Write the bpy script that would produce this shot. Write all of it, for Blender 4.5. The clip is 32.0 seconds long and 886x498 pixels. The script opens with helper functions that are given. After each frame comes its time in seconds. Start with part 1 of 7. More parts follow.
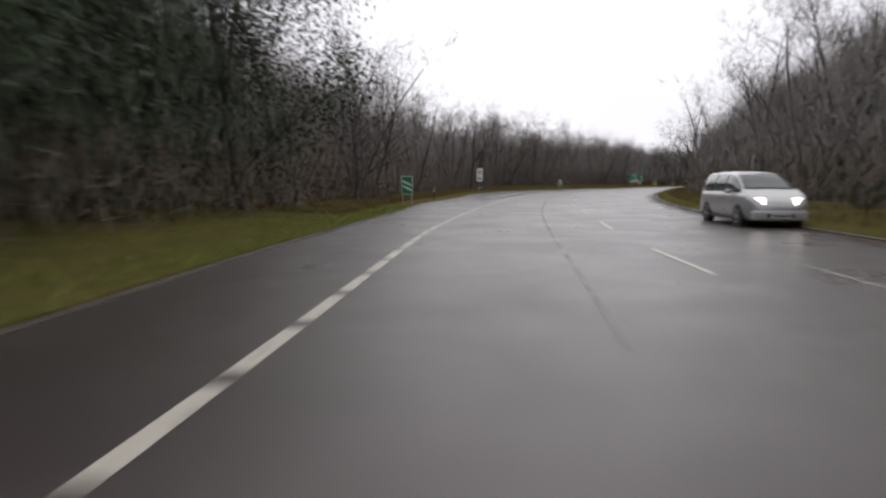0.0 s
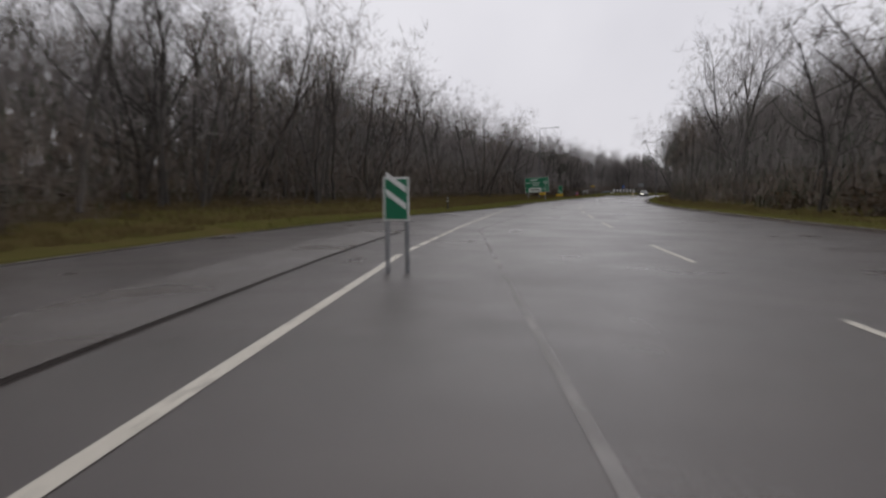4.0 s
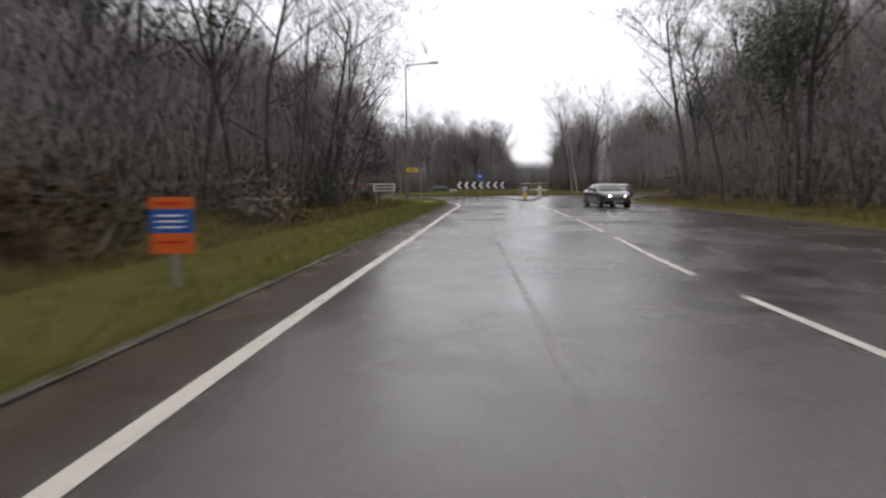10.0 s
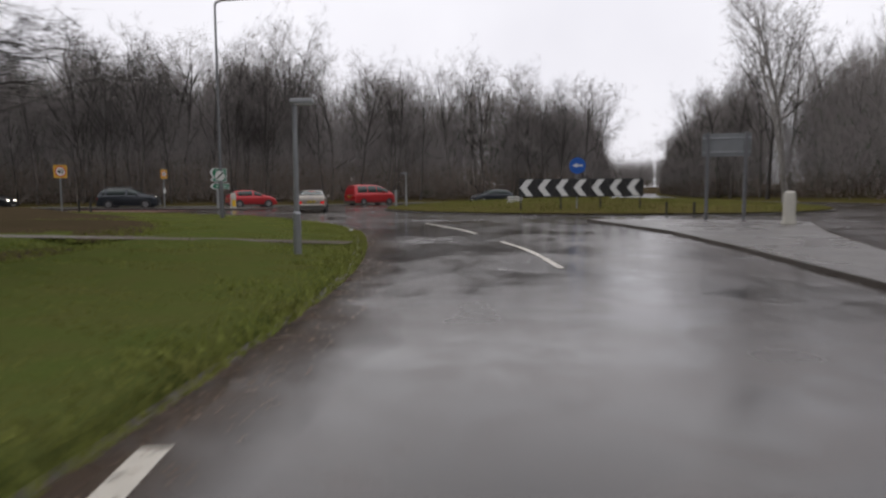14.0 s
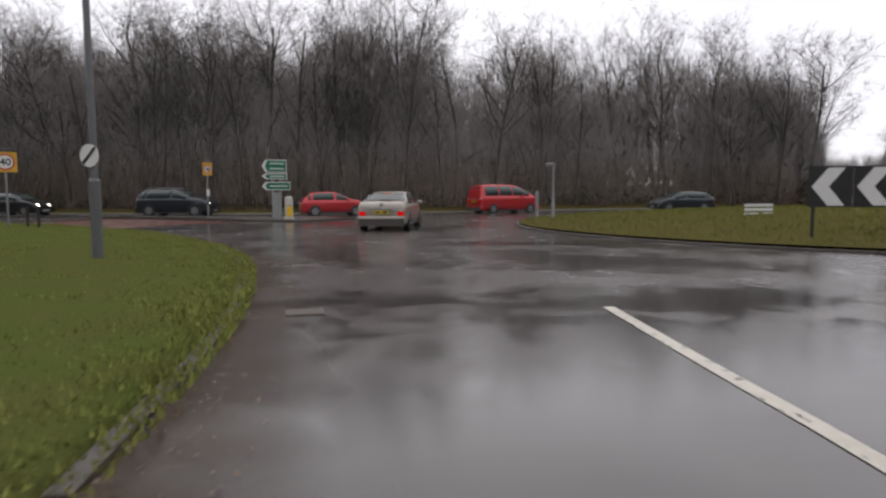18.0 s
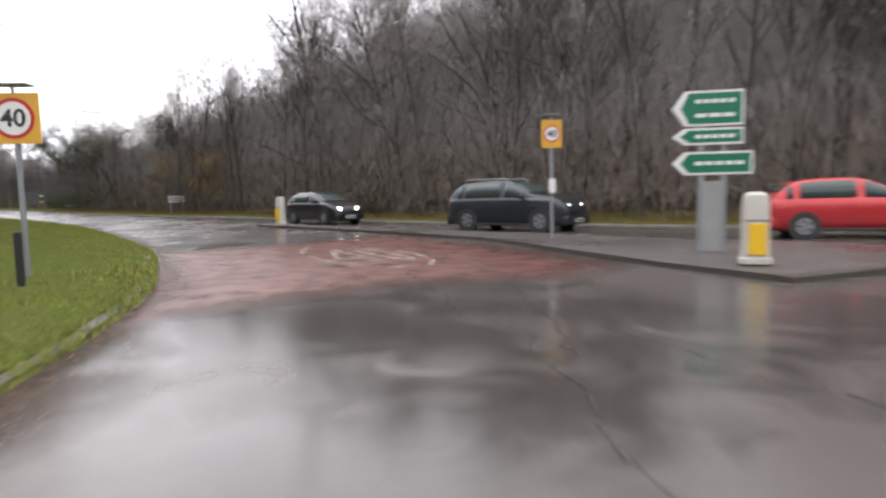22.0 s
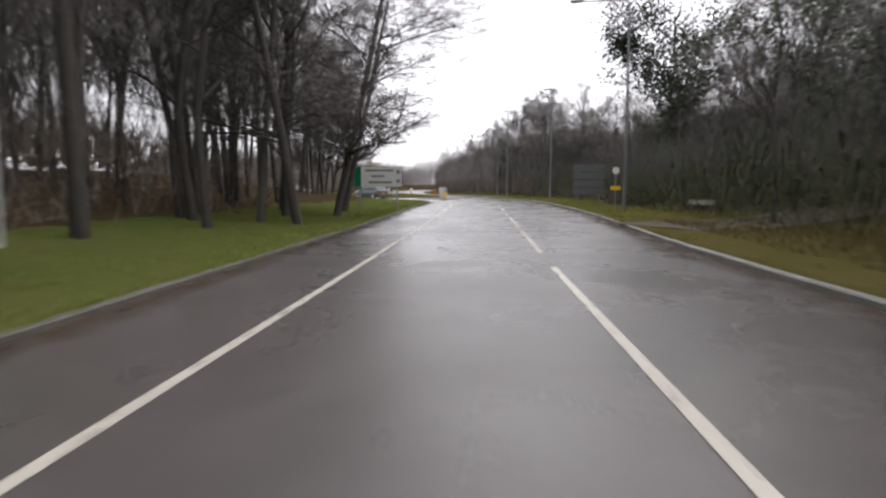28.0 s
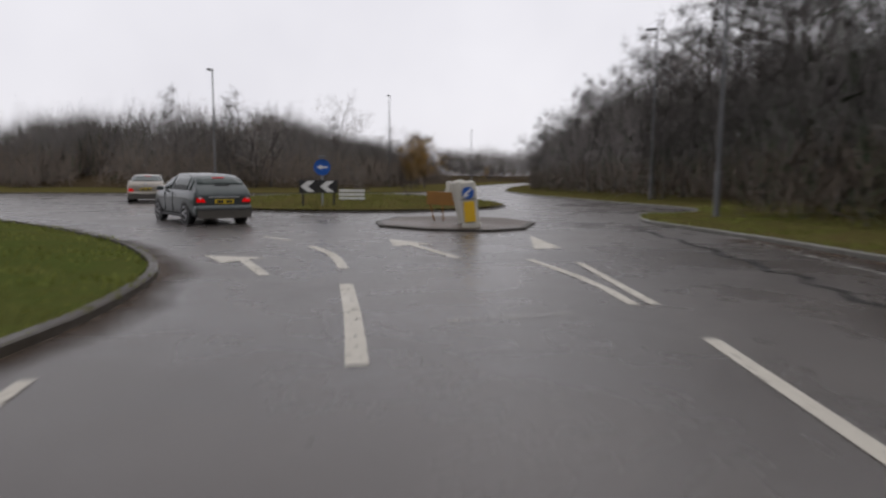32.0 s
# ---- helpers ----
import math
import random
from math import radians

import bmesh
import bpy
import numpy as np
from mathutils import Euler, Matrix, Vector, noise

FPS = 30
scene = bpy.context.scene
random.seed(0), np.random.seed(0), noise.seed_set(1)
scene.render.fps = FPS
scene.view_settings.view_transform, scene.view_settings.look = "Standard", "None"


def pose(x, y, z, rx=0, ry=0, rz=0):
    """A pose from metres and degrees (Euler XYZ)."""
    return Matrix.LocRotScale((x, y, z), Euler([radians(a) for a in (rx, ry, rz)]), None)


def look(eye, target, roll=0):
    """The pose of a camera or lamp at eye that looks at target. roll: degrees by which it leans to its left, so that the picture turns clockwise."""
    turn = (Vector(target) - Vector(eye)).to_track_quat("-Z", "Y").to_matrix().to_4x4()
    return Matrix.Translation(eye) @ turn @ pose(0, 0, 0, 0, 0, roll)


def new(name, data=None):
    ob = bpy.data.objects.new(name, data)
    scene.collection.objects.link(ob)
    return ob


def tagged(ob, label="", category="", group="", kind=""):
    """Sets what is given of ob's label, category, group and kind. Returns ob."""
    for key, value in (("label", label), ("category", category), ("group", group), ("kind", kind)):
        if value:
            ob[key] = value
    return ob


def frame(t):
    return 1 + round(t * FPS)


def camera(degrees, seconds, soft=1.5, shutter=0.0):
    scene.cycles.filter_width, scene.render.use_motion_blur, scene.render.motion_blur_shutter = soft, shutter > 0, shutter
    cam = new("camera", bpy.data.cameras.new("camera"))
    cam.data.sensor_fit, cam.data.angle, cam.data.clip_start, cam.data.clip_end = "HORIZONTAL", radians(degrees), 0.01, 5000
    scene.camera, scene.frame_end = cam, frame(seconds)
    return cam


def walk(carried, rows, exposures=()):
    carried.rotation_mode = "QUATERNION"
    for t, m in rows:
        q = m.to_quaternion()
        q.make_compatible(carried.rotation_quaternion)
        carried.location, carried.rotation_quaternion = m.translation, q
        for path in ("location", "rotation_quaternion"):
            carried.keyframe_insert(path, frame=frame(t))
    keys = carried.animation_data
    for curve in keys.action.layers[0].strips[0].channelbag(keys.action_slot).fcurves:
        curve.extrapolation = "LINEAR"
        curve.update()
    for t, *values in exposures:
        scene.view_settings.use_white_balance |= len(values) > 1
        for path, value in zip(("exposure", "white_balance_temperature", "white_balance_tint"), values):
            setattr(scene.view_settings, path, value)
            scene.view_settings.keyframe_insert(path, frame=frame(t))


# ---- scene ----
cam = camera(68.40, 32.0, soft=2.4, shutter=0.45)
ROWS = [  # seconds, x, y, z, three turns in degrees
    (0.0, -0.72, 1.43, 1.312, 84.13, 0.01, 30.38),
    (0.5, -5.62, 11.53, 1.312, 84.49, 0.05, 29.06),
    (1.0, -10.08, 21.39, 1.312, 84.64, -0.05, 27.40),
    (1.5, -14.03, 30.94, 1.312, 84.65, -0.30, 25.52),
    (2.0, -17.50, 40.17, 1.312, 84.73, -0.44, 23.69),
    (2.5, -20.58, 49.18, 1.312, 84.89, 0.19, 22.01),
    (3.0, -23.34, 58.09, 1.312, 84.89, 0.37, 20.27),
    (3.5, -25.82, 67.05, 1.312, 85.15, 0.39, 18.63),
    (4.0, -28.09, 76.17, 1.312, 85.00, 0.27, 17.11),
    (4.5, -30.15, 85.54, 1.312, 84.87, 0.22, 15.57),
    (5.0, -32.00, 95.21, 1.312, 84.73, 0.23, 13.94),
    (5.5, -33.62, 105.20, 1.312, 84.56, 0.30, 12.28),
    (6.0, -35.00, 115.54, 1.312, 84.22, 0.18, 10.77),
    (6.5, -36.14, 126.20, 1.312, 84.42, -0.16, 9.26),
    (7.0, -37.01, 137.14, 1.312, 84.52, -0.41, 7.66),
    (7.5, -37.56, 148.13, 1.312, 84.42, -0.70, 6.06),
    (8.0, -37.81, 158.88, 1.312, 84.59, -0.69, 4.58),
    (8.5, -37.85, 169.14, 1.312, 84.51, -0.53, 3.64),
    (9.0, -37.70, 178.96, 1.312, 84.64, -0.19, 2.44),
    (9.5, -37.43, 188.44, 1.312, 84.55, 0.27, 1.91),
    (10.0, -37.11, 197.58, 1.312, 84.53, 0.48, 1.47),
    (10.5, -36.76, 206.30, 1.312, 84.55, 0.35, 1.31),
    (11.0, -36.44, 214.47, 1.312, 84.87, 0.38, 1.48),
    (11.5, -36.17, 222.02, 1.312, 84.76, 0.51, 1.62),
    (12.0, -35.95, 228.94, 1.312, 85.05, 0.60, 1.97),
    (12.5, -35.81, 235.23, 1.312, 84.98, 0.44, 2.56),
    (13.0, -35.81, 240.88, 1.312, 84.91, 0.15, 4.02),
    (13.5, -36.01, 245.87, 1.312, 84.74, 0.38, 6.41),
    (14.0, -36.35, 250.21, 1.312, 84.91, 0.30, 8.52),
    (14.5, -36.78, 253.97, 1.312, 85.02, 0.23, 10.24),
    (15.0, -37.22, 257.23, 1.312, 84.95, 0.22, 11.29),
    (15.5, -37.66, 260.03, 1.312, 84.89, 0.26, 12.63),
    (16.0, -38.13, 262.40, 1.312, 84.84, 0.36, 14.66),
    (16.5, -38.62, 264.35, 1.312, 84.77, 0.56, 16.88),
    (17.0, -39.06, 265.93, 1.312, 84.81, 0.32, 18.52),
    (17.5, -39.48, 267.29, 1.312, 84.88, 0.22, 20.03),
    (18.0, -39.96, 268.66, 1.312, 85.18, 0.20, 21.74),
    (18.5, -40.54, 270.20, 1.312, 85.21, 0.22, 23.66),
    (19.0, -41.31, 271.97, 1.312, 85.34, 0.26, 26.15),
    (19.5, -42.32, 274.02, 1.312, 85.37, 0.01, 29.41),
    (20.0, -43.64, 276.28, 1.312, 85.15, -0.06, 33.47),
    (20.5, -45.27, 278.63, 1.312, 85.21, 0.09, 38.19),
    (21.0, -47.26, 281.01, 1.312, 84.70, 0.38, 43.59),
    (21.5, -49.76, 283.43, 1.312, 84.99, 0.73, 49.63),
    (22.0, -52.95, 285.89, 1.312, 85.08, 1.29, 56.72),
    (22.5, -56.99, 288.20, 1.312, 85.89, 1.19, 65.11),
    (23.0, -61.87, 290.11, 1.312, 85.76, 1.06, 73.86),
    (23.5, -67.42, 291.42, 1.312, 85.95, 0.98, 82.01),
    (24.0, -73.40, 292.05, 1.312, 85.67, 1.01, 89.18),
    (24.5, -79.62, 292.07, 1.312, 85.68, 0.80, 94.49),
    (25.0, -86.00, 291.68, 1.312, 85.53, 0.73, 97.85),
    (25.5, -92.60, 291.02, 1.312, 85.00, 0.33, 99.78),
    (26.0, -99.46, 290.19, 1.312, 84.88, 0.22, 100.70),
    (26.5, -106.60, 289.28, 1.312, 84.75, 0.16, 100.94),
    (27.0, -113.92, 288.36, 1.312, 84.59, 0.14, 100.79),
    (27.5, -121.31, 287.46, 1.312, 84.36, 0.16, 100.54),
    (28.0, -128.68, 286.58, 1.312, 84.58, -0.19, 100.52),
    (28.5, -136.03, 285.67, 1.312, 84.73, -0.17, 100.78),
    (29.0, -143.37, 284.78, 1.312, 84.28, -0.41, 100.57),
    (29.5, -150.69, 283.92, 1.312, 84.73, -0.47, 100.41),
    (30.0, -157.85, 283.09, 1.312, 84.73, -0.08, 100.21),
    (30.5, -164.73, 282.31, 1.312, 85.11, 0.03, 100.14),
    (31.0, -171.20, 281.53, 1.312, 85.64, 0.20, 100.92),
    (31.5, -177.14, 280.56, 1.312, 84.82, -0.17, 103.94),
    (32.0, -182.43, 279.12, 1.312, 83.84, -0.48, 110.54),
]
EXPO = [(0.0, 0.3), (1.0, 0.08), (2.0, -0.12), (3.5, -0.2), (6.0, 0.05), (7.5, 0.38), (9.0, 0.44), (10.5, 0.4), (13.0, 0.1), (15.5, 0.18), (17.5, 0.3), (19.0, 0.5), (21.0, 1.28), (22.0, 1.38), (23.0, 1.27), (25.0, 0.93), (28.0, 0.92), (29.0, 0.87), (30.0, 0.48), (31.0, 0.05), (32.0, -0.05)]
walk(cam, [(r[0], pose(*r[1:])) for r in ROWS], exposures=EXPO)

# ---- sky and light: a bright overcast, wet winter day ----
world = bpy.data.worlds.new("overcast_sky")
scene.world = world
world.use_nodes = True
wn, wl = world.node_tree.nodes, world.node_tree.links
wn.clear()
sky = wn.new("ShaderNodeTexSky")
sky.sky_type, sky.sun_disc = "NISHITA", False
sky.sun_elevation, sky.sun_rotation = radians(57), radians(-35)
sky.air_density, sky.dust_density = 1.0, 4.0
scaled = wn.new("ShaderNodeVectorMath")
scaled.operation = "SCALE"
scaled.inputs["Scale"].default_value = 0.10
cloud = wn.new("ShaderNodeTexNoise")
cloud.inputs["Scale"].default_value, cloud.inputs["Detail"].default_value = 2.2, 4
ramp = wn.new("ShaderNodeValToRGB")
ramp.color_ramp.elements[0].position, ramp.color_ramp.elements[0].color = 0.3, (0.80, 0.787, 0.845, 1)
ramp.color_ramp.elements[1].position, ramp.color_ramp.elements[1].color = 0.7, (0.955, 0.94, 0.99, 1)
mixed = wn.new("ShaderNodeMix")
mixed.data_type = "RGBA"
mixed.inputs["Factor"].default_value = 0.95
bg, wout = wn.new("ShaderNodeBackground"), wn.new("ShaderNodeOutputWorld")
bg.inputs["Strength"].default_value = 1.0
wl.new(sky.outputs["Color"], scaled.inputs[0])
wl.new(cloud.outputs["Fac"], ramp.inputs["Fac"])
wl.new(scaled.outputs["Vector"], mixed.inputs["A"])
wl.new(ramp.outputs["Color"], mixed.inputs["B"])
wl.new(mixed.outputs["Result"], bg.inputs["Color"])
wl.new(bg.outputs["Background"], wout.inputs["Surface"])
sun = new("sun", bpy.data.lights.new("sun", "SUN"))
sun.data.energy, sun.data.angle, sun.data.color = 0.6, radians(110), (1, 0.97, 0.93)
sun.matrix_world = look((0, 0, 50), (35, -50, 50 - 95))

# ---- materials ----
MATS = {}


def mat(name, c1, c2=None, scale=3.0, rough=0.7, rough2=None, bump=0.0, bscale=None, metal=0.0, vary=0.0, emit=None, detail=5, big=None, coat=0.0, worn=None, spec=0.5):
    """A procedural surface: two colours mixed by noise, a broad stain layer, roughness variation and fine relief."""
    if name in MATS:
        return MATS[name]
    m = bpy.data.materials.new(name)
    m.use_nodes = True
    n, l = m.node_tree.nodes, m.node_tree.links
    b = n["Principled BSDF"]
    c2 = c2 or tuple(v * 0.75 for v in c1)
    geo = n.new("ShaderNodeNewGeometry") if big == "world" else n.new("ShaderNodeTexCoord")
    vec = geo.outputs["Position"] if big == "world" else geo.outputs["Object"]
    fine = n.new("ShaderNodeTexNoise")
    fine.inputs["Scale"].default_value, fine.inputs["Detail"].default_value = scale, detail
    l.new(vec, fine.inputs["Vector"])
    wide = n.new("ShaderNodeTexNoise")
    wide.inputs["Scale"].default_value, wide.inputs["Detail"].default_value = scale * 0.11, 3
    l.new(vec, wide.inputs["Vector"])
    add = n.new("ShaderNodeMath")
    add.operation = "MULTIPLY_ADD"
    add.inputs[1].default_value, add.inputs[2].default_value = 0.9, -0.2
    l.new(fine.outputs["Fac"], add.inputs[0])
    plus = n.new("ShaderNodeMath")
    plus.operation = "MULTIPLY_ADD"
    plus.inputs[1].default_value = 0.5
    l.new(wide.outputs["Fac"], plus.inputs[0])
    l.new(add.outputs[0], plus.inputs[2])
    mix = n.new("ShaderNodeMix")
    mix.data_type = "RGBA"
    mix.inputs["A"].default_value, mix.inputs["B"].default_value = (*c1, 1), (*c2, 1)
    l.new(plus.outputs[0], mix.inputs["Factor"])
    col = mix.outputs["Result"]
    if vary:
        info, hsv = n.new("ShaderNodeObjectInfo"), n.new("ShaderNodeHueSaturation")
        rng = n.new("ShaderNodeMapRange")
        rng.inputs["To Min"].default_value, rng.inputs["To Max"].default_value = 1 - vary, 1 + vary
        l.new(info.outputs["Random"], rng.inputs["Value"])
        l.new(rng.outputs["Result"], hsv.inputs["Value"])
        l.new(col, hsv.inputs["Color"])
        col = hsv.outputs["Color"]
    l.new(col, b.inputs["Base Color"])
    b.inputs["Roughness"].default_value, b.inputs["Metallic"].default_value = rough, metal
    b.inputs["Specular IOR Level"].default_value = spec
    b.inputs["Coat Weight"].default_value, b.inputs["Coat Roughness"].default_value = coat, 0.08
    if rough2 is not None:
        rr = n.new("ShaderNodeMapRange")
        rr.inputs["From Min"].default_value, rr.inputs["From Max"].default_value = 0.35, 0.65
        rr.inputs["To Min"].default_value, rr.inputs["To Max"].default_value = rough, rough2
        l.new(wide.outputs["Fac"], rr.inputs["Value"])
        l.new(rr.outputs["Result"], b.inputs["Roughness"])
    if bump:
        bt, bn = n.new("ShaderNodeTexNoise"), n.new("ShaderNodeBump")
        bt.inputs["Scale"].default_value, bt.inputs["Detail"].default_value = bscale or scale * 3, 4
        bn.inputs["Strength"].default_value, bn.inputs["Distance"].default_value = min(1, bump), 0.02
        l.new(vec, bt.inputs["Vector"])
        l.new(bt.outputs["Fac"], bn.inputs["Height"])
        l.new(bn.outputs["Normal"], b.inputs["Normal"])
    if emit:
        b.inputs["Emission Color"].default_value, b.inputs["Emission Strength"].default_value = (*emit[0], 1), emit[1]
    if worn:
        # worn through: how much is left, and the size of the gaps
        wt, wr = n.new("ShaderNodeTexNoise"), n.new("ShaderNodeMapRange")
        wt.inputs["Scale"].default_value, wt.inputs["Detail"].default_value = worn[1], 6
        wr.inputs["From Min"].default_value, wr.inputs["From Max"].default_value = 0.67 - worn[0] * 0.34 - worn[2] / 2, 0.67 - worn[0] * 0.34 + worn[2] / 2
        l.new(vec, wt.inputs["Vector"])
        l.new(wt.outputs["Fac"], wr.inputs["Value"])
        left = wr.outputs["Result"]
        if len(worn) > 3:
            # thins out across the strip
            at_edge, prod = n.new("ShaderNodeAttribute"), n.new("ShaderNodeMath")
            at_edge.attribute_name, prod.operation = "cover", "MULTIPLY"
            l.new(at_edge.outputs["Fac"], prod.inputs[0])
            l.new(left, prod.inputs[1])
            left = prod.outputs[0]
        l.new(left, b.inputs["Alpha"])
    MATS[name] = m
    return m


def road_surface():
    """Damp asphalt: stone grain, broad stains, and wet smooth pools that grow towards the junctions."""
    m = bpy.data.materials.new("wet_asphalt")
    m.use_nodes = True
    n, l = m.node_tree.nodes, m.node_tree.links
    b = n["Principled BSDF"]
    geo = n.new("ShaderNodeNewGeometry")

    def tex(scale, detail, distort=0.0):
        t = n.new("ShaderNodeTexNoise")
        t.inputs["Scale"].default_value, t.inputs["Detail"].default_value, t.inputs["Distortion"].default_value = scale, detail, distort
        l.new(geo.outputs["Position"], t.inputs["Vector"])
        return t.outputs["Fac"]

    def remap(v, a, c, lo, hi):
        r = n.new("ShaderNodeMapRange")
        for k, x in zip(("From Min", "From Max", "To Min", "To Max"), (a, c, lo, hi)):
            r.inputs[k].default_value = x
        l.new(v, r.inputs["Value"])
        return r.outputs["Result"]

    def calc(op, a, c):
        r = n.new("ShaderNodeMath")
        r.operation = op
        for k, v in enumerate((a, c)):
            if isinstance(v, float):
                r.inputs[k].default_value = v
            else:
                l.new(v, r.inputs[k])
        return r.outputs[0]

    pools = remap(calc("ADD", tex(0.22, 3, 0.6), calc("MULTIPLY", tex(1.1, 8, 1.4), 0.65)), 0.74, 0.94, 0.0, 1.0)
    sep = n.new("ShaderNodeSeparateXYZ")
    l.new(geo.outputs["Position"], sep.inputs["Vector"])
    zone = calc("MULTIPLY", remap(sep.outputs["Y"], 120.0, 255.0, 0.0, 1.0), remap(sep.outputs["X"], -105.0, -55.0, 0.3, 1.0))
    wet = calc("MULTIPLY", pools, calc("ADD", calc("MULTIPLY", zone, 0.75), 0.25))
    grain = tex(55, 3)
    stain = tex(0.45, 6, 0.4)
    mix = n.new("ShaderNodeMix")
    mix.data_type = "RGBA"
    mix.inputs["A"].default_value, mix.inputs["B"].default_value = (0.070, 0.058, 0.053, 1), (0.040, 0.033, 0.030, 1)
    l.new(calc("ADD", remap(stain, 0.3, 0.7, 0.0, 0.7), remap(grain, 0.3, 0.7, -0.1, 0.4)), mix.inputs["Factor"])
    # lighter, browner base colour that comes in west of x = -36
    west_mix = n.new("ShaderNodeMix")
    west_mix.data_type = "RGBA"
    west_mix.inputs["B"].default_value = (0.108, 0.097, 0.090, 1)
    l.new(mix.outputs["Result"], west_mix.inputs["A"])
    l.new(calc("MULTIPLY", remap(sep.outputs["X"], -54.0, -36.0, 0.6, 0.0), remap(grain, 0.3, 0.7, 1.15, 0.8)), west_mix.inputs["Factor"])
    dark = n.new("ShaderNodeMix")
    dark.data_type = "RGBA"
    dark.inputs["B"].default_value = (0.021, 0.019, 0.0185, 1)
    l.new(west_mix.outputs["Result"], dark.inputs["A"])
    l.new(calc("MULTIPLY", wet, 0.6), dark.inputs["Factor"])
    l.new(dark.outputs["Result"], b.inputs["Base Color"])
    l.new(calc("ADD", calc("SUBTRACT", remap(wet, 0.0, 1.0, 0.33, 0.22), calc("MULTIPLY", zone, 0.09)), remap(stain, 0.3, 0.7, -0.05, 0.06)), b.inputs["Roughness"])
    b.inputs["Specular IOR Level"].default_value = 0.42
    bn = n.new("ShaderNodeBump")
    bn.inputs["Distance"].default_value = 0.012
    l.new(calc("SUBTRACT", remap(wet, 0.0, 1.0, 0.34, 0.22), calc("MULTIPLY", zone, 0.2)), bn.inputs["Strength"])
    l.new(tex(80, 4), bn.inputs["Height"])
    l.new(bn.outputs["Normal"], b.inputs["Normal"])
    MATS["wet_asphalt"] = m
    return m


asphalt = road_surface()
old_asphalt = mat("worn_wet_asphalt", (0.088, 0.074, 0.066), (0.046, 0.04, 0.037), 2.2, 0.2, 0.5, 0.4, 70, big="world")
red_asphalt = mat("red_surfacing", (0.155, 0.047, 0.030), (0.075, 0.032, 0.025), 1.3, 0.26, 0.42, 0.15, 80, big="world", worn=(1.0, 1.8, 0.5, "cover"), spec=0.4)
paint = mat("road_paint", (0.58, 0.545, 0.47), (0.33, 0.305, 0.26), 7, 0.4, 0.6, 0.2, 60, big="world", worn=(0.93, 9, 0.1))
faded = mat("faded_road_paint", (0.46, 0.44, 0.41), (0.26, 0.25, 0.235), 3, 0.28, 0.42, 0.2, 60, big="world", worn=(0.5, 3.0, 0.3))
sealant = mat("crack_sealant", (0.016, 0.015, 0.015), (0.026, 0.025, 0.024), 3, 0.5, 0.7, big="world", worn=(0.72, 2.2, 0.4), spec=0.15)
hair_crack = mat("hair_crack", (0.022, 0.021, 0.021), (0.035, 0.034, 0.034), 3, 0.25, 0.4, big="world", worn=(0.35, 2.2, 0.5))
seam_mat = mat("scrubbed_marking", (0.27, 0.25, 0.235), (0.16, 0.15, 0.14), 3, 0.35, 0.45, big="world", worn=(0.42, 0.7, 0.4))
dead_blade = mat("dead_grass_blade", (0.17, 0.12, 0.062), (0.10, 0.085, 0.035), 0.8, 0.8, None, big="world", spec=0.0)
kerb_mat = mat("kerb_concrete", (0.18, 0.172, 0.155), (0.075, 0.074, 0.06), 5, 0.45, 0.7, 0.4, 60, vary=0.25, big="world")
dark_kerb = mat("dirty_kerb", (0.066, 0.053, 0.041), (0.03, 0.025, 0.018), 4, 0.4, 0.7, 0.4, 60, vary=0.25, big="world")
grass_mat = mat("verge_grass", (0.060, 0.069, 0.017), (0.108, 0.076, 0.037), 1.1, 0.75, None, 0.9, 30, big="world", spec=0.0)
lush_grass = mat("lush_grass", (0.06, 0.09, 0.02), (0.09, 0.082, 0.03), 1.5, 0.7, None, 0.9, 30, big="world", spec=0.0)
soil = mat("leaf_litter", (0.075, 0.053, 0.034), (0.038, 0.034, 0.018), 0.7, 0.85, None, 0.9, 14, big="world", spec=0.0)
gutter_dirt = mat("gutter_dirt", (0.088, 0.058, 0.038), (0.038, 0.028, 0.02), 1.1, 0.55, 0.9, 0.6, 40, spec=0.2, big="world", worn=(0.95, 1.3, 0.5, "cover"))
mud = mat("wet_mud", (0.085, 0.055, 0.035), (0.045, 0.03, 0.02), 2, 0.3, 0.6, 0.6, 30, big="world")
bark = mat("grey_bark", (0.098, 0.09, 0.083), (0.05, 0.046, 0.042), 6, 0.85, None, 0.5, 30, vary=0.25, spec=0.08)
birch_bark = mat("birch_bark", (0.42, 0.40, 0.37), (0.10, 0.09, 0.085), 5, 0.7, None, 0.4, 30, vary=0.2, spec=0.08)
twig = mat("bare_twigs", (0.262, 0.238, 0.226), (0.20, 0.182, 0.172), 0.35, 0.85, None, vary=0.08, spec=0.08)
# copy of bare_twigs with the gloom of the woods put into its colour
twig_darkened = mat("darkened_twigs", (0.155, 0.143, 0.136), (0.11, 0.10, 0.094), 0.35, 0.85, None, vary=0.08, spec=0.04)
twig_brown = mat("bramble", (0.188, 0.15, 0.122), (0.125, 0.103, 0.083), 1.0, 0.85, None, vary=0.14, spec=0.08)
leaf_dark = mat("evergreen_leaf", (0.058, 0.078, 0.042), (0.03, 0.042, 0.024), 1.2, 0.5, None, vary=0.25, spec=0.08)
leaf_gold = mat("autumn_leaf", (0.42, 0.25, 0.045), (0.22, 0.12, 0.035), 1.2, 0.7, None, vary=0.2, spec=0.08)
blade = mat("grass_blade", (0.142, 0.174, 0.037), (0.185, 0.155, 0.063), 0.6, 0.6, None, big="world", spec=0.0)
lush_blade = mat("lush_grass_blade", (0.182, 0.236, 0.05), (0.222, 0.205, 0.07), 0.6, 0.6, None, big="world", spec=0.0)
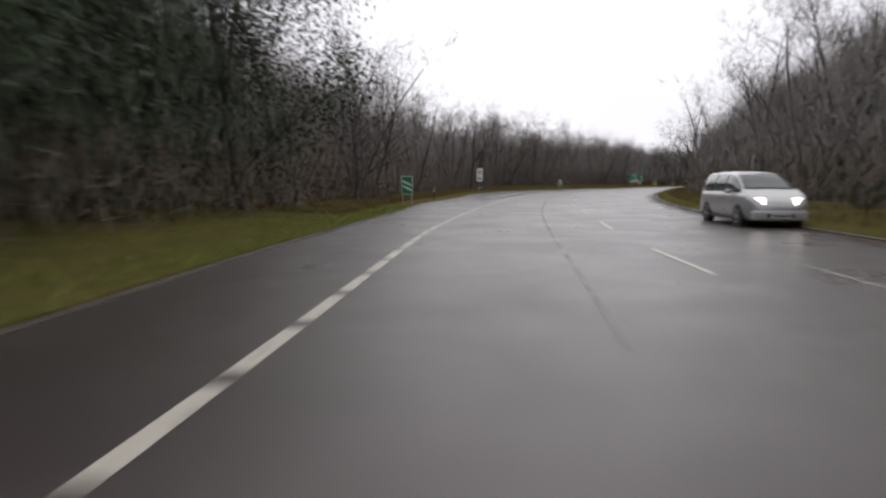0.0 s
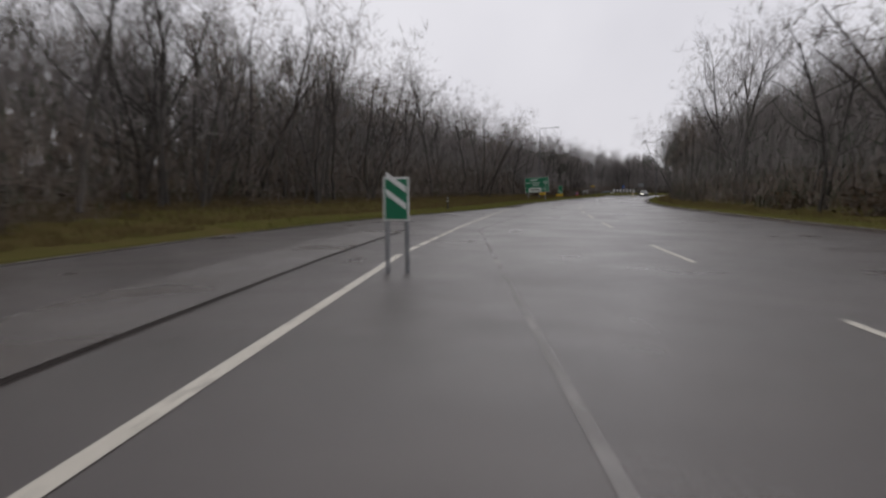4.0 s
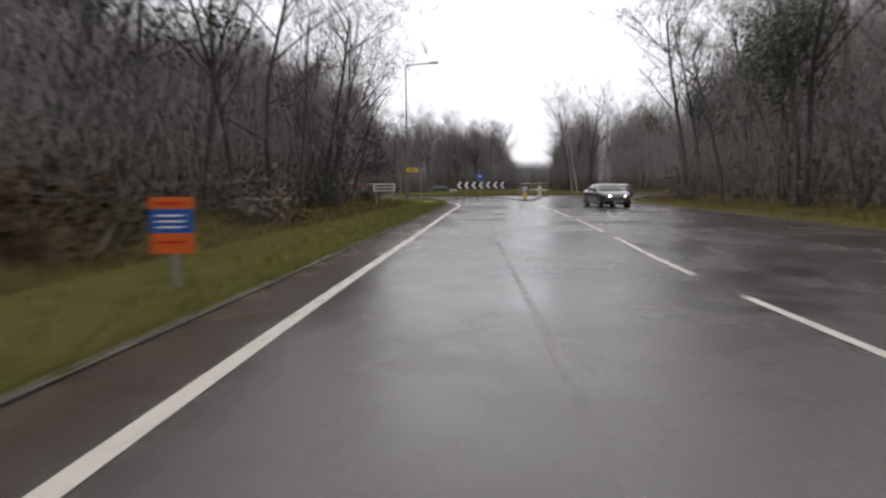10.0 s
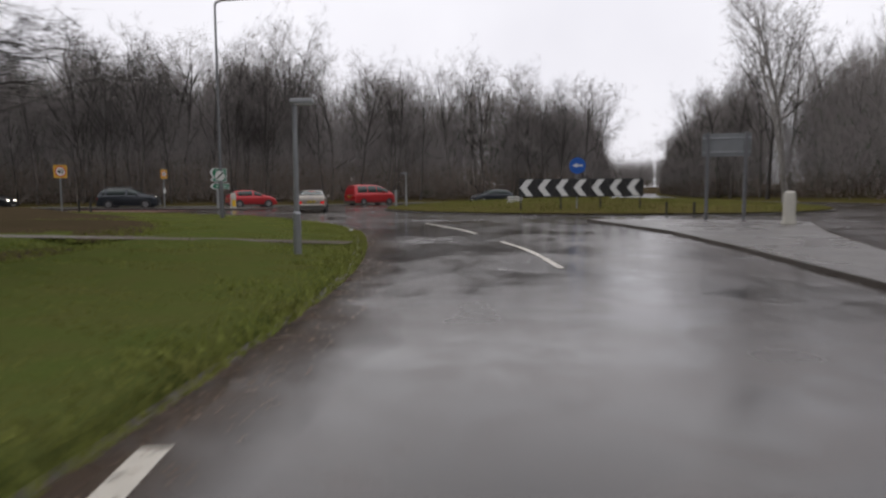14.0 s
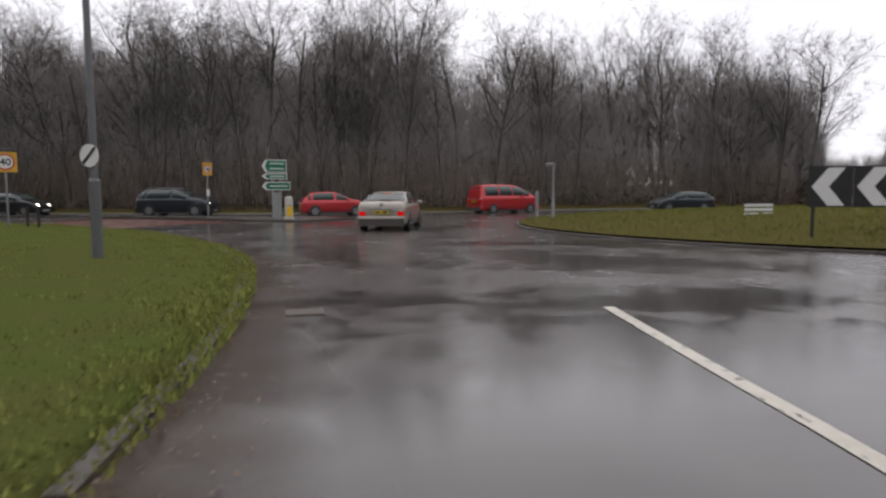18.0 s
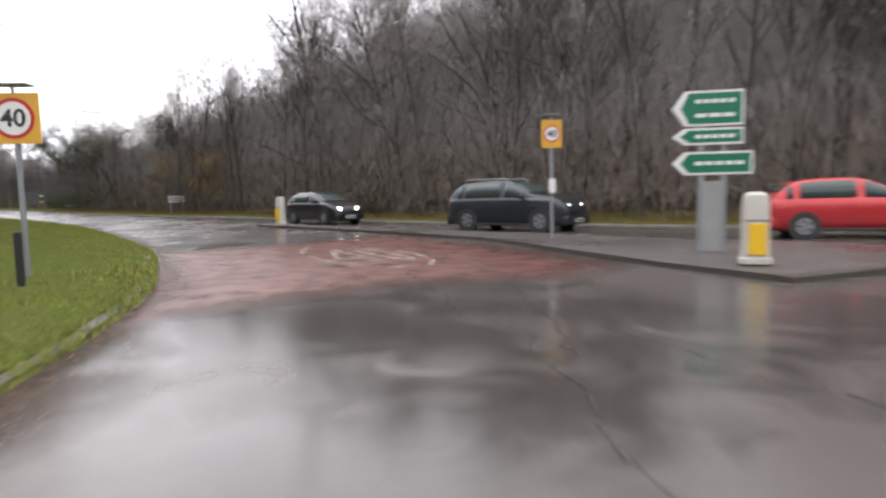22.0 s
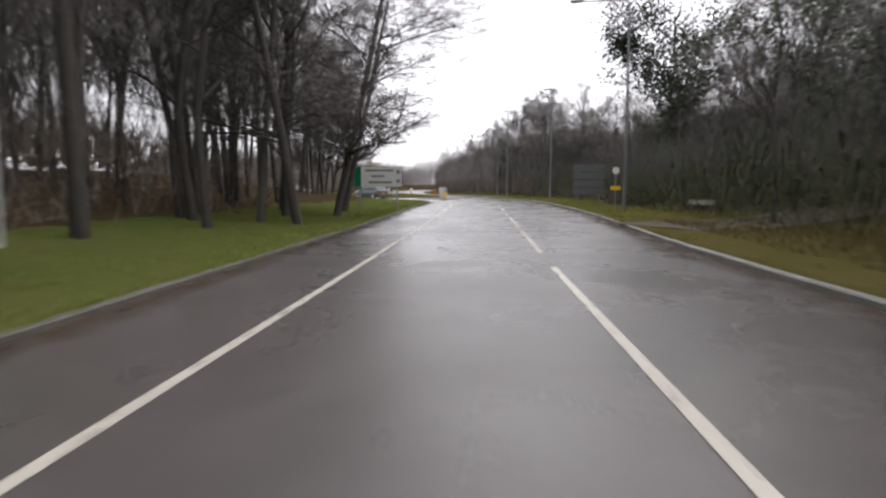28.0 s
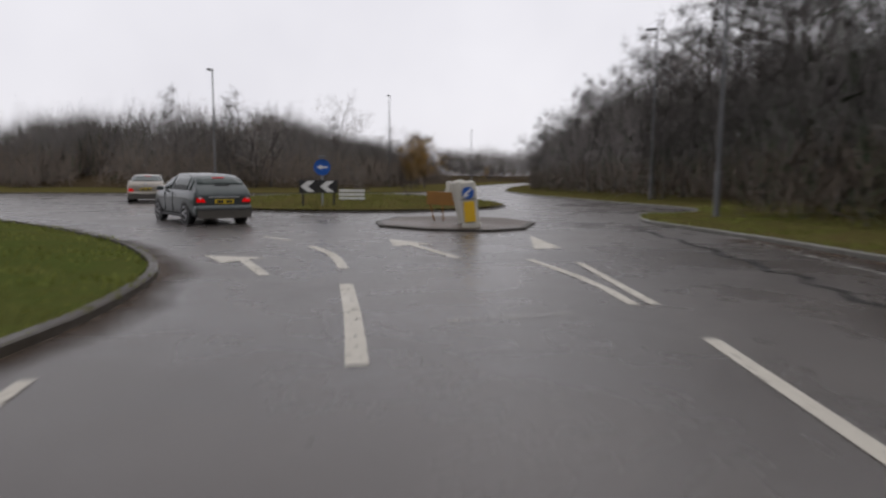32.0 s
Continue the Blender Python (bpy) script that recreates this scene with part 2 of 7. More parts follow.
galv = mat("galvanised_steel", (0.36, 0.37, 0.38), (0.24, 0.25, 0.26), 5, 0.4, 0.6, metal=0.6, vary=0.1)
grey_post = mat("grey_painted_post", (0.15, 0.155, 0.16), (0.10, 0.10, 0.105), 4, 0.5, vary=0.1)
white = mat("white_reflective", (0.72, 0.72, 0.7), (0.6, 0.6, 0.58), 5, 0.4)
cream = mat("cream_plastic", (0.56, 0.54, 0.47), (0.42, 0.40, 0.35), 5, 0.45)
green = mat("green_sign", (0.005, 0.16, 0.075), (0.004, 0.12, 0.058), 4, 0.35)
yellow = mat("yellow_sign", (0.78, 0.48, 0.02), (0.66, 0.40, 0.015), 4, 0.4)
orange = mat("orange_panel", (0.62, 0.22, 0.05), (0.5, 0.17, 0.04), 4, 0.4)
amber = mat("amber_backing", (0.66, 0.36, 0.04), (0.55, 0.30, 0.03), 4, 0.4)
blue = mat("blue_sign", (0.01, 0.10, 0.42), (0.01, 0.08, 0.34), 4, 0.35)
red = mat("red_sign", (0.50, 0.02, 0.02), (0.42, 0.015, 0.015), 4, 0.4)
black = mat("black_paint", (0.014, 0.014, 0.015), (0.022, 0.022, 0.022), 4, 0.45)
sign_back = mat("sign_back_grey", (0.20, 0.21, 0.22), (0.14, 0.15, 0.15), 3, 0.55)
rubber = mat("tyre_rubber", (0.018, 0.018, 0.018), (0.03, 0.029, 0.028), 10, 0.75)
glass_car = mat("car_glass", (0.05, 0.066, 0.062), (0.035, 0.046, 0.044), 1, 0.08, spec=0.4)
alloy = mat("alloy_rim", (0.45, 0.45, 0.46), (0.3, 0.3, 0.31), 5, 0.3, metal=0.8)
lamp_red = mat("lit_tail_lamp", (0.3, 0.004, 0.005), (0.22, 0.003, 0.004), 5, 0.6, emit=((1, 0.006, 0.006), 0.3), spec=0.02)
lamp_dim = mat("tail_lamp", (0.35, 0.012, 0.012), (0.25, 0.01, 0.01), 5, 0.2, emit=((1, 0.012, 0.012), 0.12), spec=0.08)
lamp_white = mat("lit_head_lamp", (0.8, 0.8, 0.78), (0.7, 0.7, 0.68), 5, 0.15, emit=((1, 0.93, 0.8), 7.0))
lamp_clear = mat("head_lamp", (0.55, 0.56, 0.57), (0.4, 0.4, 0.41), 5, 0.15)
plastic = mat("black_trim", (0.022, 0.022, 0.023), (0.03, 0.03, 0.03), 6, 0.5)
lens = mat("lamp_lens", (0.5, 0.51, 0.52), (0.42, 0.42, 0.43), 4, 0.25)


# ---- mesh helpers ----
def part(name, bm, material, parent=None, label="", smooth=False):
    """Links a bmesh as one mesh object, under parent if there is one."""
    me = bpy.data.meshes.new(name)
    bm.to_mesh(me)
    bm.free()
    return link(name, me, material, parent, label, smooth)


def link(name, me, material, parent=None, label="", smooth=False):
    if material and not me.materials:
        me.materials.append(material)
    if smooth:
        me.polygons.foreach_set("use_smooth", [True] * len(me.polygons))
    ob = new(name, me)
    ob.parent = parent
    if label:
        ob["label"] = label
    return ob


def thing(name, m, label, category, group="", kind=""):
    ob = new(name)
    ob.empty_display_size = 0.2
    ob.matrix_world = m
    return tagged(ob, label, category, group, kind)


def pymesh(name, verts, faces):
    me = bpy.data.meshes.new(name)
    me.from_pydata([tuple(v) for v in verts], [], [tuple(f) for f in faces])
    me.update()
    return me


def tri_mesh(name, verts, tris):
    """A mesh from numpy triangles."""
    verts, tris = np.asarray(verts, np.float32), np.asarray(tris, np.int32)
    me = bpy.data.meshes.new(name)
    me.vertices.add(len(verts))
    me.vertices.foreach_set("co", verts.ravel())
    me.loops.add(len(tris) * 3)
    me.loops.foreach_set("vertex_index", tris.ravel())
    me.polygons.add(len(tris))
    me.polygons.foreach_set("loop_start", np.arange(0, len(tris) * 3, 3, dtype=np.int32))
    me.polygons.foreach_set("loop_total", np.full(len(tris), 3, dtype=np.int32))
    me.update(calc_edges=True)
    return me


def box(bm, x0, x1, y0, y1, z0, z1, bevel=0.0):
    r = bmesh.ops.create_cube(bm, size=1.0)
    for v in r["verts"]:
        v.co = Vector((x0 + (v.co.x + 0.5) * (x1 - x0), y0 + (v.co.y + 0.5) * (y1 - y0), z0 + (v.co.z + 0.5) * (z1 - z0)))
    if bevel:
        edges = list({e for v in r["verts"] for e in v.link_edges})
        bmesh.ops.bevel(bm, geom=edges, offset=bevel, segments=2, affect="EDGES", profile=0.6)


def boxm(*a, bevel=0.0):
    bm = bmesh.new()
    box(bm, *a, bevel=bevel)
    return bm


def tube(bm, pts, radii, sides=8, caps=True):
    """A tapered tube along a line of points."""
    pts = [Vector(p) for p in pts]
    rings = []
    for i, p in enumerate(pts):
        d = (pts[min(i + 1, len(pts) - 1)] - pts[max(i - 1, 0)]).normalized()
        a = d.cross(Vector((0.31, 0.94, 0.13)) if abs(d.y) < 0.9 else Vector((1, 0, 0))).normalized()
        b = d.cross(a)
        r = radii[i] if hasattr(radii, "__len__") else radii
        rings.append([bm.verts.new(p + (a * math.cos(2 * math.pi * k / sides) + b * math.sin(2 * math.pi * k / sides)) * r) for k in range(sides)])
    for s, e in zip(rings, rings[1:]):
        for k in range(sides):
            bm.faces.new((s[k], s[(k + 1) % sides], e[(k + 1) % sides], e[k]))
    if caps:
        bm.faces.new(rings[0][::-1])
        bm.faces.new(rings[-1])


def tubem(pts, radii, sides=8):
    bm = bmesh.new()
    tube(bm, pts, radii, sides)
    return bm


def disc(bm, c, r, y0, y1, sides=28):
    """A disc that faces along y."""
    tube(bm, [(c[0], y0, c[1]), (c[0], y1, c[1])], r, sides)


# ---- the plan of the roads: kerb lines ----
def curve_through(pts, step=1.0):
    """A smooth line through the given points, cut at even steps."""
    p = np.array(pts, float)
    q = np.vstack([2 * p[0] - p[1], p, 2 * p[-1] - p[-2]])
    out = []
    for i in range(1, len(q) - 2):
        a, b, c, d = q[i - 1], q[i], q[i + 1], q[i + 2]
        k = max(2, int(np.linalg.norm(c - b) / 0.5))
        for u in np.arange(k) / k:
            out.append(0.5 * (2 * b + (c - a) * u + (2 * a - 5 * b + 4 * c - d) * u * u + (3 * b - 3 * c + d - a) * u ** 3))
    out.append(q[-2])
    out = np.array(out)
    s = np.concatenate([[0], np.cumsum(np.linalg.norm(np.diff(out, axis=0), axis=1))])
    n = max(2, int(round(s[-1] / step)) + 1)
    t = np.linspace(0, s[-1], n)
    return np.stack([np.interp(t, s, out[:, 0]), np.interp(t, s, out[:, 1])], 1)


def offset(line, d):
    """The line moved d metres to the left of its run."""
    t = np.gradient(line, axis=0)
    t /= np.linalg.norm(t, axis=1)[:, None]
    return line + np.stack([-t[:, 1], t[:, 0]], 1) * d


KERB_L = curve_through([(14, -37), (6, -20.5), (-1.8, -5.5), (-6.7, 4.2), (-10.4, 11.4), (-16.3, 24), (-19.5, 30.4), (-22.6, 37), (-26.3, 47), (-29.7, 55), (-33.6, 64), (-36.9, 75), (-39.0, 84), (-40.4, 95), (-40.7, 104), (-40.2, 112), (-39.6, 119), (-39.2, 126), (-39.3, 132), (-39.9, 141), (-40.35, 150), (-40.4, 165), (-40.2, 180), (-40.1, 195), (-39.6, 208), (-39.1, 221), (-38.4, 237), (-38.1, 245)], 1)
KERB_L2 = curve_through([(-38.1, 245), (-38.5, 252.3), (-39.2, 259), (-40.2, 263.8), (-41.6, 268.6), (-42.9, 271.4), (-45.2, 275.1), (-48.6, 279.3), (-52.5, 282.4), (-57.2, 285.2), (-62, 287.1), (-66, 287.9), (-70, 288.45), (-79, 288.6), (-90.5, 288.3), (-102, 287.3), (-112, 285.8), (-120, 284.2), (-126.6, 282.9), (-141, 281), (-155, 279.2), (-165, 277.6), (-176, 276.3), (-182, 275.5), (-185.2, 274.7), (-187.8, 273.5), (-190, 271.7), (-192.5, 267.8), (-195, 261), (-196.5, 250), (-198, 235), (-200, 190)], 0.5)
KERB_S = curve_through([(-212, 190), (-213, 228), (-217, 235), (-222, 243.5), (-228.5, 250.5), (-236, 255), (-246, 255.5), (-262, 250.5), (-300, 242), (-420, 221)], 2)
KERB_N = curve_through([(-420, 230), (-300, 250), (-262, 257.8), (-246, 262.3), (-233, 268.0), (-226.3, 271.8), (-221.6, 274.4), (-217.6, 276.9), (-213.5, 279.3), (-209.6, 279.3), (-206.9, 277.7), (-203.4, 277.9), (-200.3, 279.6), (-194.6, 282.3), (-186, 284.6), (-175, 286.2), (-160, 287.9), (-142.7, 289.2), (-129, 291), (-114.5, 293), (-102.7, 295.2), (-96.3, 296.9), (-88, 298.4), (-80, 299.9), (-72, 301.8), (-62, 305.6), (-56, 311), (-50, 319), (-40, 326.5), (-31, 330), (-28, 340), (-24, 370), (-18, 420), (-8, 500)], 1)
KERB_R = curve_through([(6, 500), (-8, 420), (-14, 370), (-17, 336), (-14, 325), (-9, 316), (-5.5, 305), (-5.5, 290), (-8.5, 278), (-12.5, 271), (-18, 264.5), (-21.8, 257), (-23.6, 248), (-24.6, 236), (-25.5, 220), (-26.4, 205), (-27.3, 180), (-27.6, 160), (-26.8, 140), (-25.2, 126), (-23, 112), (-20, 95), (-16.6, 75), (-13.5, 60), (-10, 46), (-5.7, 32.5), (0.5, 18.6), (5.5, 8), (20, -25)], 1)
RB1, RB1_R = (-32.5, 300.0), 15.5
RB2, RB2_R = (-210.9, 263.6), 7.6
ROAD = np.vstack([KERB_L, KERB_L2[1:], KERB_S, KERB_N, KERB_R])


def inside(poly, pts):
    x, y = pts[:, 0], pts[:, 1]
    r = np.zeros(len(pts), bool)
    a, b = poly, np.roll(poly, -1, 0)
    for (x0, y0), (x1, y1) in zip(a, b):
        if y0 != y1:
            r ^= ((y0 > y) != (y1 > y)) & (x < (x1 - x0) * (y - y0) / (y1 - y0) + x0)
    return r


def road_distance(pts):
    """Metres from each point to the edge of the road network, negative on the road."""
    pts = np.asarray(pts, float)
    lines = np.vstack([KERB_L, KERB_L2, KERB_S, KERB_N, KERB_R])
    d = np.full(len(pts), 1e9)
    for i in range(0, len(pts), 2000):
        q = pts[i:i + 2000]
        d[i:i + 2000] = np.sqrt(((q[:, None, :] - lines[None]) ** 2).sum(-1).min(1))
    return np.where(inside(ROAD, pts), -d, d)


def bank(d):
    """Height of the land, d metres out from the kerb."""
    d = np.asarray(d, float)
    return 0.11 + 0.025 * np.clip(d, 0, 4) + 0.13 * np.clip(d - 4, 0, 16) + 0.02 * np.clip(d - 20, 0, 40)


def rise(p, d):
    """Height of the land at points p, d metres out: the bank, lower on the open grass inside the corner."""
    p, d = np.asarray(p, float), np.maximum(np.asarray(d, float), 0)
    open_grass = np.exp(-(((p[..., 0] + 51) / 17) ** 2 + ((p[..., 1] - 266) / 19) ** 2))
    low = 0.11 + 0.025 * np.clip(d, 0, 4)
    return low + (bank(d) - low) * (1 - 0.92 * np.clip(open_grass * 1.35, 0, 1))


def land(x, y):
    return float(rise((x, y), max(0.0, road_distance([(x, y)])[0])))

# ---- ground, roads, kerbs ----
def stretch_xy(line, lo, hi):
    m = (line[:, 1] >= lo) & (line[:, 1] <= hi)
    return line[m]


def flat(name, outline, z, material, parent=None, label="", depth=0.0):
    """A flat polygon, with a skirt of the given depth."""
    from mathutils.geometry import tessellate_polygon
    vs = [(x, y, z) for x, y in outline]
    tris = tessellate_polygon([[Vector(v) for v in vs]])
    faces = []
    for a, b, c in tris:
        n = (Vector(vs[b]) - Vector(vs[a])).cross(Vector(vs[c]) - Vector(vs[a])).z
        faces.append((a, b, c) if n > 0 else (c, b, a))
    if depth:
        k = len(vs)
        area = sum(vs[i][0] * vs[(i + 1) % k][1] - vs[(i + 1) % k][0] * vs[i][1] for i in range(k))
        vs += [(x, y, z - depth) for x, y in outline]
        faces += [(i + k, (i + 1) % k + k, (i + 1) % k, i) if area > 0 else (i, (i + 1) % k, (i + 1) % k + k, i + k) for i in range(k)]
    return link(name, pymesh(name, vs, faces), material, parent, label)


def ribbon(line, w, z, name="marking"):
    a, b = offset(line, w / 2), offset(line, -w / 2)
    n = len(line)
    vs = [(x, y, z) for x, y in b] + [(x, y, z) for x, y in a]
    return pymesh(name, vs, [(i, i + 1, n + i + 1, n + i) for i in range(n - 1)])


GRID = {}


def coarse_distance(p):
    """road_distance, read from the ground's grid."""
    i = np.clip(np.searchsorted(GRID["x"], p[:, 0]) - 1, 0, len(GRID["x"]) - 2)
    j = np.clip(np.searchsorted(GRID["y"], p[:, 1]) - 1, 0, len(GRID["y"]) - 2)
    u = (p[:, 0] - GRID["x"][i]) / (GRID["x"][i + 1] - GRID["x"][i])
    v = (p[:, 1] - GRID["y"][j]) / (GRID["y"][j + 1] - GRID["y"][j])
    g = GRID["d"]
    return (g[i, j] * (1 - u) + g[i + 1, j] * u) * (1 - v) + (g[i, j + 1] * (1 - u) + g[i + 1, j + 1] * u) * v


def build_ground():
    xs = np.concatenate([[-4000, -1500, -800, -520], np.arange(-430, 101, 3.5), [200, 500, 1500, 4000]])
    ys = np.concatenate([[-4000, -1500, -600, -200], np.arange(-80, 531, 3.5), [700, 1200, 2000, 4000]])
    gx, gy = np.meshgrid(xs, ys, indexing="ij")
    pts = np.stack([gx.ravel(), gy.ravel()], 1)
    d = road_distance(pts)
    GRID["x"], GRID["y"], GRID["d"] = xs, ys, d.reshape(len(xs), len(ys))
    z = rise(pts, d)
    rng = np.random.default_rng(3)
    z = z + np.where(d > 6, rng.normal(0, 0.09, len(z)), 0)
    z = np.where(d < 6, np.minimum(z - 0.06, -0.35 + np.clip(d - 2, 0, 4) * 0.2), z)
    ny = len(ys)
    i, j = np.meshgrid(np.arange(len(xs) - 1), np.arange(ny - 1), indexing="ij")
    a = (i * ny + j).ravel()
    quads = np.stack([a, a + ny, a + ny + 1, a + 1], 1)
    me = tri_mesh("ground", np.column_stack([pts, z]), np.vstack([quads[:, [0, 1, 2]], quads[:, [0, 2, 3]]]))
    return tagged(link("ground", me, soil, smooth=True), "brown leaf litter and rough grass of the woodland floor", "ground", kind="structure")


ground = build_ground()
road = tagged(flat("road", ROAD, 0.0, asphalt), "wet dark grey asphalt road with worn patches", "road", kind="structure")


def verge(name, line, label, material=grass_mat, width=6.5, drop=0.0, begin=None):
    """A strip of grass behind a kerb, on the left of the line's run."""
    offs = [0.13, 0.16, 0.5, 1.0, 1.6, 2.3, 3.1, 4.0, 5.0, width]
    if begin:
        offs = list(np.linspace(begin, width, 9))
    rng = np.random.default_rng(len(line))
    vs, n = [], len(line)
    for k, o in enumerate(offs):
        p = offset(line, o)
        d = np.maximum(road_distance(p), 0)
        h = rise(p, d) + (rng.normal(0, 0.018, n) if k > 1 else 0) - (0.12 if k == len(offs) - 1 else 0) - (0.25 if k == 0 else 0) - drop * max(0, 1 - o / 2.5)
        vs += [(x, y, zz) for (x, y), zz in zip(p, h + np.zeros(n))]
    faces = [(k * n + i, k * n + i + 1, (k + 1) * n + i + 1, (k + 1) * n + i) for k in range(len(offs) - 1) for i in range(n - 1)]
    return tagged(link(name, pymesh(name, vs, faces), material, smooth=True), label, "grass", kind="structure")


verge_west = verge("verge_west", KERB_L, "rough green grass verge beside the main road", drop=0.06, width=8.5)
verge_corner = verge("verge_corner", KERB_L2, "lush wet green grass verge beside the side road", lush_grass, drop=0.05)
verge_lawn = verge("verge_lawn", KERB_L2[(KERB_L2[:, 1] > 247) & (KERB_L2[:, 0] > -64)], "open green grass inside the corner", lush_grass, width=19, begin=6.3)
verge_south = verge("verge_south", KERB_S, "grass verge beside the far road")
verge_north = verge("verge_north", KERB_N, "rough grass verge under the trees")
verge_east = verge("verge_east", KERB_R, "rough green grass verge below the thicket", drop=0.06)

KERB_PROFILE = [(0.0, -0.05), (0.0, 0.085), (0.02, 0.105), (0.125, 0.11), (0.14, -0.05)]


def kerb_run(name, line, material, label, parent, s=1.0):
    """Kerb stones; a stretch may be given as single stones, the rest is one mesh."""
    n = len(line)
    vs, faces = [], []
    profs = [offset(line, o) for o, _ in KERB_PROFILE]
    m = len(KERB_PROFILE)
    for i in range(0, n - 1):
        base = len(vs)
        jit = random.uniform(-0.006, 0.006)
        for e, u in ((i, 0.012), (i + 1, -0.012)):
            for k in range(m):
                p = profs[k][e] + (profs[k][i + 1] - profs[k][i]) * u
                vs.append((p[0], p[1], KERB_PROFILE[k][1] * s + jit * s))
        faces += [(base + k, base + m + k, base + m + k + 1, base + k + 1) for k in range(m - 1)]
        faces += [tuple(base + k for k in range(m)), tuple(base + m + k for k in reversed(range(m)))]
    return tagged(link(name, pymesh(name, vs, faces), material, parent, label), kind="stuff")


def kerb_stones(line, material, parent, step=0.9):
    """Single kerb stones along a line, each an object of its own."""
    s = np.concatenate([[0], np.cumsum(np.linalg.norm(np.diff(line, axis=0), axis=1))])
    bm = boxm(-0.44, 0.44, 0.0, 0.135, -0.05, 0.11, bevel=0.015)
    me = bpy.data.meshes.new("kerb_stone")
    bm.to_mesh(me)
    bm.free()
    me.materials.append(material)
    t = np.arange(0, s[-1] - step, step)
    x0, y0 = np.interp(t, s, line[:, 0]), np.interp(t, s, line[:, 1])
    x1, y1 = np.interp(t + step, s, line[:, 0]), np.interp(t + step, s, line[:, 1])
    for a, b, c, d in zip(x0, y0, x1, y1):
        ob = new("kerb_stone", me)
        ob.parent = parent
        ob.matrix_world = pose((a + c) / 2, (b + d) / 2, -0.05 - 0.035 * (b < 277) - 0.05 * (b < 262) - 0.03 * (a < -78) + random.uniform(-0.008, 0.01), random.uniform(-1, 1), 0, math.degrees(math.atan2(d - b, c - a)) + random.uniform(-0.6, 0.6))


def island(name, outline, label, top, z=0.12, kerb=kerb_mat, category="traffic island", rim=0.16):
    """A raised island: kerb stones round a top that lies just below them."""
    line = np.array(outline, float)
    ob = flat(name, line, z, kerb, depth=z + 0.05)
    tagged(ob, label, category, kind="structure")
    c = line.mean(0)
    inner = np.array([p + (c - p) / np.linalg.norm(c - p) * rim for p in line])
    flat("island_top", inner, z + 0.006, top, ob)
    return ob


def ring(c, r, n=72):
    return [(c[0] + r * math.cos(2 * math.pi * k / n), c[1] + r * math.sin(2 * math.pi * k / n)) for k in range(n)]


def dome(name, c, r, h, label, material=grass_mat):
    """A grassed round island, mounded towards its middle."""
    rows, n = 9, 72
    rng = np.random.default_rng(7)
    vs = []
    for k in range(rows):
        rr = r * (1 - k / (rows - 1)) + 0.02
        zz = 0.115 + h * (1 - (rr / r) ** 2)
        vs += [(c[0] + rr * math.cos(2 * math.pi * i / n), c[1] + rr * math.sin(2 * math.pi * i / n), zz + (rng.normal(0, 0.02) if k else 0)) for i in range(n)]
    faces = [(k * n + i, k * n + (i + 1) % n, (k + 1) * n + (i + 1) % n, (k + 1) * n + i) for k in range(rows - 1) for i in range(n)]
    return tagged(link(name, pymesh(name, vs, faces), material, smooth=True), label, "grass", kind="structure")


for nm, line in (("kerb_east", KERB_R), ("kerb_south", KERB_S)):
    tagged(kerb_run(nm, line, dark_kerb, "dirty concrete kerb half buried in moss", None, 0.45), category="kerb", kind="structure")
kerb_west = tagged(kerb_run("kerb_west", KERB_L, dark_kerb, "dirty wet concrete kerb beside the grass", None, 0.3), category="kerb", kind="structure")
kerb_corner = tagged(kerb_run("kerb_corner", KERB_L2[(KERB_L2[:, 0] < -118) & (KERB_L2[:, 0] > -171)], kerb_mat, "pale concrete kerb beside the grass", None, 0.55), category="kerb", kind="structure")
tagged(kerb_run("kerb_muddy", KERB_L2[KERB_L2[:, 0] < -170], dark_kerb, "dark muddy kerb round the end of the verge", None, 0.9), category="kerb", kind="structure")
tagged(kerb_run("kerb_sunk", KERB_L2[(KERB_L2[:, 0] <= -92) & (KERB_L2[:, 0] > -119)], dark_kerb, "dirty kerb sunk into the grass", None, 0.4), category="kerb", kind="structure")
kerb_stones(KERB_L2[KERB_L2[:, 0] >= -93.2], dark_kerb, kerb_corner)
tagged(kerb_run("kerb_north", KERB_N, kerb_mat, "pale concrete kerb under the trees", None), category="kerb", kind="structure")

dome("roundabout_island_1", RB1, RB1_R - 0.14, 0.55, "wide grassed roundabout island, mounded in the middle")
dome("roundabout_island_2", RB2, RB2_R - 0.14, 0.35, "grassed roundabout island with scattered bare shrubs")
for c, r, nm in ((RB1, RB1_R, "kerb_round_1"), (RB2, RB2_R, "kerb_round_2")):
    loop = np.array(ring(c, r, 110) + ring(c, r, 110)[:1])
    tagged(kerb_run(nm, loop, dark_kerb, "low dirty kerb round the roundabout island", None, 0.5), category="kerb", kind="structure")

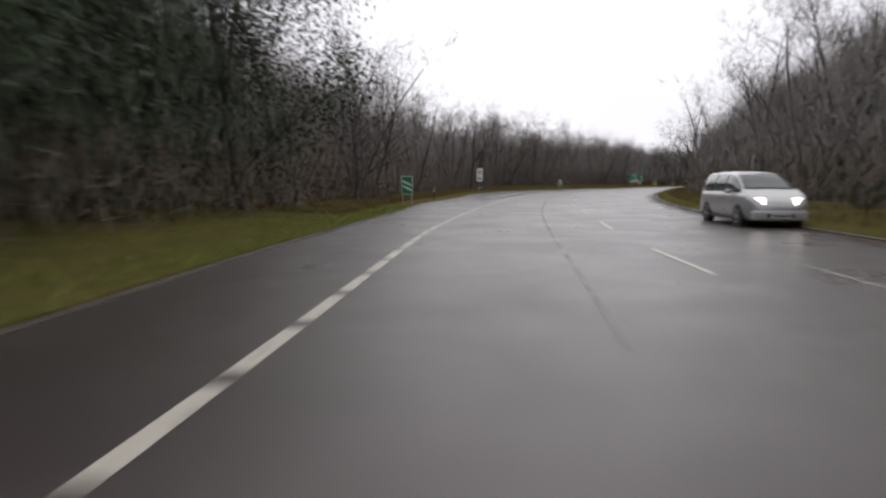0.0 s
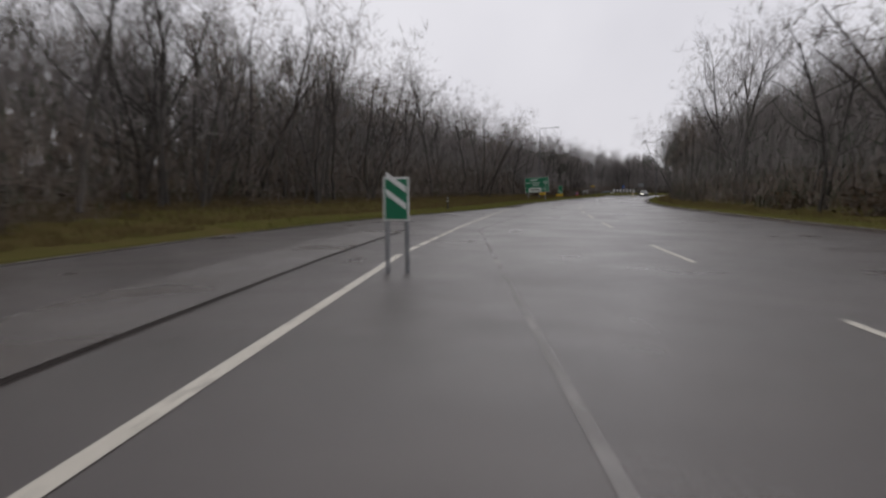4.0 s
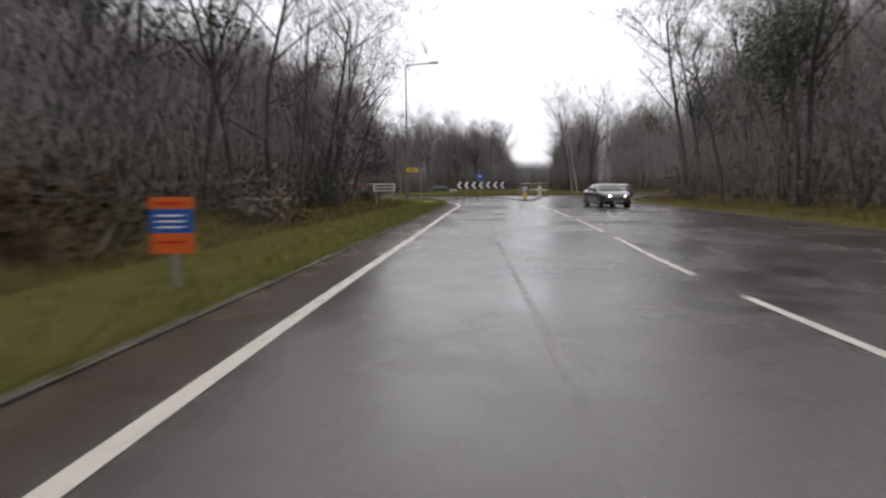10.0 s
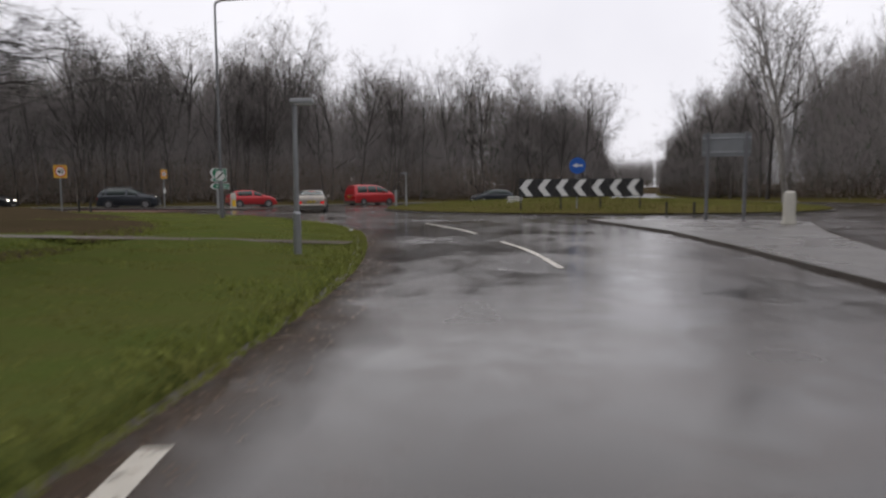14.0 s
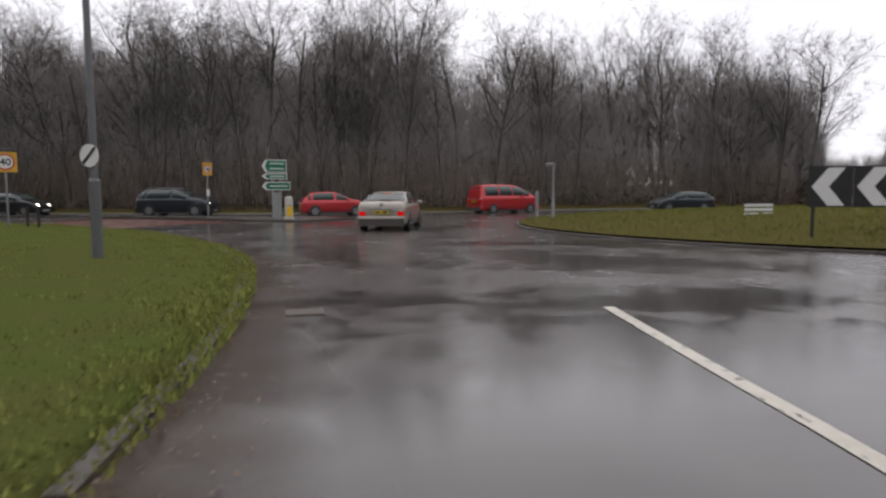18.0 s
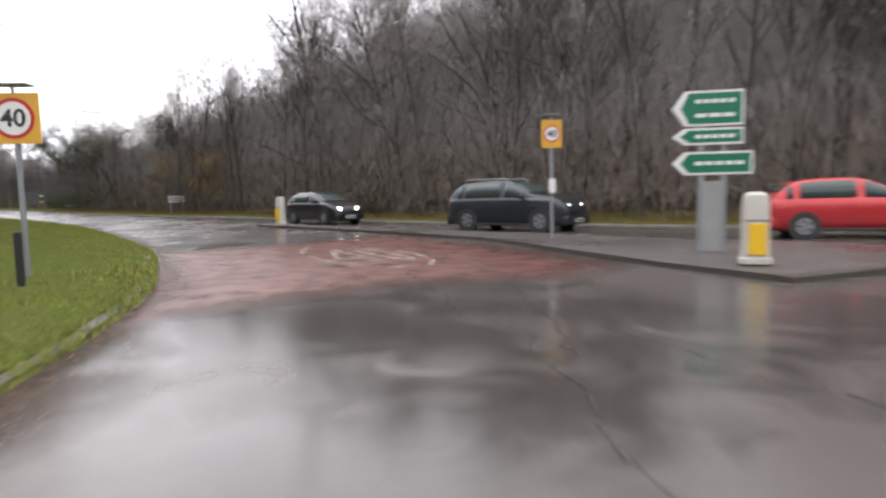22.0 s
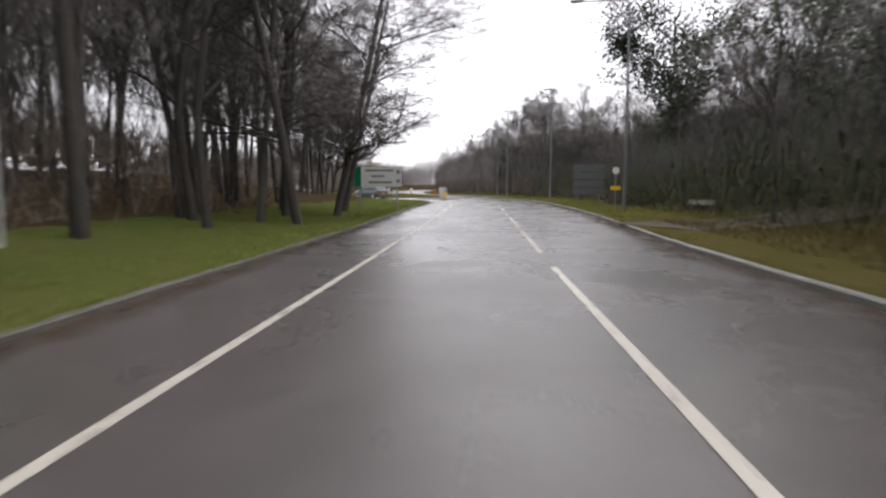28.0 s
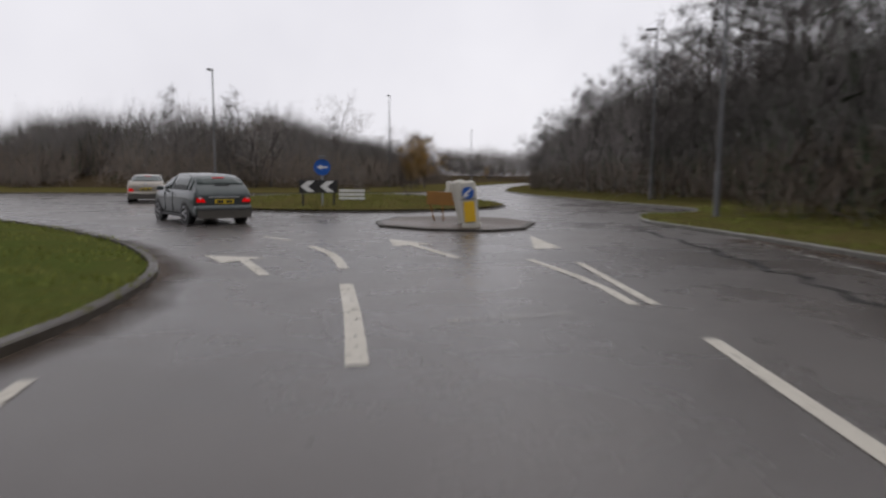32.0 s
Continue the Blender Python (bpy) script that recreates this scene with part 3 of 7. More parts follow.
LAYBY = [(-22.6, 46.5), (-23.0, 47.6), (-24.0, 50.8), (-25.9, 57), (-28.4, 65), (-30.4, 72), (-32.2, 79), (-34.2, 88), (-35.9, 97), (-36.9, 96), (-36.4, 91), (-34.6, 82), (-32.9, 75), (-30.4, 66), (-27.6, 57.8), (-25.6, 51.6), (-24.5, 48), (-23.8, 45.5), (-23.2, 45.7)]
island("layby_island", LAYBY, "low paved island with a dark wet kerb beside the lay-by", old_asphalt, 0.038, old_asphalt)
SPLIT_S = [(-31.9, 259), (-31.6, 257), (-31, 256), (-30.3, 256.6), (-30, 258), (-29.6, 264), (-28.3, 270), (-26.3, 276.5), (-27.6, 278), (-31, 278.3), (-34.4, 278.6), (-33.6, 275), (-32.6, 271), (-32.1, 265)]
island("splitter_island_south", SPLIT_S, "paved splitter island with wet concrete kerbs", old_asphalt, 0.085, dark_kerb)
SPLIT_W = [(-57.6, 294.5), (-60, 294.8), (-63, 295.5), (-67, 296.4), (-72, 296.15), (-77, 295.5), (-81.6, 294.8), (-82.3, 295.2), (-81.6, 295.8), (-78, 296.5), (-71, 297.8), (-64, 299.0), (-59.5, 300.4), (-57.7, 300.2), (-57.1, 297.5)]
island("splitter_island_west", SPLIT_W, "long paved splitter island with a dark wet kerb", old_asphalt, 0.085, dark_kerb)
SPLIT_R2 = [(-199.6, 270.6), (-198.2, 271.4), (-197.6, 273), (-197.9, 274.6), (-199, 275.2), (-201.5, 274.9), (-203, 273.6), (-203.4, 271.6), (-201.8, 270.3)]
island("splitter_island_far", SPLIT_R2, "small muddy splitter island with weeds", mud, 0.06, dark_kerb)
SPLIT_X2 = [(-221.6, 263.6), (-222.2, 262.7), (-226, 261.9), (-231, 261.6), (-231, 262.6), (-226.5, 264.6), (-223, 265.4)]
island("splitter_island_exit", SPLIT_X2, "narrow paved splitter island on the far exit", old_asphalt, 0.1, dark_kerb)
RED = np.array([(-60.6, 286.8), (-61.2, 290.5), (-60.2, 292.6), (-60.8, 294.4), (-66, 295.6), (-71, 295.8), (-70.6, 293.4), (-70.2, 291.3), (-69.8, 288.6), (-65.5, 288.1), (-62.3, 287.4)], float)


def feathered(name, outline, z, material, label, inner=0.7):
    """A flat patch that thins out towards its edge."""
    c, n = outline.mean(0), len(outline)
    mid = c + (outline - c) * inner
    vs = [(x, y, z) for x, y in outline] + [(x, y, z) for x, y in mid] + [(c[0], c[1], z)]
    area = sum(outline[k][0] * outline[(k + 1) % n][1] - outline[(k + 1) % n][0] * outline[k][1] for k in range(n))
    fs = [(k, (k + 1) % n, n + (k + 1) % n, n + k) for k in range(n)] + [(n + k, n + (k + 1) % n, 2 * n) for k in range(n)]
    me = pymesh(name, vs, fs if area > 0 else [f[::-1] for f in fs])
    me.attributes.new("cover", "FLOAT", "POINT").data.foreach_set("value", [0.0] * n + [1.0] * (n + 1))
    return link(name, me, material, road, label)


feathered("red_patch", RED.mean(0) + (RED - RED.mean(0)) * 1.12, 0.005, red_asphalt, "worn red high-friction surfacing")


def draped(name, line, w, material, label, lift=0.025):
    """A strip that follows the land."""
    a, c = offset(line, w / 2), offset(line, -w / 2)
    z0, z1 = rise(a, road_distance(a)) + lift, rise(c, road_distance(c)) + lift
    n = len(line)
    vs = [(x, y, z) for (x, y), z in zip(c, z1)] + [(x, y, z) for (x, y), z in zip(a, z0)]
    return tagged(link(name, pymesh(name, vs, [(k, k + 1, n + k + 1, n + k) for k in range(n - 1)]), material), label, "path", kind="structure")


gutter_path = mat("muddy_asphalt", (0.105, 0.082, 0.060), (0.052, 0.043, 0.03), 1.2, 0.55, 0.85, 0.5, 50, big="world", spec=0.2)
draped("path_crossing", curve_through([(-40.75, 264.9), (-45, 264.6), (-54, 264.2), (-64, 262)], 0.5), 0.85, gutter_path, "narrow muddy asphalt footpath crossing the grass", 0.004)
draped("side_track", curve_through([(-149.6, 289.2), (-150.4, 291), (-152, 296), (-154, 304)], 0.5), 5.0, gutter_path, "muddy track leading off between the trees", 0.012)


def worn_strip(line, inner, outer, z, material, name, label, seed=1):
    """A strip along a kerb, on its road side, with a ragged inner edge."""
    rng = np.random.default_rng(seed)
    n = len(line)
    w = np.array([inner + (outer - inner) * (0.5 + 0.5 * noise.noise((k * 0.23, seed * 7.3, 0)) + 0.35 * noise.noise((k * 0.9, seed * 3.1, 4))) for k in range(n)])
    t = np.gradient(line, axis=0)
    t /= np.linalg.norm(t, axis=1)[:, None]
    nrm = np.stack([t[:, 1], -t[:, 0]], 1)
    a, c = line + nrm * 0.01, line + nrm * w[:, None]
    vs = [(x, y, z) for x, y in c] + [(x, y, z) for x, y in a]
    me = pymesh(name, vs, [(k, k + 1, n + k + 1, n + k) for k in range(n - 1)])
    me.attributes.new("cover", "FLOAT", "POINT").data.foreach_set("value", [0.0] * n + [1.0] * n)
    return link(name, me, material, road, label)


worn_strip(KERB_L[KERB_L[:, 1] > 128], 0.7, 1.9, 0.004, gutter_dirt, "gutter_dirt", "brown silt and leaves along the kerb", 1)
worn_strip(KERB_L2[KERB_L2[:, 0] > -100], 0.4, 1.5, 0.0045, gutter_dirt, "gutter_dirt", "brown silt and leaves along the kerb", 2)
worn_strip(KERB_L2[KERB_L2[:, 0] < -100], 0.3, 0.8, 0.0045, gutter_dirt, "gutter_dirt", "thin silt along the kerb", 3)
worn_strip(stretch_xy(KERB_R, -20, 262), 0.4, 1.5, 0.004, gutter_dirt, "gutter_dirt", "brown silt along the kerb", 4)
worn_strip(stretch_xy(KERB_N, 280, 330), 0.3, 1.0, 0.004, gutter_dirt, "gutter_dirt", "brown silt along the kerb", 5)


def crack(pts, w=0.06, seed=0):
    line = curve_through(pts, 0.3)
    line = line + np.array([[noise.noise((k * 0.5, seed, 1)) * 0.3 + noise.noise((k * 1.7, seed, 3)) * 0.12, noise.noise((k * 0.5, seed, 8)) * 0.3 + noise.noise((k * 1.7, seed, 5)) * 0.12] for k in range(len(line))])
    link("road_crack", ribbon(line, w, 0.007, "road_crack"), sealant if w > 0.1 else hair_crack, road)


for k, pts in enumerate(([(-42, 279), (-46.5, 283.5), (-52, 288.5)], [(-48, 286), (-53, 289.4), (-59, 291)], [(-53, 287), (-60.5, 291.9), (-66, 293.6)], [(-40.5, 281), (-44, 284)], [(-76, 294), (-82, 292.8), (-88, 292.6)], [(-57, 289.5), (-62, 291.2), (-64.5, 293.8)], [(-174, 284.3), (-177.6, 284.0), (-182.9, 283.3), (-186.3, 282.5), (-190.4, 281.2), (-193.7, 280.2), (-200.5, 278.0)])):
    crack(pts, 0.17 if pts[0][0] < -150 else 0.028, k * 3.7)

# ---- road markings ----
def lay_line(pts, w=0.13, material=paint, z=0.006, name="line_marking", step=1.0):
    return link(name, ribbon(curve_through(pts, step), w, z, name), material, road)


def lay_dashes(pts, mark, gap, w=0.12, start=0.0, material=paint, name="dash_marking", end=None):
    line = curve_through(pts, 0.25)
    s = np.concatenate([[0], np.cumsum(np.linalg.norm(np.diff(line, axis=0), axis=1))])
    t = start
    while t + mark < (end or s[-1]):
        k = np.linspace(t, t + mark, max(2, int(mark) + 1))
        seg = np.stack([np.interp(k, s, line[:, 0]), np.interp(k, s, line[:, 1])], 1)
        link(name, ribbon(seg, w, 0.006, name), material, road)
        t += mark + gap


def edge_from(pts, anchor):
    """Broken edge line whose dashes begin at the given y."""
    line = curve_through(pts, 0.25)
    s = np.concatenate([[0], np.cumsum(np.linalg.norm(np.diff(line, axis=0), axis=1))])
    lay_dashes(pts, 1.38, 0.31, 0.16, start=float(np.interp(anchor, line[:, 1], s)) % 1.69)


EDGE = [(9, -23), (2.5, -9.5), (-3.6, 3.3), (-10.2, 17), (-15.9, 31), (-19.6, 41), (-21.5, 46.4)]
edge_from(EDGE, 4.5)
lay_line([(-21.6, 46.6), (-23.4, 52), (-28.8, 70.6), (-33, 89)], 0.15)
edge_from([(-33, 89), (-34.7, 100), (-35.9, 109), (-37.3, 120), (-38.1, 130)], 119.8)
lay_line([(-38.1, 130.5), (-39.35, 151.3), (-39.4, 175), (-38.9, 200.3), (-38.2, 217.3), (-37.6, 232), (-37.2, 240), (-37.2, 245), (-37.6, 249.6), (-38.3, 253.2)], 0.165)
CENTRE = [(8.5, -11), (3, 0.6), (-1.5, 10.2), (-4.9, 17.3), (-9.6, 28.8), (-14.3, 40.5), (-19.6, 58.1), (-23, 69.7), (-27.4, 90), (-31.1, 113.4), (-33.3, 133), (-34.3, 158), (-34.3, 179), (-33.8, 204.8), (-33.2, 214.2), (-32.6, 223.3), (-32.1, 233.7), (-31.9, 241)]

def centre_from(anchor, upto, mark, gap, w=0.11):
    """Centre-line dashes from the given y onwards."""
    line = curve_through(CENTRE, 0.25)
    s = np.concatenate([[0], np.cumsum(np.linalg.norm(np.diff(line, axis=0), axis=1))])
    lay_dashes(CENTRE, mark, gap, w, start=float(np.interp(anchor, line[:, 1], s)), end=float(np.interp(upto, line[:, 1], s)))


centre_from(3.2, 42, 3.6, 5.4)
centre_from(46.3, 57.5, 3.6, 5.4)
centre_from(61.4, 99, 4.0, 5.4)
centre_from(100.3, 146, 3.9, 4.6)
centre_from(148.7, 180, 4.1, 4.9)
centre_from(180.4, 245, 7.0, 1.9, 0.12)
lay_dashes([(2, 7), (-1.1, 13.4), (-4, 20), (-9, 31.8)], 6, 4, 0.1, start=3, material=faded)
lay_line([(-32, 242.3), (-31.9, 249.7), (-32.1, 257)], 0.12)
lay_line([(-31.7, 242.3), (-30.8, 250.8), (-30.2, 255)], 0.12)
lay_line([(-36.0, 261.3), (-36.6, 264.5), (-37.35, 267)], 0.13)
lay_line([(-38.3, 270), (-38.9, 271.8), (-40.0, 274.2), (-40.95, 276.3)], 0.14)
lay_dashes([(-81.4, 294.3), (-86.1, 293.9), (-91.1, 293.35), (-98.1, 292.4), (-101.9, 291.6), (-112, 289.9), (-125.8, 288.2)], 4.15, 1.35, 0.13, start=1.4)
lay_dashes([(-82.4, 295.6), (-86.5, 294.8), (-92.1, 293.9), (-97.5, 292.75)], 4, 1.6, 0.12)
for a, c in ((-126, -129.8), (-131, -139.5), (-141.8, -148.4), (-150.2, -157), (-159.7, -163.6), (-165, -170.3), (-172, -178.4), (-180.6, -183.9)):
    ys = np.interp([-a, -(a + c) / 2, -c], [125.6, 139.3, 154.5, 163, 177, 183.9], [288.25, 286.45, 284.6, 283.5, 281.85, 280.7])
    lay_line([(a, ys[0]), ((a + c) / 2, ys[1]), (c, ys[2])], 0.11, name="dash_marking")
lay_line([(-185.6, 280.2), (-188.2, 279.35)], 0.14)
lay_line([(-189.5, 278.64), (-191, 277.95), (-192.9, 276.72)], 0.13)
lay_line([(-189.6, 278.85), (-191.2, 278.2), (-192.8, 277.55)], 0.12)
lay_line([(-87, 288.9), (-90, 288.7), (-93, 288.4), (-97, 288.05), (-104, 287.45), (-112, 286.5), (-118, 285.75), (-125, 284.9), (-134.4, 283.8), (-150.4, 281.85), (-163, 280.2), (-175, 278.6), (-179, 277.9), (-181.7, 277.1), (-183.7, 276.2), (-185.3, 275.2)], 0.105)
lay_line([(-186.4, 277), (-187.65, 276.3), (-189.5, 275.2)], 0.17)
lay_line([(-190.7, 274.5), (-192.1, 273.5), (-193.2, 272.4)], 0.16, step=0.3)
lay_line([(-194.0, 271.4), (-194.5, 270.4)], 0.14)


def road_arrow(tail, neck, tip, w=0.16, head=0.42):
    """An arrow painted on the road: a stem that may bend, and a pointed head."""
    stem = lay_line([tail, neck], w, name="arrow_marking", step=0.3)
    p, q = np.array(neck, float), np.array(tip, float)
    side = np.array([-(q - p)[1], (q - p)[0]]) / np.linalg.norm(q - p) * head
    me = pymesh("arrow_head", [(*(p - side), 0.0065), (*q, 0.0065), (*(p + side), 0.0065)], [(0, 1, 2)])
    link("arrow_head", me, paint, stem)


road_arrow((-189.7, 273.85), (-190.9, 272.6), (-191.15, 271.6))
road_arrow((-192.6, 275.6), (-194.2, 274.1), (-195.2, 273.1))
flat("island_nose_marking", [(-194.5, 276.45), (-194.9, 276.9), (-197.4, 275.7)], 0.0065, paint, road)
lay_line([(-188.0, 277.1), (-188.8, 278.1)], 0.12, material=faded)
for p, q in (((-174.3, 278.0), (-174.9, 278.42)), ((-175.9, 276.8), (-177.0, 277.85)), ((-178.2, 276.4), (-178.95, 277.1)), ((-161.3, 279.4), (-162.1, 280.05))):
    lay_line([p, q], 0.1, material=faded)
lay_line([(-165.3, 287), (-175, 285.5), (-186, 283.9), (-194, 281.6), (-202, 279.4)], 0.1, material=faded)
lay_line([(-36.75, 150), (-36.75, 165), (-36.5, 190), (-36.2, 215)], 0.09, material=seam_mat, name="ghost_marking")
lay_line([(-33.5, 98), (-35.2, 120), (-36.3, 140), (-36.75, 150)], 0.09, material=seam_mat, name="ghost_marking")
lay_line([(-2, 6.5), (-10.5, 26), (-18.2, 46.1), (-21.6, 56), (-25.7, 70.4), (-33.5, 98)], 0.09, material=seam_mat, name="ghost_marking")
lay_line([(-29, 150), (-30, 190), (-29.2, 215), (-28, 235)], 0.07, material=seam_mat, name="ghost_marking")


roundel_paint = mat("scuffed_roundel_paint", (0.50, 0.43, 0.37), (0.27, 0.22, 0.19), 3, 0.4, 0.6, 0.2, 60, big="world", worn=(0.31, 1.9, 0.35))


def roundel(x, y, a, c, turn):
    """A scuffed limit roundel on the red surfacing, drawn out along the road: a ring round a four and a nought. Its top points along -x."""
    def spot(u, v):
        return (x - u * a * math.cos(turn) - v * c * math.sin(turn), y - u * a * math.sin(turn) + v * c * math.cos(turn))

    def stroke(name, pts, w):
        link(name, ribbon(curve_through([spot(*p) for p in pts], 0.15), w, 0.009, name), roundel_paint, road)

    for k in range(14):
        t = np.linspace(2 * math.pi * k / 14, 2 * math.pi * (k + 1.02) / 14, 5)
        stroke("roundel_arc", [(math.sin(q), math.cos(q)) for q in t], 0.15)
    stroke("roundel_stroke", [(0.62, -0.1), (0.1, -0.12), (-0.62, -0.14)], 0.17)
    stroke("roundel_stroke", [(0.62, -0.12), (0.2, -0.4), (-0.18, -0.66)], 0.14)
    stroke("roundel_stroke", [(-0.2, -0.68), (-0.2, -0.3), (-0.2, 0.04)], 0.22)
    for q in (0.0, math.pi):
        stroke("roundel_stroke", [(0.6 * math.cos(q + v), 0.42 + 0.2 * math.sin(q + v)) for v in np.linspace(0, math.pi, 9)], 0.15)


roundel(-65.8, 292.15, 2.9, 1.05, -0.12)


# ---- grass blades near the kerbs ----
def blades(name, line, near, far, per_m, lo, hi, label, material=blade):
    """Single grass blades on a verge."""
    rng = np.random.default_rng(5)
    L = float(np.linalg.norm(np.diff(line, axis=0), axis=1).sum())
    n = int(L * per_m)
    u = rng.uniform(0, len(line) - 1.001, n)
    i = u.astype(int)
    t = np.gradient(line, axis=0)
    t /= np.linalg.norm(t, axis=1)[:, None]
    o = near + (far - near) * rng.uniform(0, 1, n) ** 1.4
    p = line[i] + (line[i + 1] - line[i]) * (u - i)[:, None] + np.stack([-t[i, 1], t[i, 0]], 1) * o[:, None]
    d = np.maximum(coarse_distance(p), 0)
    clump = np.array([noise.noise((x * 0.7, y * 0.7, 1.0)) * 0.6 for x, y in p])
    h = rng.uniform(lo, hi, n) * (0.7 + 0.9 * clump)
    a = rng.uniform(0, 6.28, n)
    side = np.stack([np.cos(a), np.sin(a), np.zeros(n)], 1) * rng.uniform(0.008, 0.02, n)[:, None]
    base = np.column_stack([p, rise(p, d) - 0.05])
    tip = base + np.column_stack([rng.normal(0, 0.35, (n, 2)) * h[:, None], h])
    v = np.stack([base - side, base + side, tip], 1).reshape(-1, 3)
    me = tri_mesh(name, v, np.arange(n * 3).reshape(-1, 3))
    return tagged(link(name, me, material), label, "grass", kind="stuff")


blades("dead_grass_bank", KERB_L[KERB_L[:, 1] > 95], 2.4, 9.0, 420, 0.14, 0.5, "dead brown grass and weeds on the bank below the wood", dead_blade)
blades("dead_grass_layby", KERB_L[(KERB_L[:, 1] > 20) & (KERB_L[:, 1] < 95)], 1.3, 5.5, 330, 0.12, 0.42, "dead brown grass and weeds below the wood", dead_blade)
blades("dead_grass_east", stretch_xy(KERB_R, -20, 262), 1.2, 4.5, 110, 0.12, 0.42, "dead brown grass and weeds below the thicket", dead_blade)
blades("dead_grass_north", KERB_N[(KERB_N[:, 0] > -152) & (KERB_N[:, 0] < -30)], 1.4, 4.5, 220, 0.12, 0.4, "dead brown grass and green weeds below the wood", dead_blade)


blades("grass_side_north", KERB_N[(KERB_N[:, 0] > -215) & (KERB_N[:, 0] < -150)], 0.05, 4.5, 330, 0.06, 0.24, "rough green grass and weeds below the dark scrub", lush_blade)
blades("grass_start", KERB_L[KERB_L[:, 1] < 30], 0.1, 4.5, 520, 0.06, 0.2, "bright green grass below the dark evergreens", lush_blade)


def fallen_leaves(name, line, lo, hi, n, seed):
    """Small wet leaves lying in the gutter."""
    rng = np.random.default_rng(seed)
    u = rng.uniform(0, len(line) - 1.001, n)
    drift = np.array([noise.noise((k * 0.09, seed, 2.0)) for k in u])
    u, n = u[drift > -0.05], int((drift > -0.05).sum())
    i = u.astype(int)
    t = np.gradient(line, axis=0)
    t /= np.linalg.norm(t, axis=1)[:, None]
    o = lo + (hi - lo) * rng.uniform(0, 1, n) ** 2
    p = line[i] + (line[i + 1] - line[i]) * (u - i)[:, None] + np.stack([t[i, 1], -t[i, 0]], 1) * o[:, None]
    a, r = rng.uniform(0, 6.283, n), rng.uniform(0.010, 0.024, n)
    v = []
    for k, s in ((0, 1.0), (2.2, 0.7), (3.9, 0.8)):
        v.append(np.column_stack([p[:, 0] + r * s * np.cos(a + k), p[:, 1] + r * s * np.sin(a + k), 0.009 + rng.uniform(0, 0.012, n)]))
    me = tri_mesh(name, np.stack(v, 1).reshape(-1, 3), np.arange(n * 3).reshape(-1, 3))
    leaf = mat("wet_fallen_leaf", (0.17, 0.09, 0.038), (0.08, 0.046, 0.022), 3, 0.5, None, big="world")
    return tagged(link(name, me, leaf), "scattered wet brown leaves along the kerb", "leaves", kind="stuff")


fallen_leaves("fallen_leaves", stretch_xy(KERB_L, 130, 245), 0.05, 1.1, 5200, 3)
fallen_leaves("fallen_leaves", KERB_L2[KERB_L2[:, 0] > -120], 0.0, 0.7, 6500, 4)


def island_blades(name, c, r, n, lo, hi, label, rise_by):
    """Grass blades on a mounded round island."""
    rng = np.random.default_rng(9)
    a, q = rng.uniform(0, 6.283, n), r * rng.uniform(0, 1, n) ** 0.5
    h = rng.uniform(lo, hi, n)
    base = np.stack([c[0] + q * np.cos(a), c[1] + q * np.sin(a), 0.09 + rise_by * (1 - (q / r) ** 2)], 1)
    b = rng.uniform(0, 6.283, n)
    side = np.stack([np.cos(b), np.sin(b), np.zeros(n)], 1) * rng.uniform(0.01, 0.025, n)[:, None]
    tip = base + np.column_stack([rng.normal(0, 0.35, (n, 2)) * h[:, None], h])
    me = tri_mesh(name, np.stack([base - side, base + side, tip], 1).reshape(-1, 3), np.arange(n * 3).reshape(-1, 3))
    return tagged(link(name, me, blade), label, "grass", kind="stuff")


island_blades("grass_island", RB1, RB1_R - 0.3, 40000, 0.06, 0.2, "rough yellow-green grass on the roundabout island", 0.55)
island_blades("grass_far_island", RB2, RB2_R - 0.3, 9000, 0.06, 0.2, "rough grass on the far roundabout island", 0.35)
blades("grass_main", KERB_L[KERB_L[:, 1] > 95], -0.06, 7.0, 600, 0.06, 0.24, "short wet grass on the main road's verge")
blades("grass_side", KERB_L2[(KERB_L2[:, 0] <= -92) & (KERB_L2[:, 0] > -197)], 0.0, 5.0, 330, 0.05, 0.14, "wet green grass beside the side road", lush_blade)
blades("grass_corner", KERB_L2[KERB_L2[:, 0] > -92], -0.13, 5.5, 1300, 0.04, 0.12, "lush wet grass on the corner verge", lush_blade)
blades("grass_lawn", KERB_L2[(KERB_L2[:, 1] > 247) & (KERB_L2[:, 0] > -64)], 5.5, 18, 500, 0.05, 0.14, "lush wet grass inside the corner", lush_blade)
blades("grass_east", stretch_xy(KERB_R, -30, 275), 0.1, 4, 90, 0.06, 0.2, "rough grass under the thicket")
blades("grass_north", stretch_xy(KERB_N, 260, 331), 0.1, 4, 110, 0.05, 0.18, "rough grass along the wood")


# ---- trees ----
def rand_dir(rng, n):
    v = rng.normal(size=(n, 3))
    return v / np.linalg.norm(v, axis=1)[:, None]


def limb_tubes(segs, sides=5):
    """Tapered prisms for limbs: arrays of starts, ends and radii."""
    vs, fs = [], []
    for p, q, r0, r1 in segs:
        d = (q - p) / (np.linalg.norm(q - p) + 1e-9)
        a = np.cross(d, (0.3, 0.9, 0.2))
        a /= np.linalg.norm(a)
        b = np.cross(d, a)
        k = len(vs)
        for c, r in ((p, r0), (q, r1)):
            for i in range(sides):
                t = 2 * math.pi * i / sides
                vs.append(c + (a * math.cos(t) + b * math.sin(t)) * r)
        for i in range(sides):
            j = (i + 1) % sides
            fs += [(k + i, k + j, k + sides + j), (k + i, k + sides + j, k + sides + i)]
    return np.array(vs), np.array(fs)


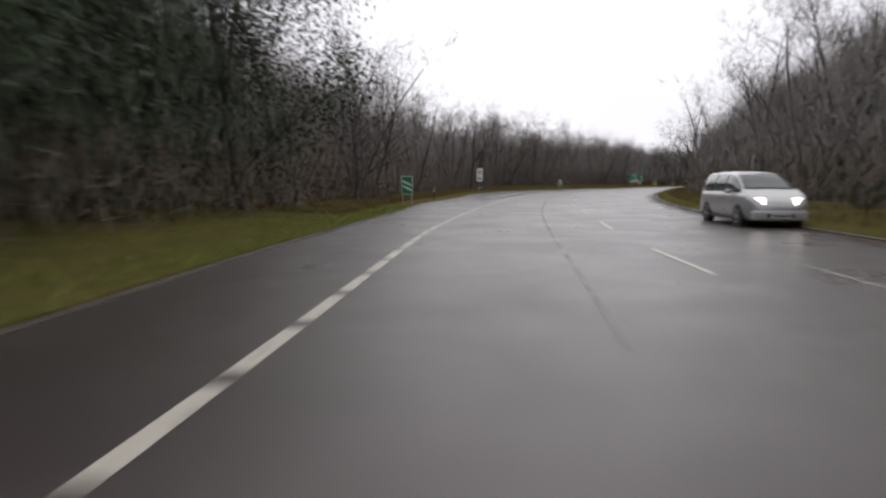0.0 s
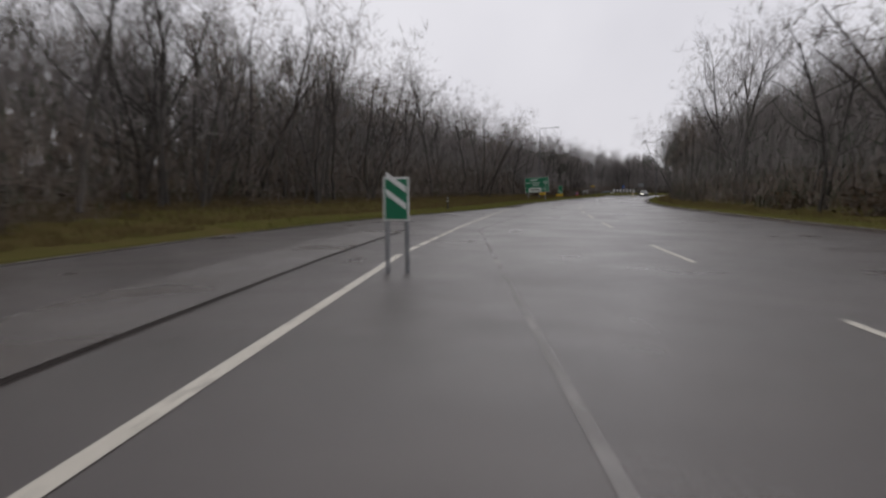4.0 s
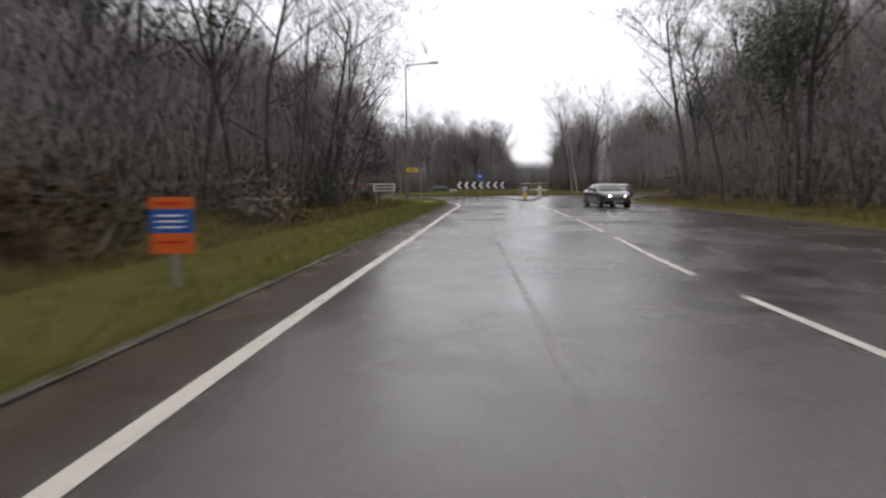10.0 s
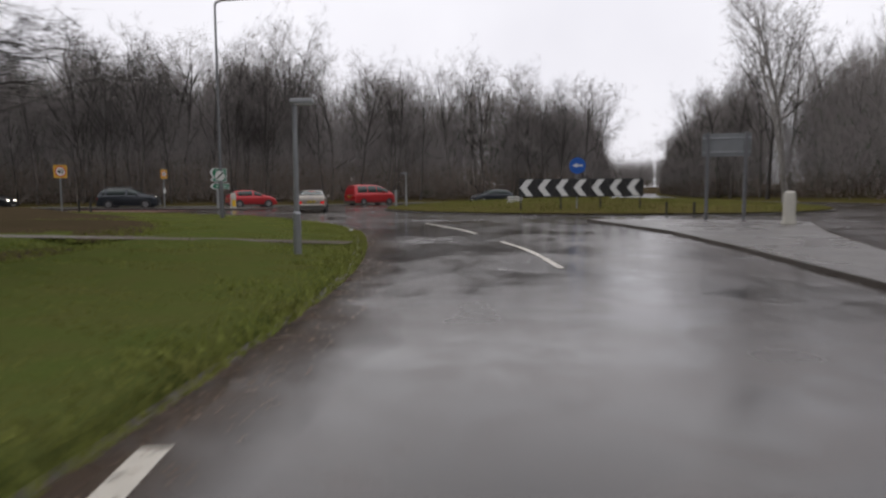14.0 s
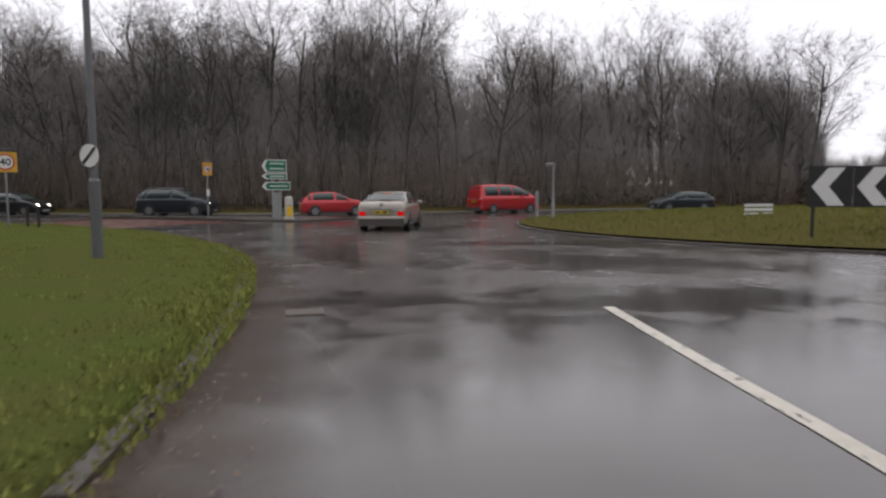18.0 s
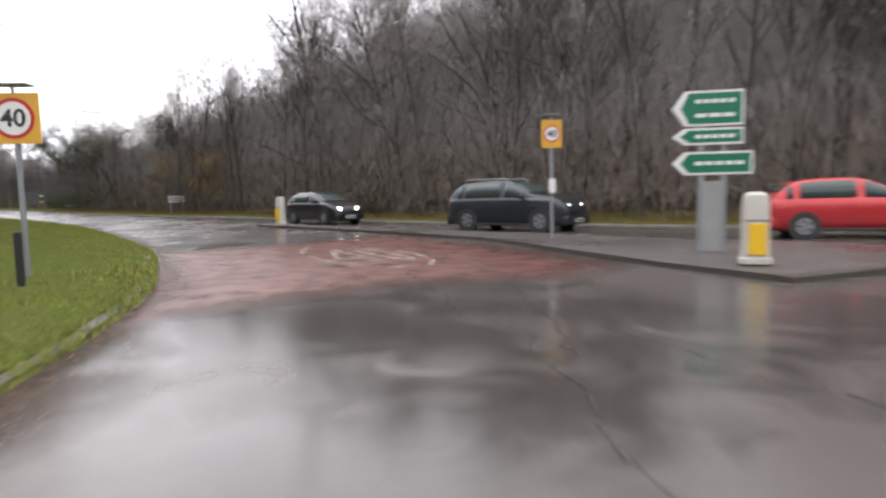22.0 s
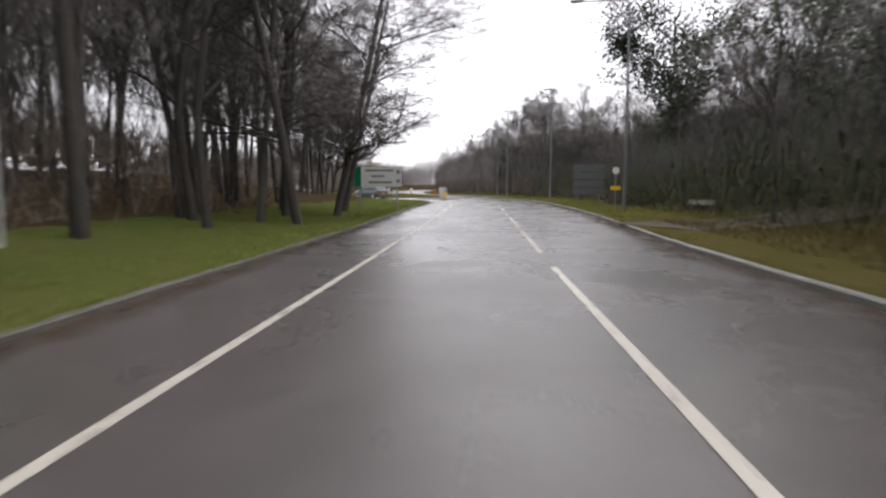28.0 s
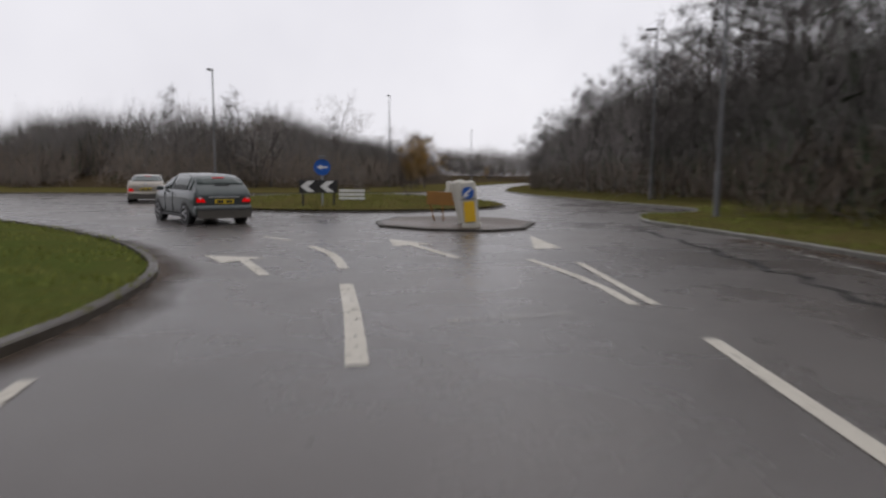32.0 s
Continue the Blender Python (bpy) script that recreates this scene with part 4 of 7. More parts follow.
def slivers(rng, base, direction, length, width):
    """One thin triangle for each twig or leaf."""
    n = len(base)
    side = np.cross(direction, rand_dir(rng, n))
    side /= np.linalg.norm(side, axis=1)[:, None] + 1e-9
    w = (width if np.ndim(width) else np.full(n, width))[:, None]
    v = np.stack([base - side * w, base + side * w, base + direction * (length if np.ndim(length) else np.full(n, length))[:, None]], 1).reshape(-1, 3)
    return v, np.arange(n * 3).reshape(-1, 3)


def grow(rng, height, spread, stems=1, first=0.25, twigs=4200, lean=0.1, upright=0.5, wob=0.10, fine=1.0, layered=False):
    """Limbs and twigs of a bare tree of that height."""
    segs, tips = [], []

    def branch(p, d, length, r, level):
        k = 4 if level == 0 else 3
        pts = [p]
        for i in range(k):
            d = d + rng.normal(0, wob + 0.07 * level, 3) + np.array([0, 0, 0.06 * upright])
            d /= np.linalg.norm(d)
            pts.append(pts[-1] + d * length / k)
        rr = np.linspace(r, r * (0.3 if level == 0 else 0.35), k + 1)
        for i in range(k):
            segs.append((pts[i], pts[i + 1], rr[i], rr[i + 1]))
        if level >= 1:
            for i in range(k):
                for u in rng.uniform(0, 1, 3 if level == 1 else 4):
                    tips.append((pts[i] + (pts[i + 1] - pts[i]) * u, d, level))
        if level < 3:
            m = (17, 8, 4)[level] if layered else (13, 6, 3)[level]
            for i in range(m):
                u = rng.uniform(first if level == 0 else 0.25, 1.0)
                q = pts[min(k - 1, int(u * k))] + (pts[min(k, int(u * k) + 1)] - pts[min(k - 1, int(u * k))]) * (u * k % 1)
                o = rng.normal(size=3)
                o[2] = abs(o[2]) * 0.5 + 0.15
                o /= np.linalg.norm(o)
                nd = d * upright + o * (1.0 if level else spread)
                nd /= np.linalg.norm(nd)
                branch(q, nd, length * (0.42 if level == 0 else 0.58 if layered else 0.5) * rng.uniform(0.7, 1.15) * (1.15 - 0.45 * u if level == 0 else 1), r * (0.34 if level == 0 else 0.5) * (1.1 - 0.5 * u), level + 1)

    for s in range(stems):
        a = rng.uniform(0, 6.28)
        off = np.array([math.cos(a), math.sin(a), 0]) * (0.35 if stems > 1 else 0)
        branch(off + np.array([0, 0, -0.3]), np.array([rng.normal(0, lean), rng.normal(0, lean), 1.0]), height * rng.uniform(0.85, 1.0), (0.0125 if wob > 0.05 else 0.0092) * height * (0.75 if stems > 1 else 1), 0)
    lv, lf = limb_tubes([s for s in segs if s[2] > (0.007 if layered else 0.018)], 4)
    pick = rng.integers(0, len(tips), twigs)
    base = np.array([tips[i][0] for i in pick])
    along = np.array([tips[i][1] for i in pick])
    if layered:
        base = base + rand_dir(rng, twigs) * rng.uniform(0, 0.22, twigs)[:, None]
        d = (along * 1.3 + rand_dir(rng, twigs) * 0.8) * np.array([1, 1, 0.55]) + np.array([0, 0, -0.08])
    else:
        d = along * 0.7 + rand_dir(rng, twigs) * 0.75 + np.array([0, 0, 0.25 * upright])
    d /= np.linalg.norm(d, axis=1)[:, None]
    tv, tf = slivers(rng, base, d, rng.uniform(0.35, 1.15, twigs) * (0.6 + height * 0.035) * fine, rng.uniform(0.006, 0.017, twigs) * fine)
    return (lv, lf), (tv, tf), base


def faced(me, out, spread=0.22):
    """Turns a mesh of loose slivers towards the given directions, one for each, so that the mass takes the light evenly."""
    n = len(out)
    co = np.empty(n * 9, np.float32)
    me.vertices.foreach_get("co", co)
    co = co.reshape(n, 3, 3)
    flat_n = np.cross(co[:, 1] - co[:, 0], co[:, 2] - co[:, 0])
    back = (flat_n * out).sum(1) < 0
    co[back] = co[back][:, [1, 0, 2]]
    me.vertices.foreach_set("co", co.ravel())
    rng = np.random.default_rng(n)
    nv = out + np.array([0, 0, 0.7]) + rng.normal(0, spread, (n, 3))
    nv /= np.linalg.norm(nv, axis=1)[:, None]
    me.attributes.new("custom_normal", "FLOAT_VECTOR", "POINT").data.foreach_set("vector", np.repeat(nv, 3, 0).astype(np.float32).ravel())
    me.update()
    return me


def outward(v):
    """Directions away from a tree's axis, for each sliver of its crown."""
    c = v.reshape(-1, 3, 3).mean(1) * np.array([1, 1, 0])
    return c / (np.linalg.norm(c, axis=1)[:, None] + 0.3)


def leaf_cloud(rng, centres, n, spread, size):
    """Small leaves gathered round the given points."""
    c = centres[rng.integers(0, len(centres), n)] + rng.normal(0, spread, (n, 3))
    return slivers(rng, c, rand_dir(rng, n), rng.uniform(0.6, 1.4, n) * size, rng.uniform(0.3, 0.6, n) * size)


RNG = np.random.default_rng(11)
KINDS = {}


def kind_of_tree(name, label, category, height, trunk_mat, crown_mat, extra=None, **kw):
    limbs, twigs, tips = grow(RNG, height, **kw)
    crown = twigs
    extra_me = None
    if extra:
        lm, n, spread, size, lo, hi = extra
        sel = tips[(tips[:, 2] > height * lo) & (tips[:, 2] < height * hi)]
        leaves = leaf_cloud(RNG, sel, n, spread, size)
        extra_me = faced(tri_mesh("leaves", *leaves), outward(leaves[0]))
        extra_me.materials.append(lm)
    t, c = tri_mesh("trunk", *limbs), faced(tri_mesh("crown", *crown), outward(crown[0]))
    t.materials.append(trunk_mat)
    c.materials.append(crown_mat)
    KINDS.setdefault(name, []).append((height, t, c, extra_me, label, category))


for h in (11, 13):
    kind_of_tree("oak", "bare grey-brown broadleaf tree with a dense twiggy crown", "tree", h, bark, twig, spread=1.1, twigs=1300, first=0.22, upright=0.45)
for h in (12, 14):
    kind_of_tree("ash", "tall slender bare tree with upswept grey branches", "tree", h, bark, twig, spread=0.7, twigs=1250, first=0.35, upright=0.9)
for h in (14, 16):
    kind_of_tree("pole", "tall straight slender tree with a dark bare trunk", "tree", h, bark, twig_darkened, spread=0.6, twigs=1300, first=0.3, upright=0.75, wob=0.035, lean=0.05)
kind_of_tree("spreading", "wide spreading bare tree with a dense drooping crown of fine twigs", "tree", 12, bark, twig_darkened, spread=1.3, twigs=13000, first=0.2, upright=0.12, lean=0.03, wob=0.055, fine=0.72, layered=True)
kind_of_tree("bushy", "round-headed tree with a dense dark crown of fine twigs", "tree", 9, bark, twig_darkened, spread=1.2, twigs=4200, first=0.15, upright=0.4, fine=0.75)
kind_of_tree("coppice", "many-stemmed bare hazel thicket tree, brown and dense", "tree", 8, bark, twig, spread=0.8, twigs=1250, stems=4, first=0.1, lean=0.28, upright=0.6)
kind_of_tree("coppice", "many-stemmed bare scrub tree with brown twigs", "tree", 7, bark, twig_brown, spread=0.9, twigs=1250, stems=4, first=0.08, lean=0.3, upright=0.5)
kind_of_tree("birch", "slender birch with pale trunk and fine bare twigs", "tree", 13, birch_bark, twig, spread=0.6, twigs=1300, first=0.4, upright=0.8)
kind_of_tree("ivy_tree", "bare tree wrapped in dark green ivy", "tree", 12, bark, twig, extra=(leaf_dark, 3600, 0.35, 0.14, 0.0, 0.75), spread=1.0, twigs=2400, first=0.2, upright=0.5)
kind_of_tree("ivy_tower", "tall tree smothered in dark green ivy to its crown", "tree", 13, bark, twig_darkened, extra=(leaf_dark, 9000, 0.34, 0.16, 0.08, 1.0), spread=1.0, twigs=1800, first=0.3, upright=0.55)
kind_of_tree("gold_tree", "small tree keeping yellow-brown autumn leaves", "tree", 6.5, bark, twig_brown, extra=(leaf_gold, 3000, 0.28, 0.11, 0.1, 0.98), spread=0.9, twigs=2600, stems=2, first=0.1, upright=0.6)
kind_of_tree("evergreen", "tall dark evergreen tree with dense hanging foliage", "tree", 14, bark, leaf_dark, extra=(leaf_dark, 15000, 0.5, 0.13, 0.02, 1.0), spread=1.0, twigs=1300, stems=2, first=0.03, upright=0.35)


def shrub(name, label, leaf, n, h, r, size, stem=twig_brown):
    """A low bush: stems from the ground and small leaves."""
    a, rr = RNG.uniform(0, 6.28, 90), RNG.uniform(0, r * 0.6, 90)
    base = np.stack([rr * np.cos(a), rr * np.sin(a), np.full(90, -0.1)], 1)
    d = np.stack([np.cos(a) * RNG.uniform(0, 0.8, 90), np.sin(a) * RNG.uniform(0, 0.8, 90), np.ones(90)], 1)
    d /= np.linalg.norm(d, axis=1)[:, None]
    L = RNG.uniform(0.6, 1.1, 90) * h
    stems = slivers(RNG, base, d, L, RNG.uniform(0.012, 0.025, 90))
    u = RNG.integers(0, 90, n)
    pts = base[u] + d[u] * (L[u] * RNG.uniform(0.1, 1, n))[:, None] + RNG.normal(0, 0.14, (n, 3))
    pts[:, 2] = np.maximum(pts[:, 2], 0.02)
    tw = slivers(RNG, pts, rand_dir(RNG, n), RNG.uniform(0.6, 1.6, n) * size, RNG.uniform(0.16, 0.4, n) * size)
    s, l = tri_mesh("stem_tangle", *stems), faced(tri_mesh("foliage", *tw), outward(tw[0]))
    s.materials.append(stem)
    l.materials.append(leaf)
    KINDS.setdefault(name, []).append((h, s, l, None, label, "bush"))


shrub("bramble", "tangled brown bramble bush on the woodland edge", twig_brown, 750, 1.6, 1.6, 0.14)
shrub("bramble", "tangled dead bracken and bramble, rusty brown", mat("bracken", (0.095, 0.06, 0.034), (0.05, 0.037, 0.022), 2, 0.85, vary=0.3, spec=0.05), 750, 1.3, 1.8, 0.15)
shrub("laurel", "dark green evergreen shrub under the trees", leaf_dark, 1200, 2.4, 1.6, 0.16)


def plant(kind, x, y, size=None, z=None, rot=None, variant=None):
    opts = KINDS[kind]
    h, t, c, e, label, cat = opts[RNG.integers(0, len(opts)) if variant is None else variant]
    s = (size / h) if size else RNG.uniform(0.85, 1.15)
    zz = land(x, y) if z is None else z
    m = pose(x, y, zz, 0, 0, RNG.uniform(0, 360) if rot is None else rot) @ Matrix.Diagonal((s * RNG.uniform(0.9, 1.1), s * RNG.uniform(0.9, 1.1), s, 1))
    is_tree = cat == "tree"
    ob = thing({"oak": "oak_tree", "ash": "ash_tree", "pole": "slender_tree", "spreading": "spreading_tree", "coppice": "scrub_tree", "birch": "birch_tree", "bushy": "round_headed_tree", "ivy_tower": "ivy_tree", "gold_tree": "autumn_tree", "evergreen": "evergreen_tree", "bramble": "bramble_bush", "laurel": "evergreen_shrub"}.get(kind, kind), m, label, cat, "roadside trees" if is_tree else "roadside bushes")
    for nm, me in (("trunk" if is_tree else "stem_tangle", t), ("crown" if is_tree else "foliage", c), ("leaves", e)):
        if me:
            p = new(nm, me)
            p.parent = ob
    return ob


def belt(line, near, far, count, kinds, weights, size, lo=0.0, hi=1.0, keep=1.5):
    """Trees scattered in a belt on the left of a line, none on the road."""
    made = 0
    for _ in range(count * 6):
        if made >= count:
            break
        i = int(RNG.uniform(lo, hi) * (len(line) - 1))
        o = RNG.uniform(near ** 0.5, far ** 0.5) ** 2
        t = line[min(i + 1, len(line) - 1)] - line[max(i - 1, 0)]
        t = t / np.linalg.norm(t)
        x, y = line[i] + np.array([-t[1], t[0]]) * o
        d = road_distance([(x, y)])[0]
        if d < near * 0.8 or d < keep:
            continue
        k = RNG.choice(kinds, p=np.array(weights) / sum(weights))
        plant(k, float(x), float(y), size=RNG.uniform(*size), z=float(rise((x, y), d)))
        made += 1


def stretch(line, lo, hi, axis=1):
    m = (line[:, axis] >= lo) & (line[:, axis] <= hi)
    return line[m]



def thicket(name, line, near, far, h, per_m, label, step=1.0, low=0.0, green=0.06, tw=None, broad=1.0, full=False, under=None, brown_to=2.2):
    """Dense undergrowth and twig haze inside a wood, on the left of a line: stems, twigs and brown tangle."""
    L = float(np.linalg.norm(np.diff(line, axis=0), axis=1).sum())
    n = int(L * per_m)
    u = RNG.uniform(0, len(line) - 1.001, n)
    i = u.astype(int)
    t = np.gradient(line, axis=0)
    t /= np.linalg.norm(t, axis=1)[:, None]
    o = near + (far - near) * RNG.uniform(0, 1, n) ** 1.3
    p = line[i] + (line[i + 1] - line[i]) * (u - i)[:, None] + np.stack([-t[i, 1], t[i, 0]], 1) * o[:, None]
    to_road = np.column_stack([t[i, 1], -t[i, 0], np.zeros(n)])
    crest = np.array([noise.noise((x * 0.13, y * 0.13, 3.0)) + 0.6 * noise.noise((x * 0.45, y * 0.45, 9.0)) for x, y in p])
    d = coarse_distance(p)
    ok = d > near * 0.7
    deep = (o - near) / (far - near)
    top = h * (0.86 + 0.32 * crest) * (1.0 if full else np.clip(0.45 + (d - near) / 5.0, 0.3, 1.0))
    z = low + RNG.uniform(0, 1, n) ** 0.92 * (top - low)
    base = np.column_stack([p, rise(p, d) + z])
    direction = rand_dir(RNG, n) + np.column_stack([np.zeros(n), np.zeros(n), np.where(RNG.uniform(0, 1, n) < 0.72, 2.4, 0.4)])
    direction /= np.linalg.norm(direction, axis=1)[:, None]
    length, width = RNG.uniform(0.4, 1.3, n) * step * (1 + 0.5 * deep), RNG.uniform(0.006, 0.018, n) * step * (1 + 4.5 * np.clip(deep - 0.4, 0, 1))
    width = width * broad * np.where(z > 0.72 * top, 0.5, 1.0) * 0.72
    length = length * np.where(deep > 0.4, 1.7, 1.15)
    pick = RNG.uniform(0, 1, n)
    brown = (z < brown_to * RNG.uniform(0.6, 1.1, n)) & (pick < 0.7)
    dark = ~brown & (pick > 1 - green)
    ob = thing(name, pose(0, 0, 0), label, "thicket", kind="stuff")
    for nm, sel, m, wide in (("twig_mass", ok & ~brown & ~dark, tw or twig, 1.0), ("bramble_mass", ok & brown, under or twig_brown, 1.8), ("ivy_mass", ok & dark, leaf_dark, 2.2)):
        if sel.sum():
            me = faced(tri_mesh(nm, *slivers(RNG, base[sel], direction[sel], length[sel] / wide ** 0.5, width[sel] * wide)), to_road[sel])
            me.materials.append(m)
            q = new(nm, me)
            q.parent = ob
            tagged(q, kind="stuff")


weeds = mat("dead_weeds", (0.095, 0.10, 0.055), (0.06, 0.056, 0.036), 1.2, 0.8, None, vary=0.3, spec=0.04)
# the wood on the west side of the main road
wood = "bare brown wood edge, dense with stems, twigs and bramble"
belt(stretch(KERB_L, -40, 22), 3.8, 10, 16, ["evergreen"], [1], (12, 15))
belt(stretch(KERB_L, 22, 95), 3.5, 12, 30, ["oak", "ash", "coppice"], [4, 3, 3], (7.5, 10.5))
belt(stretch(KERB_L, 95, 180), 6.5, 14, 36, ["oak", "ash", "coppice"], [4, 3, 3], (8.8, 12.2))
belt(stretch(KERB_L, 180, 246), 5.0, 13, 30, ["oak", "ash", "coppice", "ivy_tree"], [4, 4, 3, 0.4], (8.5, 12))
# the wood on its east side
belt(stretch(KERB_R, -20, 245), 3, 11, 52, ["oak", "ash", "coppice", "ivy_tree"], [3, 2, 5, 1], (8, 12))
belt(stretch(KERB_R, 245, 335), 3, 16, 40, ["oak", "ash", "birch"], [3, 3, 1], (13, 18))
belt(stretch(KERB_R, 335, 430), 2, 9, 18, ["oak", "ash"], [3, 3], (13, 16))
# north of the roundabout and of the side road
belt(stretch(KERB_N, 297, 331), 5.5, 15, 52, ["oak", "ash", "birch"], [2, 6, 0.5], (12.5, 15.5))
belt(stretch(KERB_N, 300, 331), 3.2, 6.5, 24, ["ash", "pole"], [2, 3], (10.5, 13.5))
belt(stretch(KERB_N, -112, -70, 0), 3.6, 6.5, 14, ["ash", "pole"], [2, 3], (9, 11.5))
belt(stretch(KERB_N, 331, 430), 2, 9, 18, ["oak", "ash"], [3, 3], (13, 15.5))
belt(stretch(KERB_N, -112, -84, 0), 3, 13, 18, ["oak", "ash", "bushy"], [4, 3, 0.6], (9.5, 13.5))
belt(stretch(KERB_N, -150, -112, 0), 4, 14, 18, ["oak", "ash", "coppice", "ivy_tree"], [4, 2, 2, 1], (8.0, 11))
belt(stretch(KERB_N, -200, -138, 0), 5.5, 13, 46, ["oak", "bushy", "ivy_tree"], [2, 6, 1.5], (6.2, 8.4))
belt(stretch(KERB_R, 180, 262), 3, 9, 16, ["oak", "ash", "ivy_tree"], [3, 3, 1], (11.5, 14.5))
# between the main road and the side road
belt(stretch(KERB_L2, -160, -72, 0), 5.0, 17, 90, ["pole", "ash"], [7, 1], (13, 17))
belt(stretch(KERB_L2, -178, -156, 0), 7, 17, 16, ["pole", "oak"], [3, 3], (11, 14))
# far side of the second roundabout
belt(KERB_S, 5, 20, 64, ["coppice", "gold_tree", "ash", "bushy"], [3, 0.3, 2.5, 2], (4.4, 7.2), 0.2, 1)
belt(stretch(KERB_N, -300, -212, 0), 3.5, 14, 34, ["oak", "bushy"], [1, 4], (6.4, 9.0))
for line, n in ((stretch(KERB_L, 22, 95), 20), (stretch(KERB_L, 180, 246), 14), (stretch(KERB_R, -20, 262), 50), (stretch(KERB_N, -200, 330, 0), 50)):
    belt(line, 3.4, 7, n, ["bramble", "laurel"], [5, 1], (0.8, 1.9))
for x, y, h in ((-177, 267.6, 13), (-174.6, 267.4, 14), (-172.3, 268.8, 12), (-178.6, 265.5, 12), (-182, 261, 11), (-168, 266.5, 14), (-165, 268, 13), (-170, 262, 13), (-160, 269.5, 14), (-186, 252, 11)):
    plant("oak" if h < 13.5 else "ash", x, y, h)
plant("birch", -18.6, 300.5, 15)
plant("birch", -20.0, 297.5, 13.5)
plant("ivy_tower", -168, 293.3, 13.2)
plant("ivy_tree", -173.5, 294.5, 10)
plant("ivy_tree", -158, 296, 13)
plant("coppice", -30, 299, 4)
for k in range(4):
    a = RNG.uniform(1.8, 4.4)
    plant("coppice", RB2[0] + 4 * math.cos(a) * RNG.uniform(0.2, 1), RB2[1] + 4 * math.sin(a) * RNG.uniform(0.2, 1), RNG.uniform(0.8, 1.4), z=0.35)
plant("oak", -186.0, 266.6, 12, variant=1)
plant("oak", -187.2, 265.2, 11)
plant("oak", -184.5, 262.0, 9)
plant("birch", -20.5, 150.5, 15)
plant("ash", -21.5, 143, 14)
plant("spreading", -47.2, 256.8, 9.5)
thicket("wood_inner", curve_through([(-44.8, 246), (-46, 252), (-48, 258), (-51, 264)], 1), 1.2, 13, 9, 750, wood)
for x, y, h in ((-51, 252, 11), (-53, 256, 12), (-55, 261, 11), (-49, 248.5, 11), (-57, 265, 10), (-46.8, 253.4, 10)):
    plant("oak" if h != 12 else "ash", x, y, h)
plant("oak", -47.8, 259.2, 10)
plant("oak", -49.5, 262.6, 9)
plant("ash", -51.5, 258, 10)
plant("spreading", -148.2, 278.3, 13)
plant("spreading", -153.8, 277.5, 12.5)
plant("spreading", -158.5, 276.2, 11.5)
plant("spreading", -187.6, 264.2, 11, rot=RNG.uniform(0, 360) + 180)
plant("ivy_tree", -143.5, 294.6, 10.5)
for x, y, h in ((-252.0, 250.0, 5.6), (-257.0, 249.0, 6.2), (-248.5, 250.8, 4.4)):
    plant("gold_tree", x, y, h)
plant("gold_tree", -112.5, 300, 4.5)
plant("gold_tree", -118, 300.5, 7.5)
plant("gold_tree", -106.9, 299.0, 5.0)
plant("gold_tree", -118.5, 297.6, 5.2)
plant("gold_tree", -113.5, 280.8, 6.5)
plant("gold_tree", -109.5, 279.8, 5.5)
for x, y, h in ((-144.7, 277.2, 14), (-148.3, 276.9, 15), (-146.8, 275.5, 14), (-152.4, 276, 14), (-155.5, 274.4, 15), (-150.2, 273.5, 15), (-158.5, 273.6, 14), (-161.5, 271.5, 13), (-140.5, 276.8, 15)):
    plant("oak" if h != 15 else "ash", x, y, h)
for kind, x, y, h in (("bushy", -217.5, 284.2, 11.0), ("spreading", -219.5, 284.5, 12.0), ("bushy", -214.5, 286.0, 9.6), ("bushy", -221.6, 282.6, 11.8), ("spreading", -224.0, 283.5, 12.6), ("bushy", -210.0, 286.5, 7.8), ("bushy", -206.0, 286.5, 7.0), ("bushy", -226.5, 280.4, 11.8), ("bushy", -230.5, 278.6, 10.6), ("bushy", -235.0, 276.0, 9.6), ("bushy", -240.0, 273.6, 8.6), ("bushy", -246.0, 271.6, 8.2), ("spreading", -199.0, 289.0, 8.6), ("oak", -194.0, 290.0, 9.0), ("oak", -222.5, 284.2, 12.4)):
    plant(kind, x, y, h)
for x, y, h in ((-240, 284, 13.2), (-250, 284, 14.2), (-256, 282, 13.8), (-262, 280, 13.4), (-269, 279, 13.5), (-275, 276, 13.2), (-283, 273, 13), (-290, 270, 12.4), (-262, 290, 16), (-280, 285, 16), (-252, 290, 15), (-300, 267, 12)):
    plant("bushy", x, y, h)
thicket("wood_dark", stretch(KERB_L, -40, 24), 3.4, 13, 11, 950, "dark evergreen thicket under tall trees", green=0.9)
thicket("wood_west", stretch(KERB_L, 24, 95), 4.3, 15, 9.0, 1250, wood, 0.8, brown_to=4.5)
thicket("wood_bank", stretch(KERB_L, 95, 180), 7.2, 16, 9.5, 900, wood, 0.75, brown_to=4.0)
thicket("wood_corner", stretch(KERB_L, 180, 246), 5.6, 15, 9.5, 880, wood, 0.75)
thicket("wood_east", stretch(KERB_R, -20, 262), 3.0, 14, 9.2, 820, wood, 0.8, green=0.16)
thicket("wood_far_east", stretch(KERB_R, 262, 336), 3.5, 20, 16, 1300, wood, 1.4)
thicket("wood_north_east", stretch(KERB_R, 336, 500), 1.5, 9, 13.5, 420, wood, 2.0)
thicket("wood_north", stretch(KERB_N, 296.5, 331), 2.6, 20, 12.6, 3000, wood, 0.8, green=0.05, brown_to=4.0)
thicket("wood_north_arm", stretch(KERB_N, 331, 500), 1.5, 9, 13, 420, wood, 2.0)
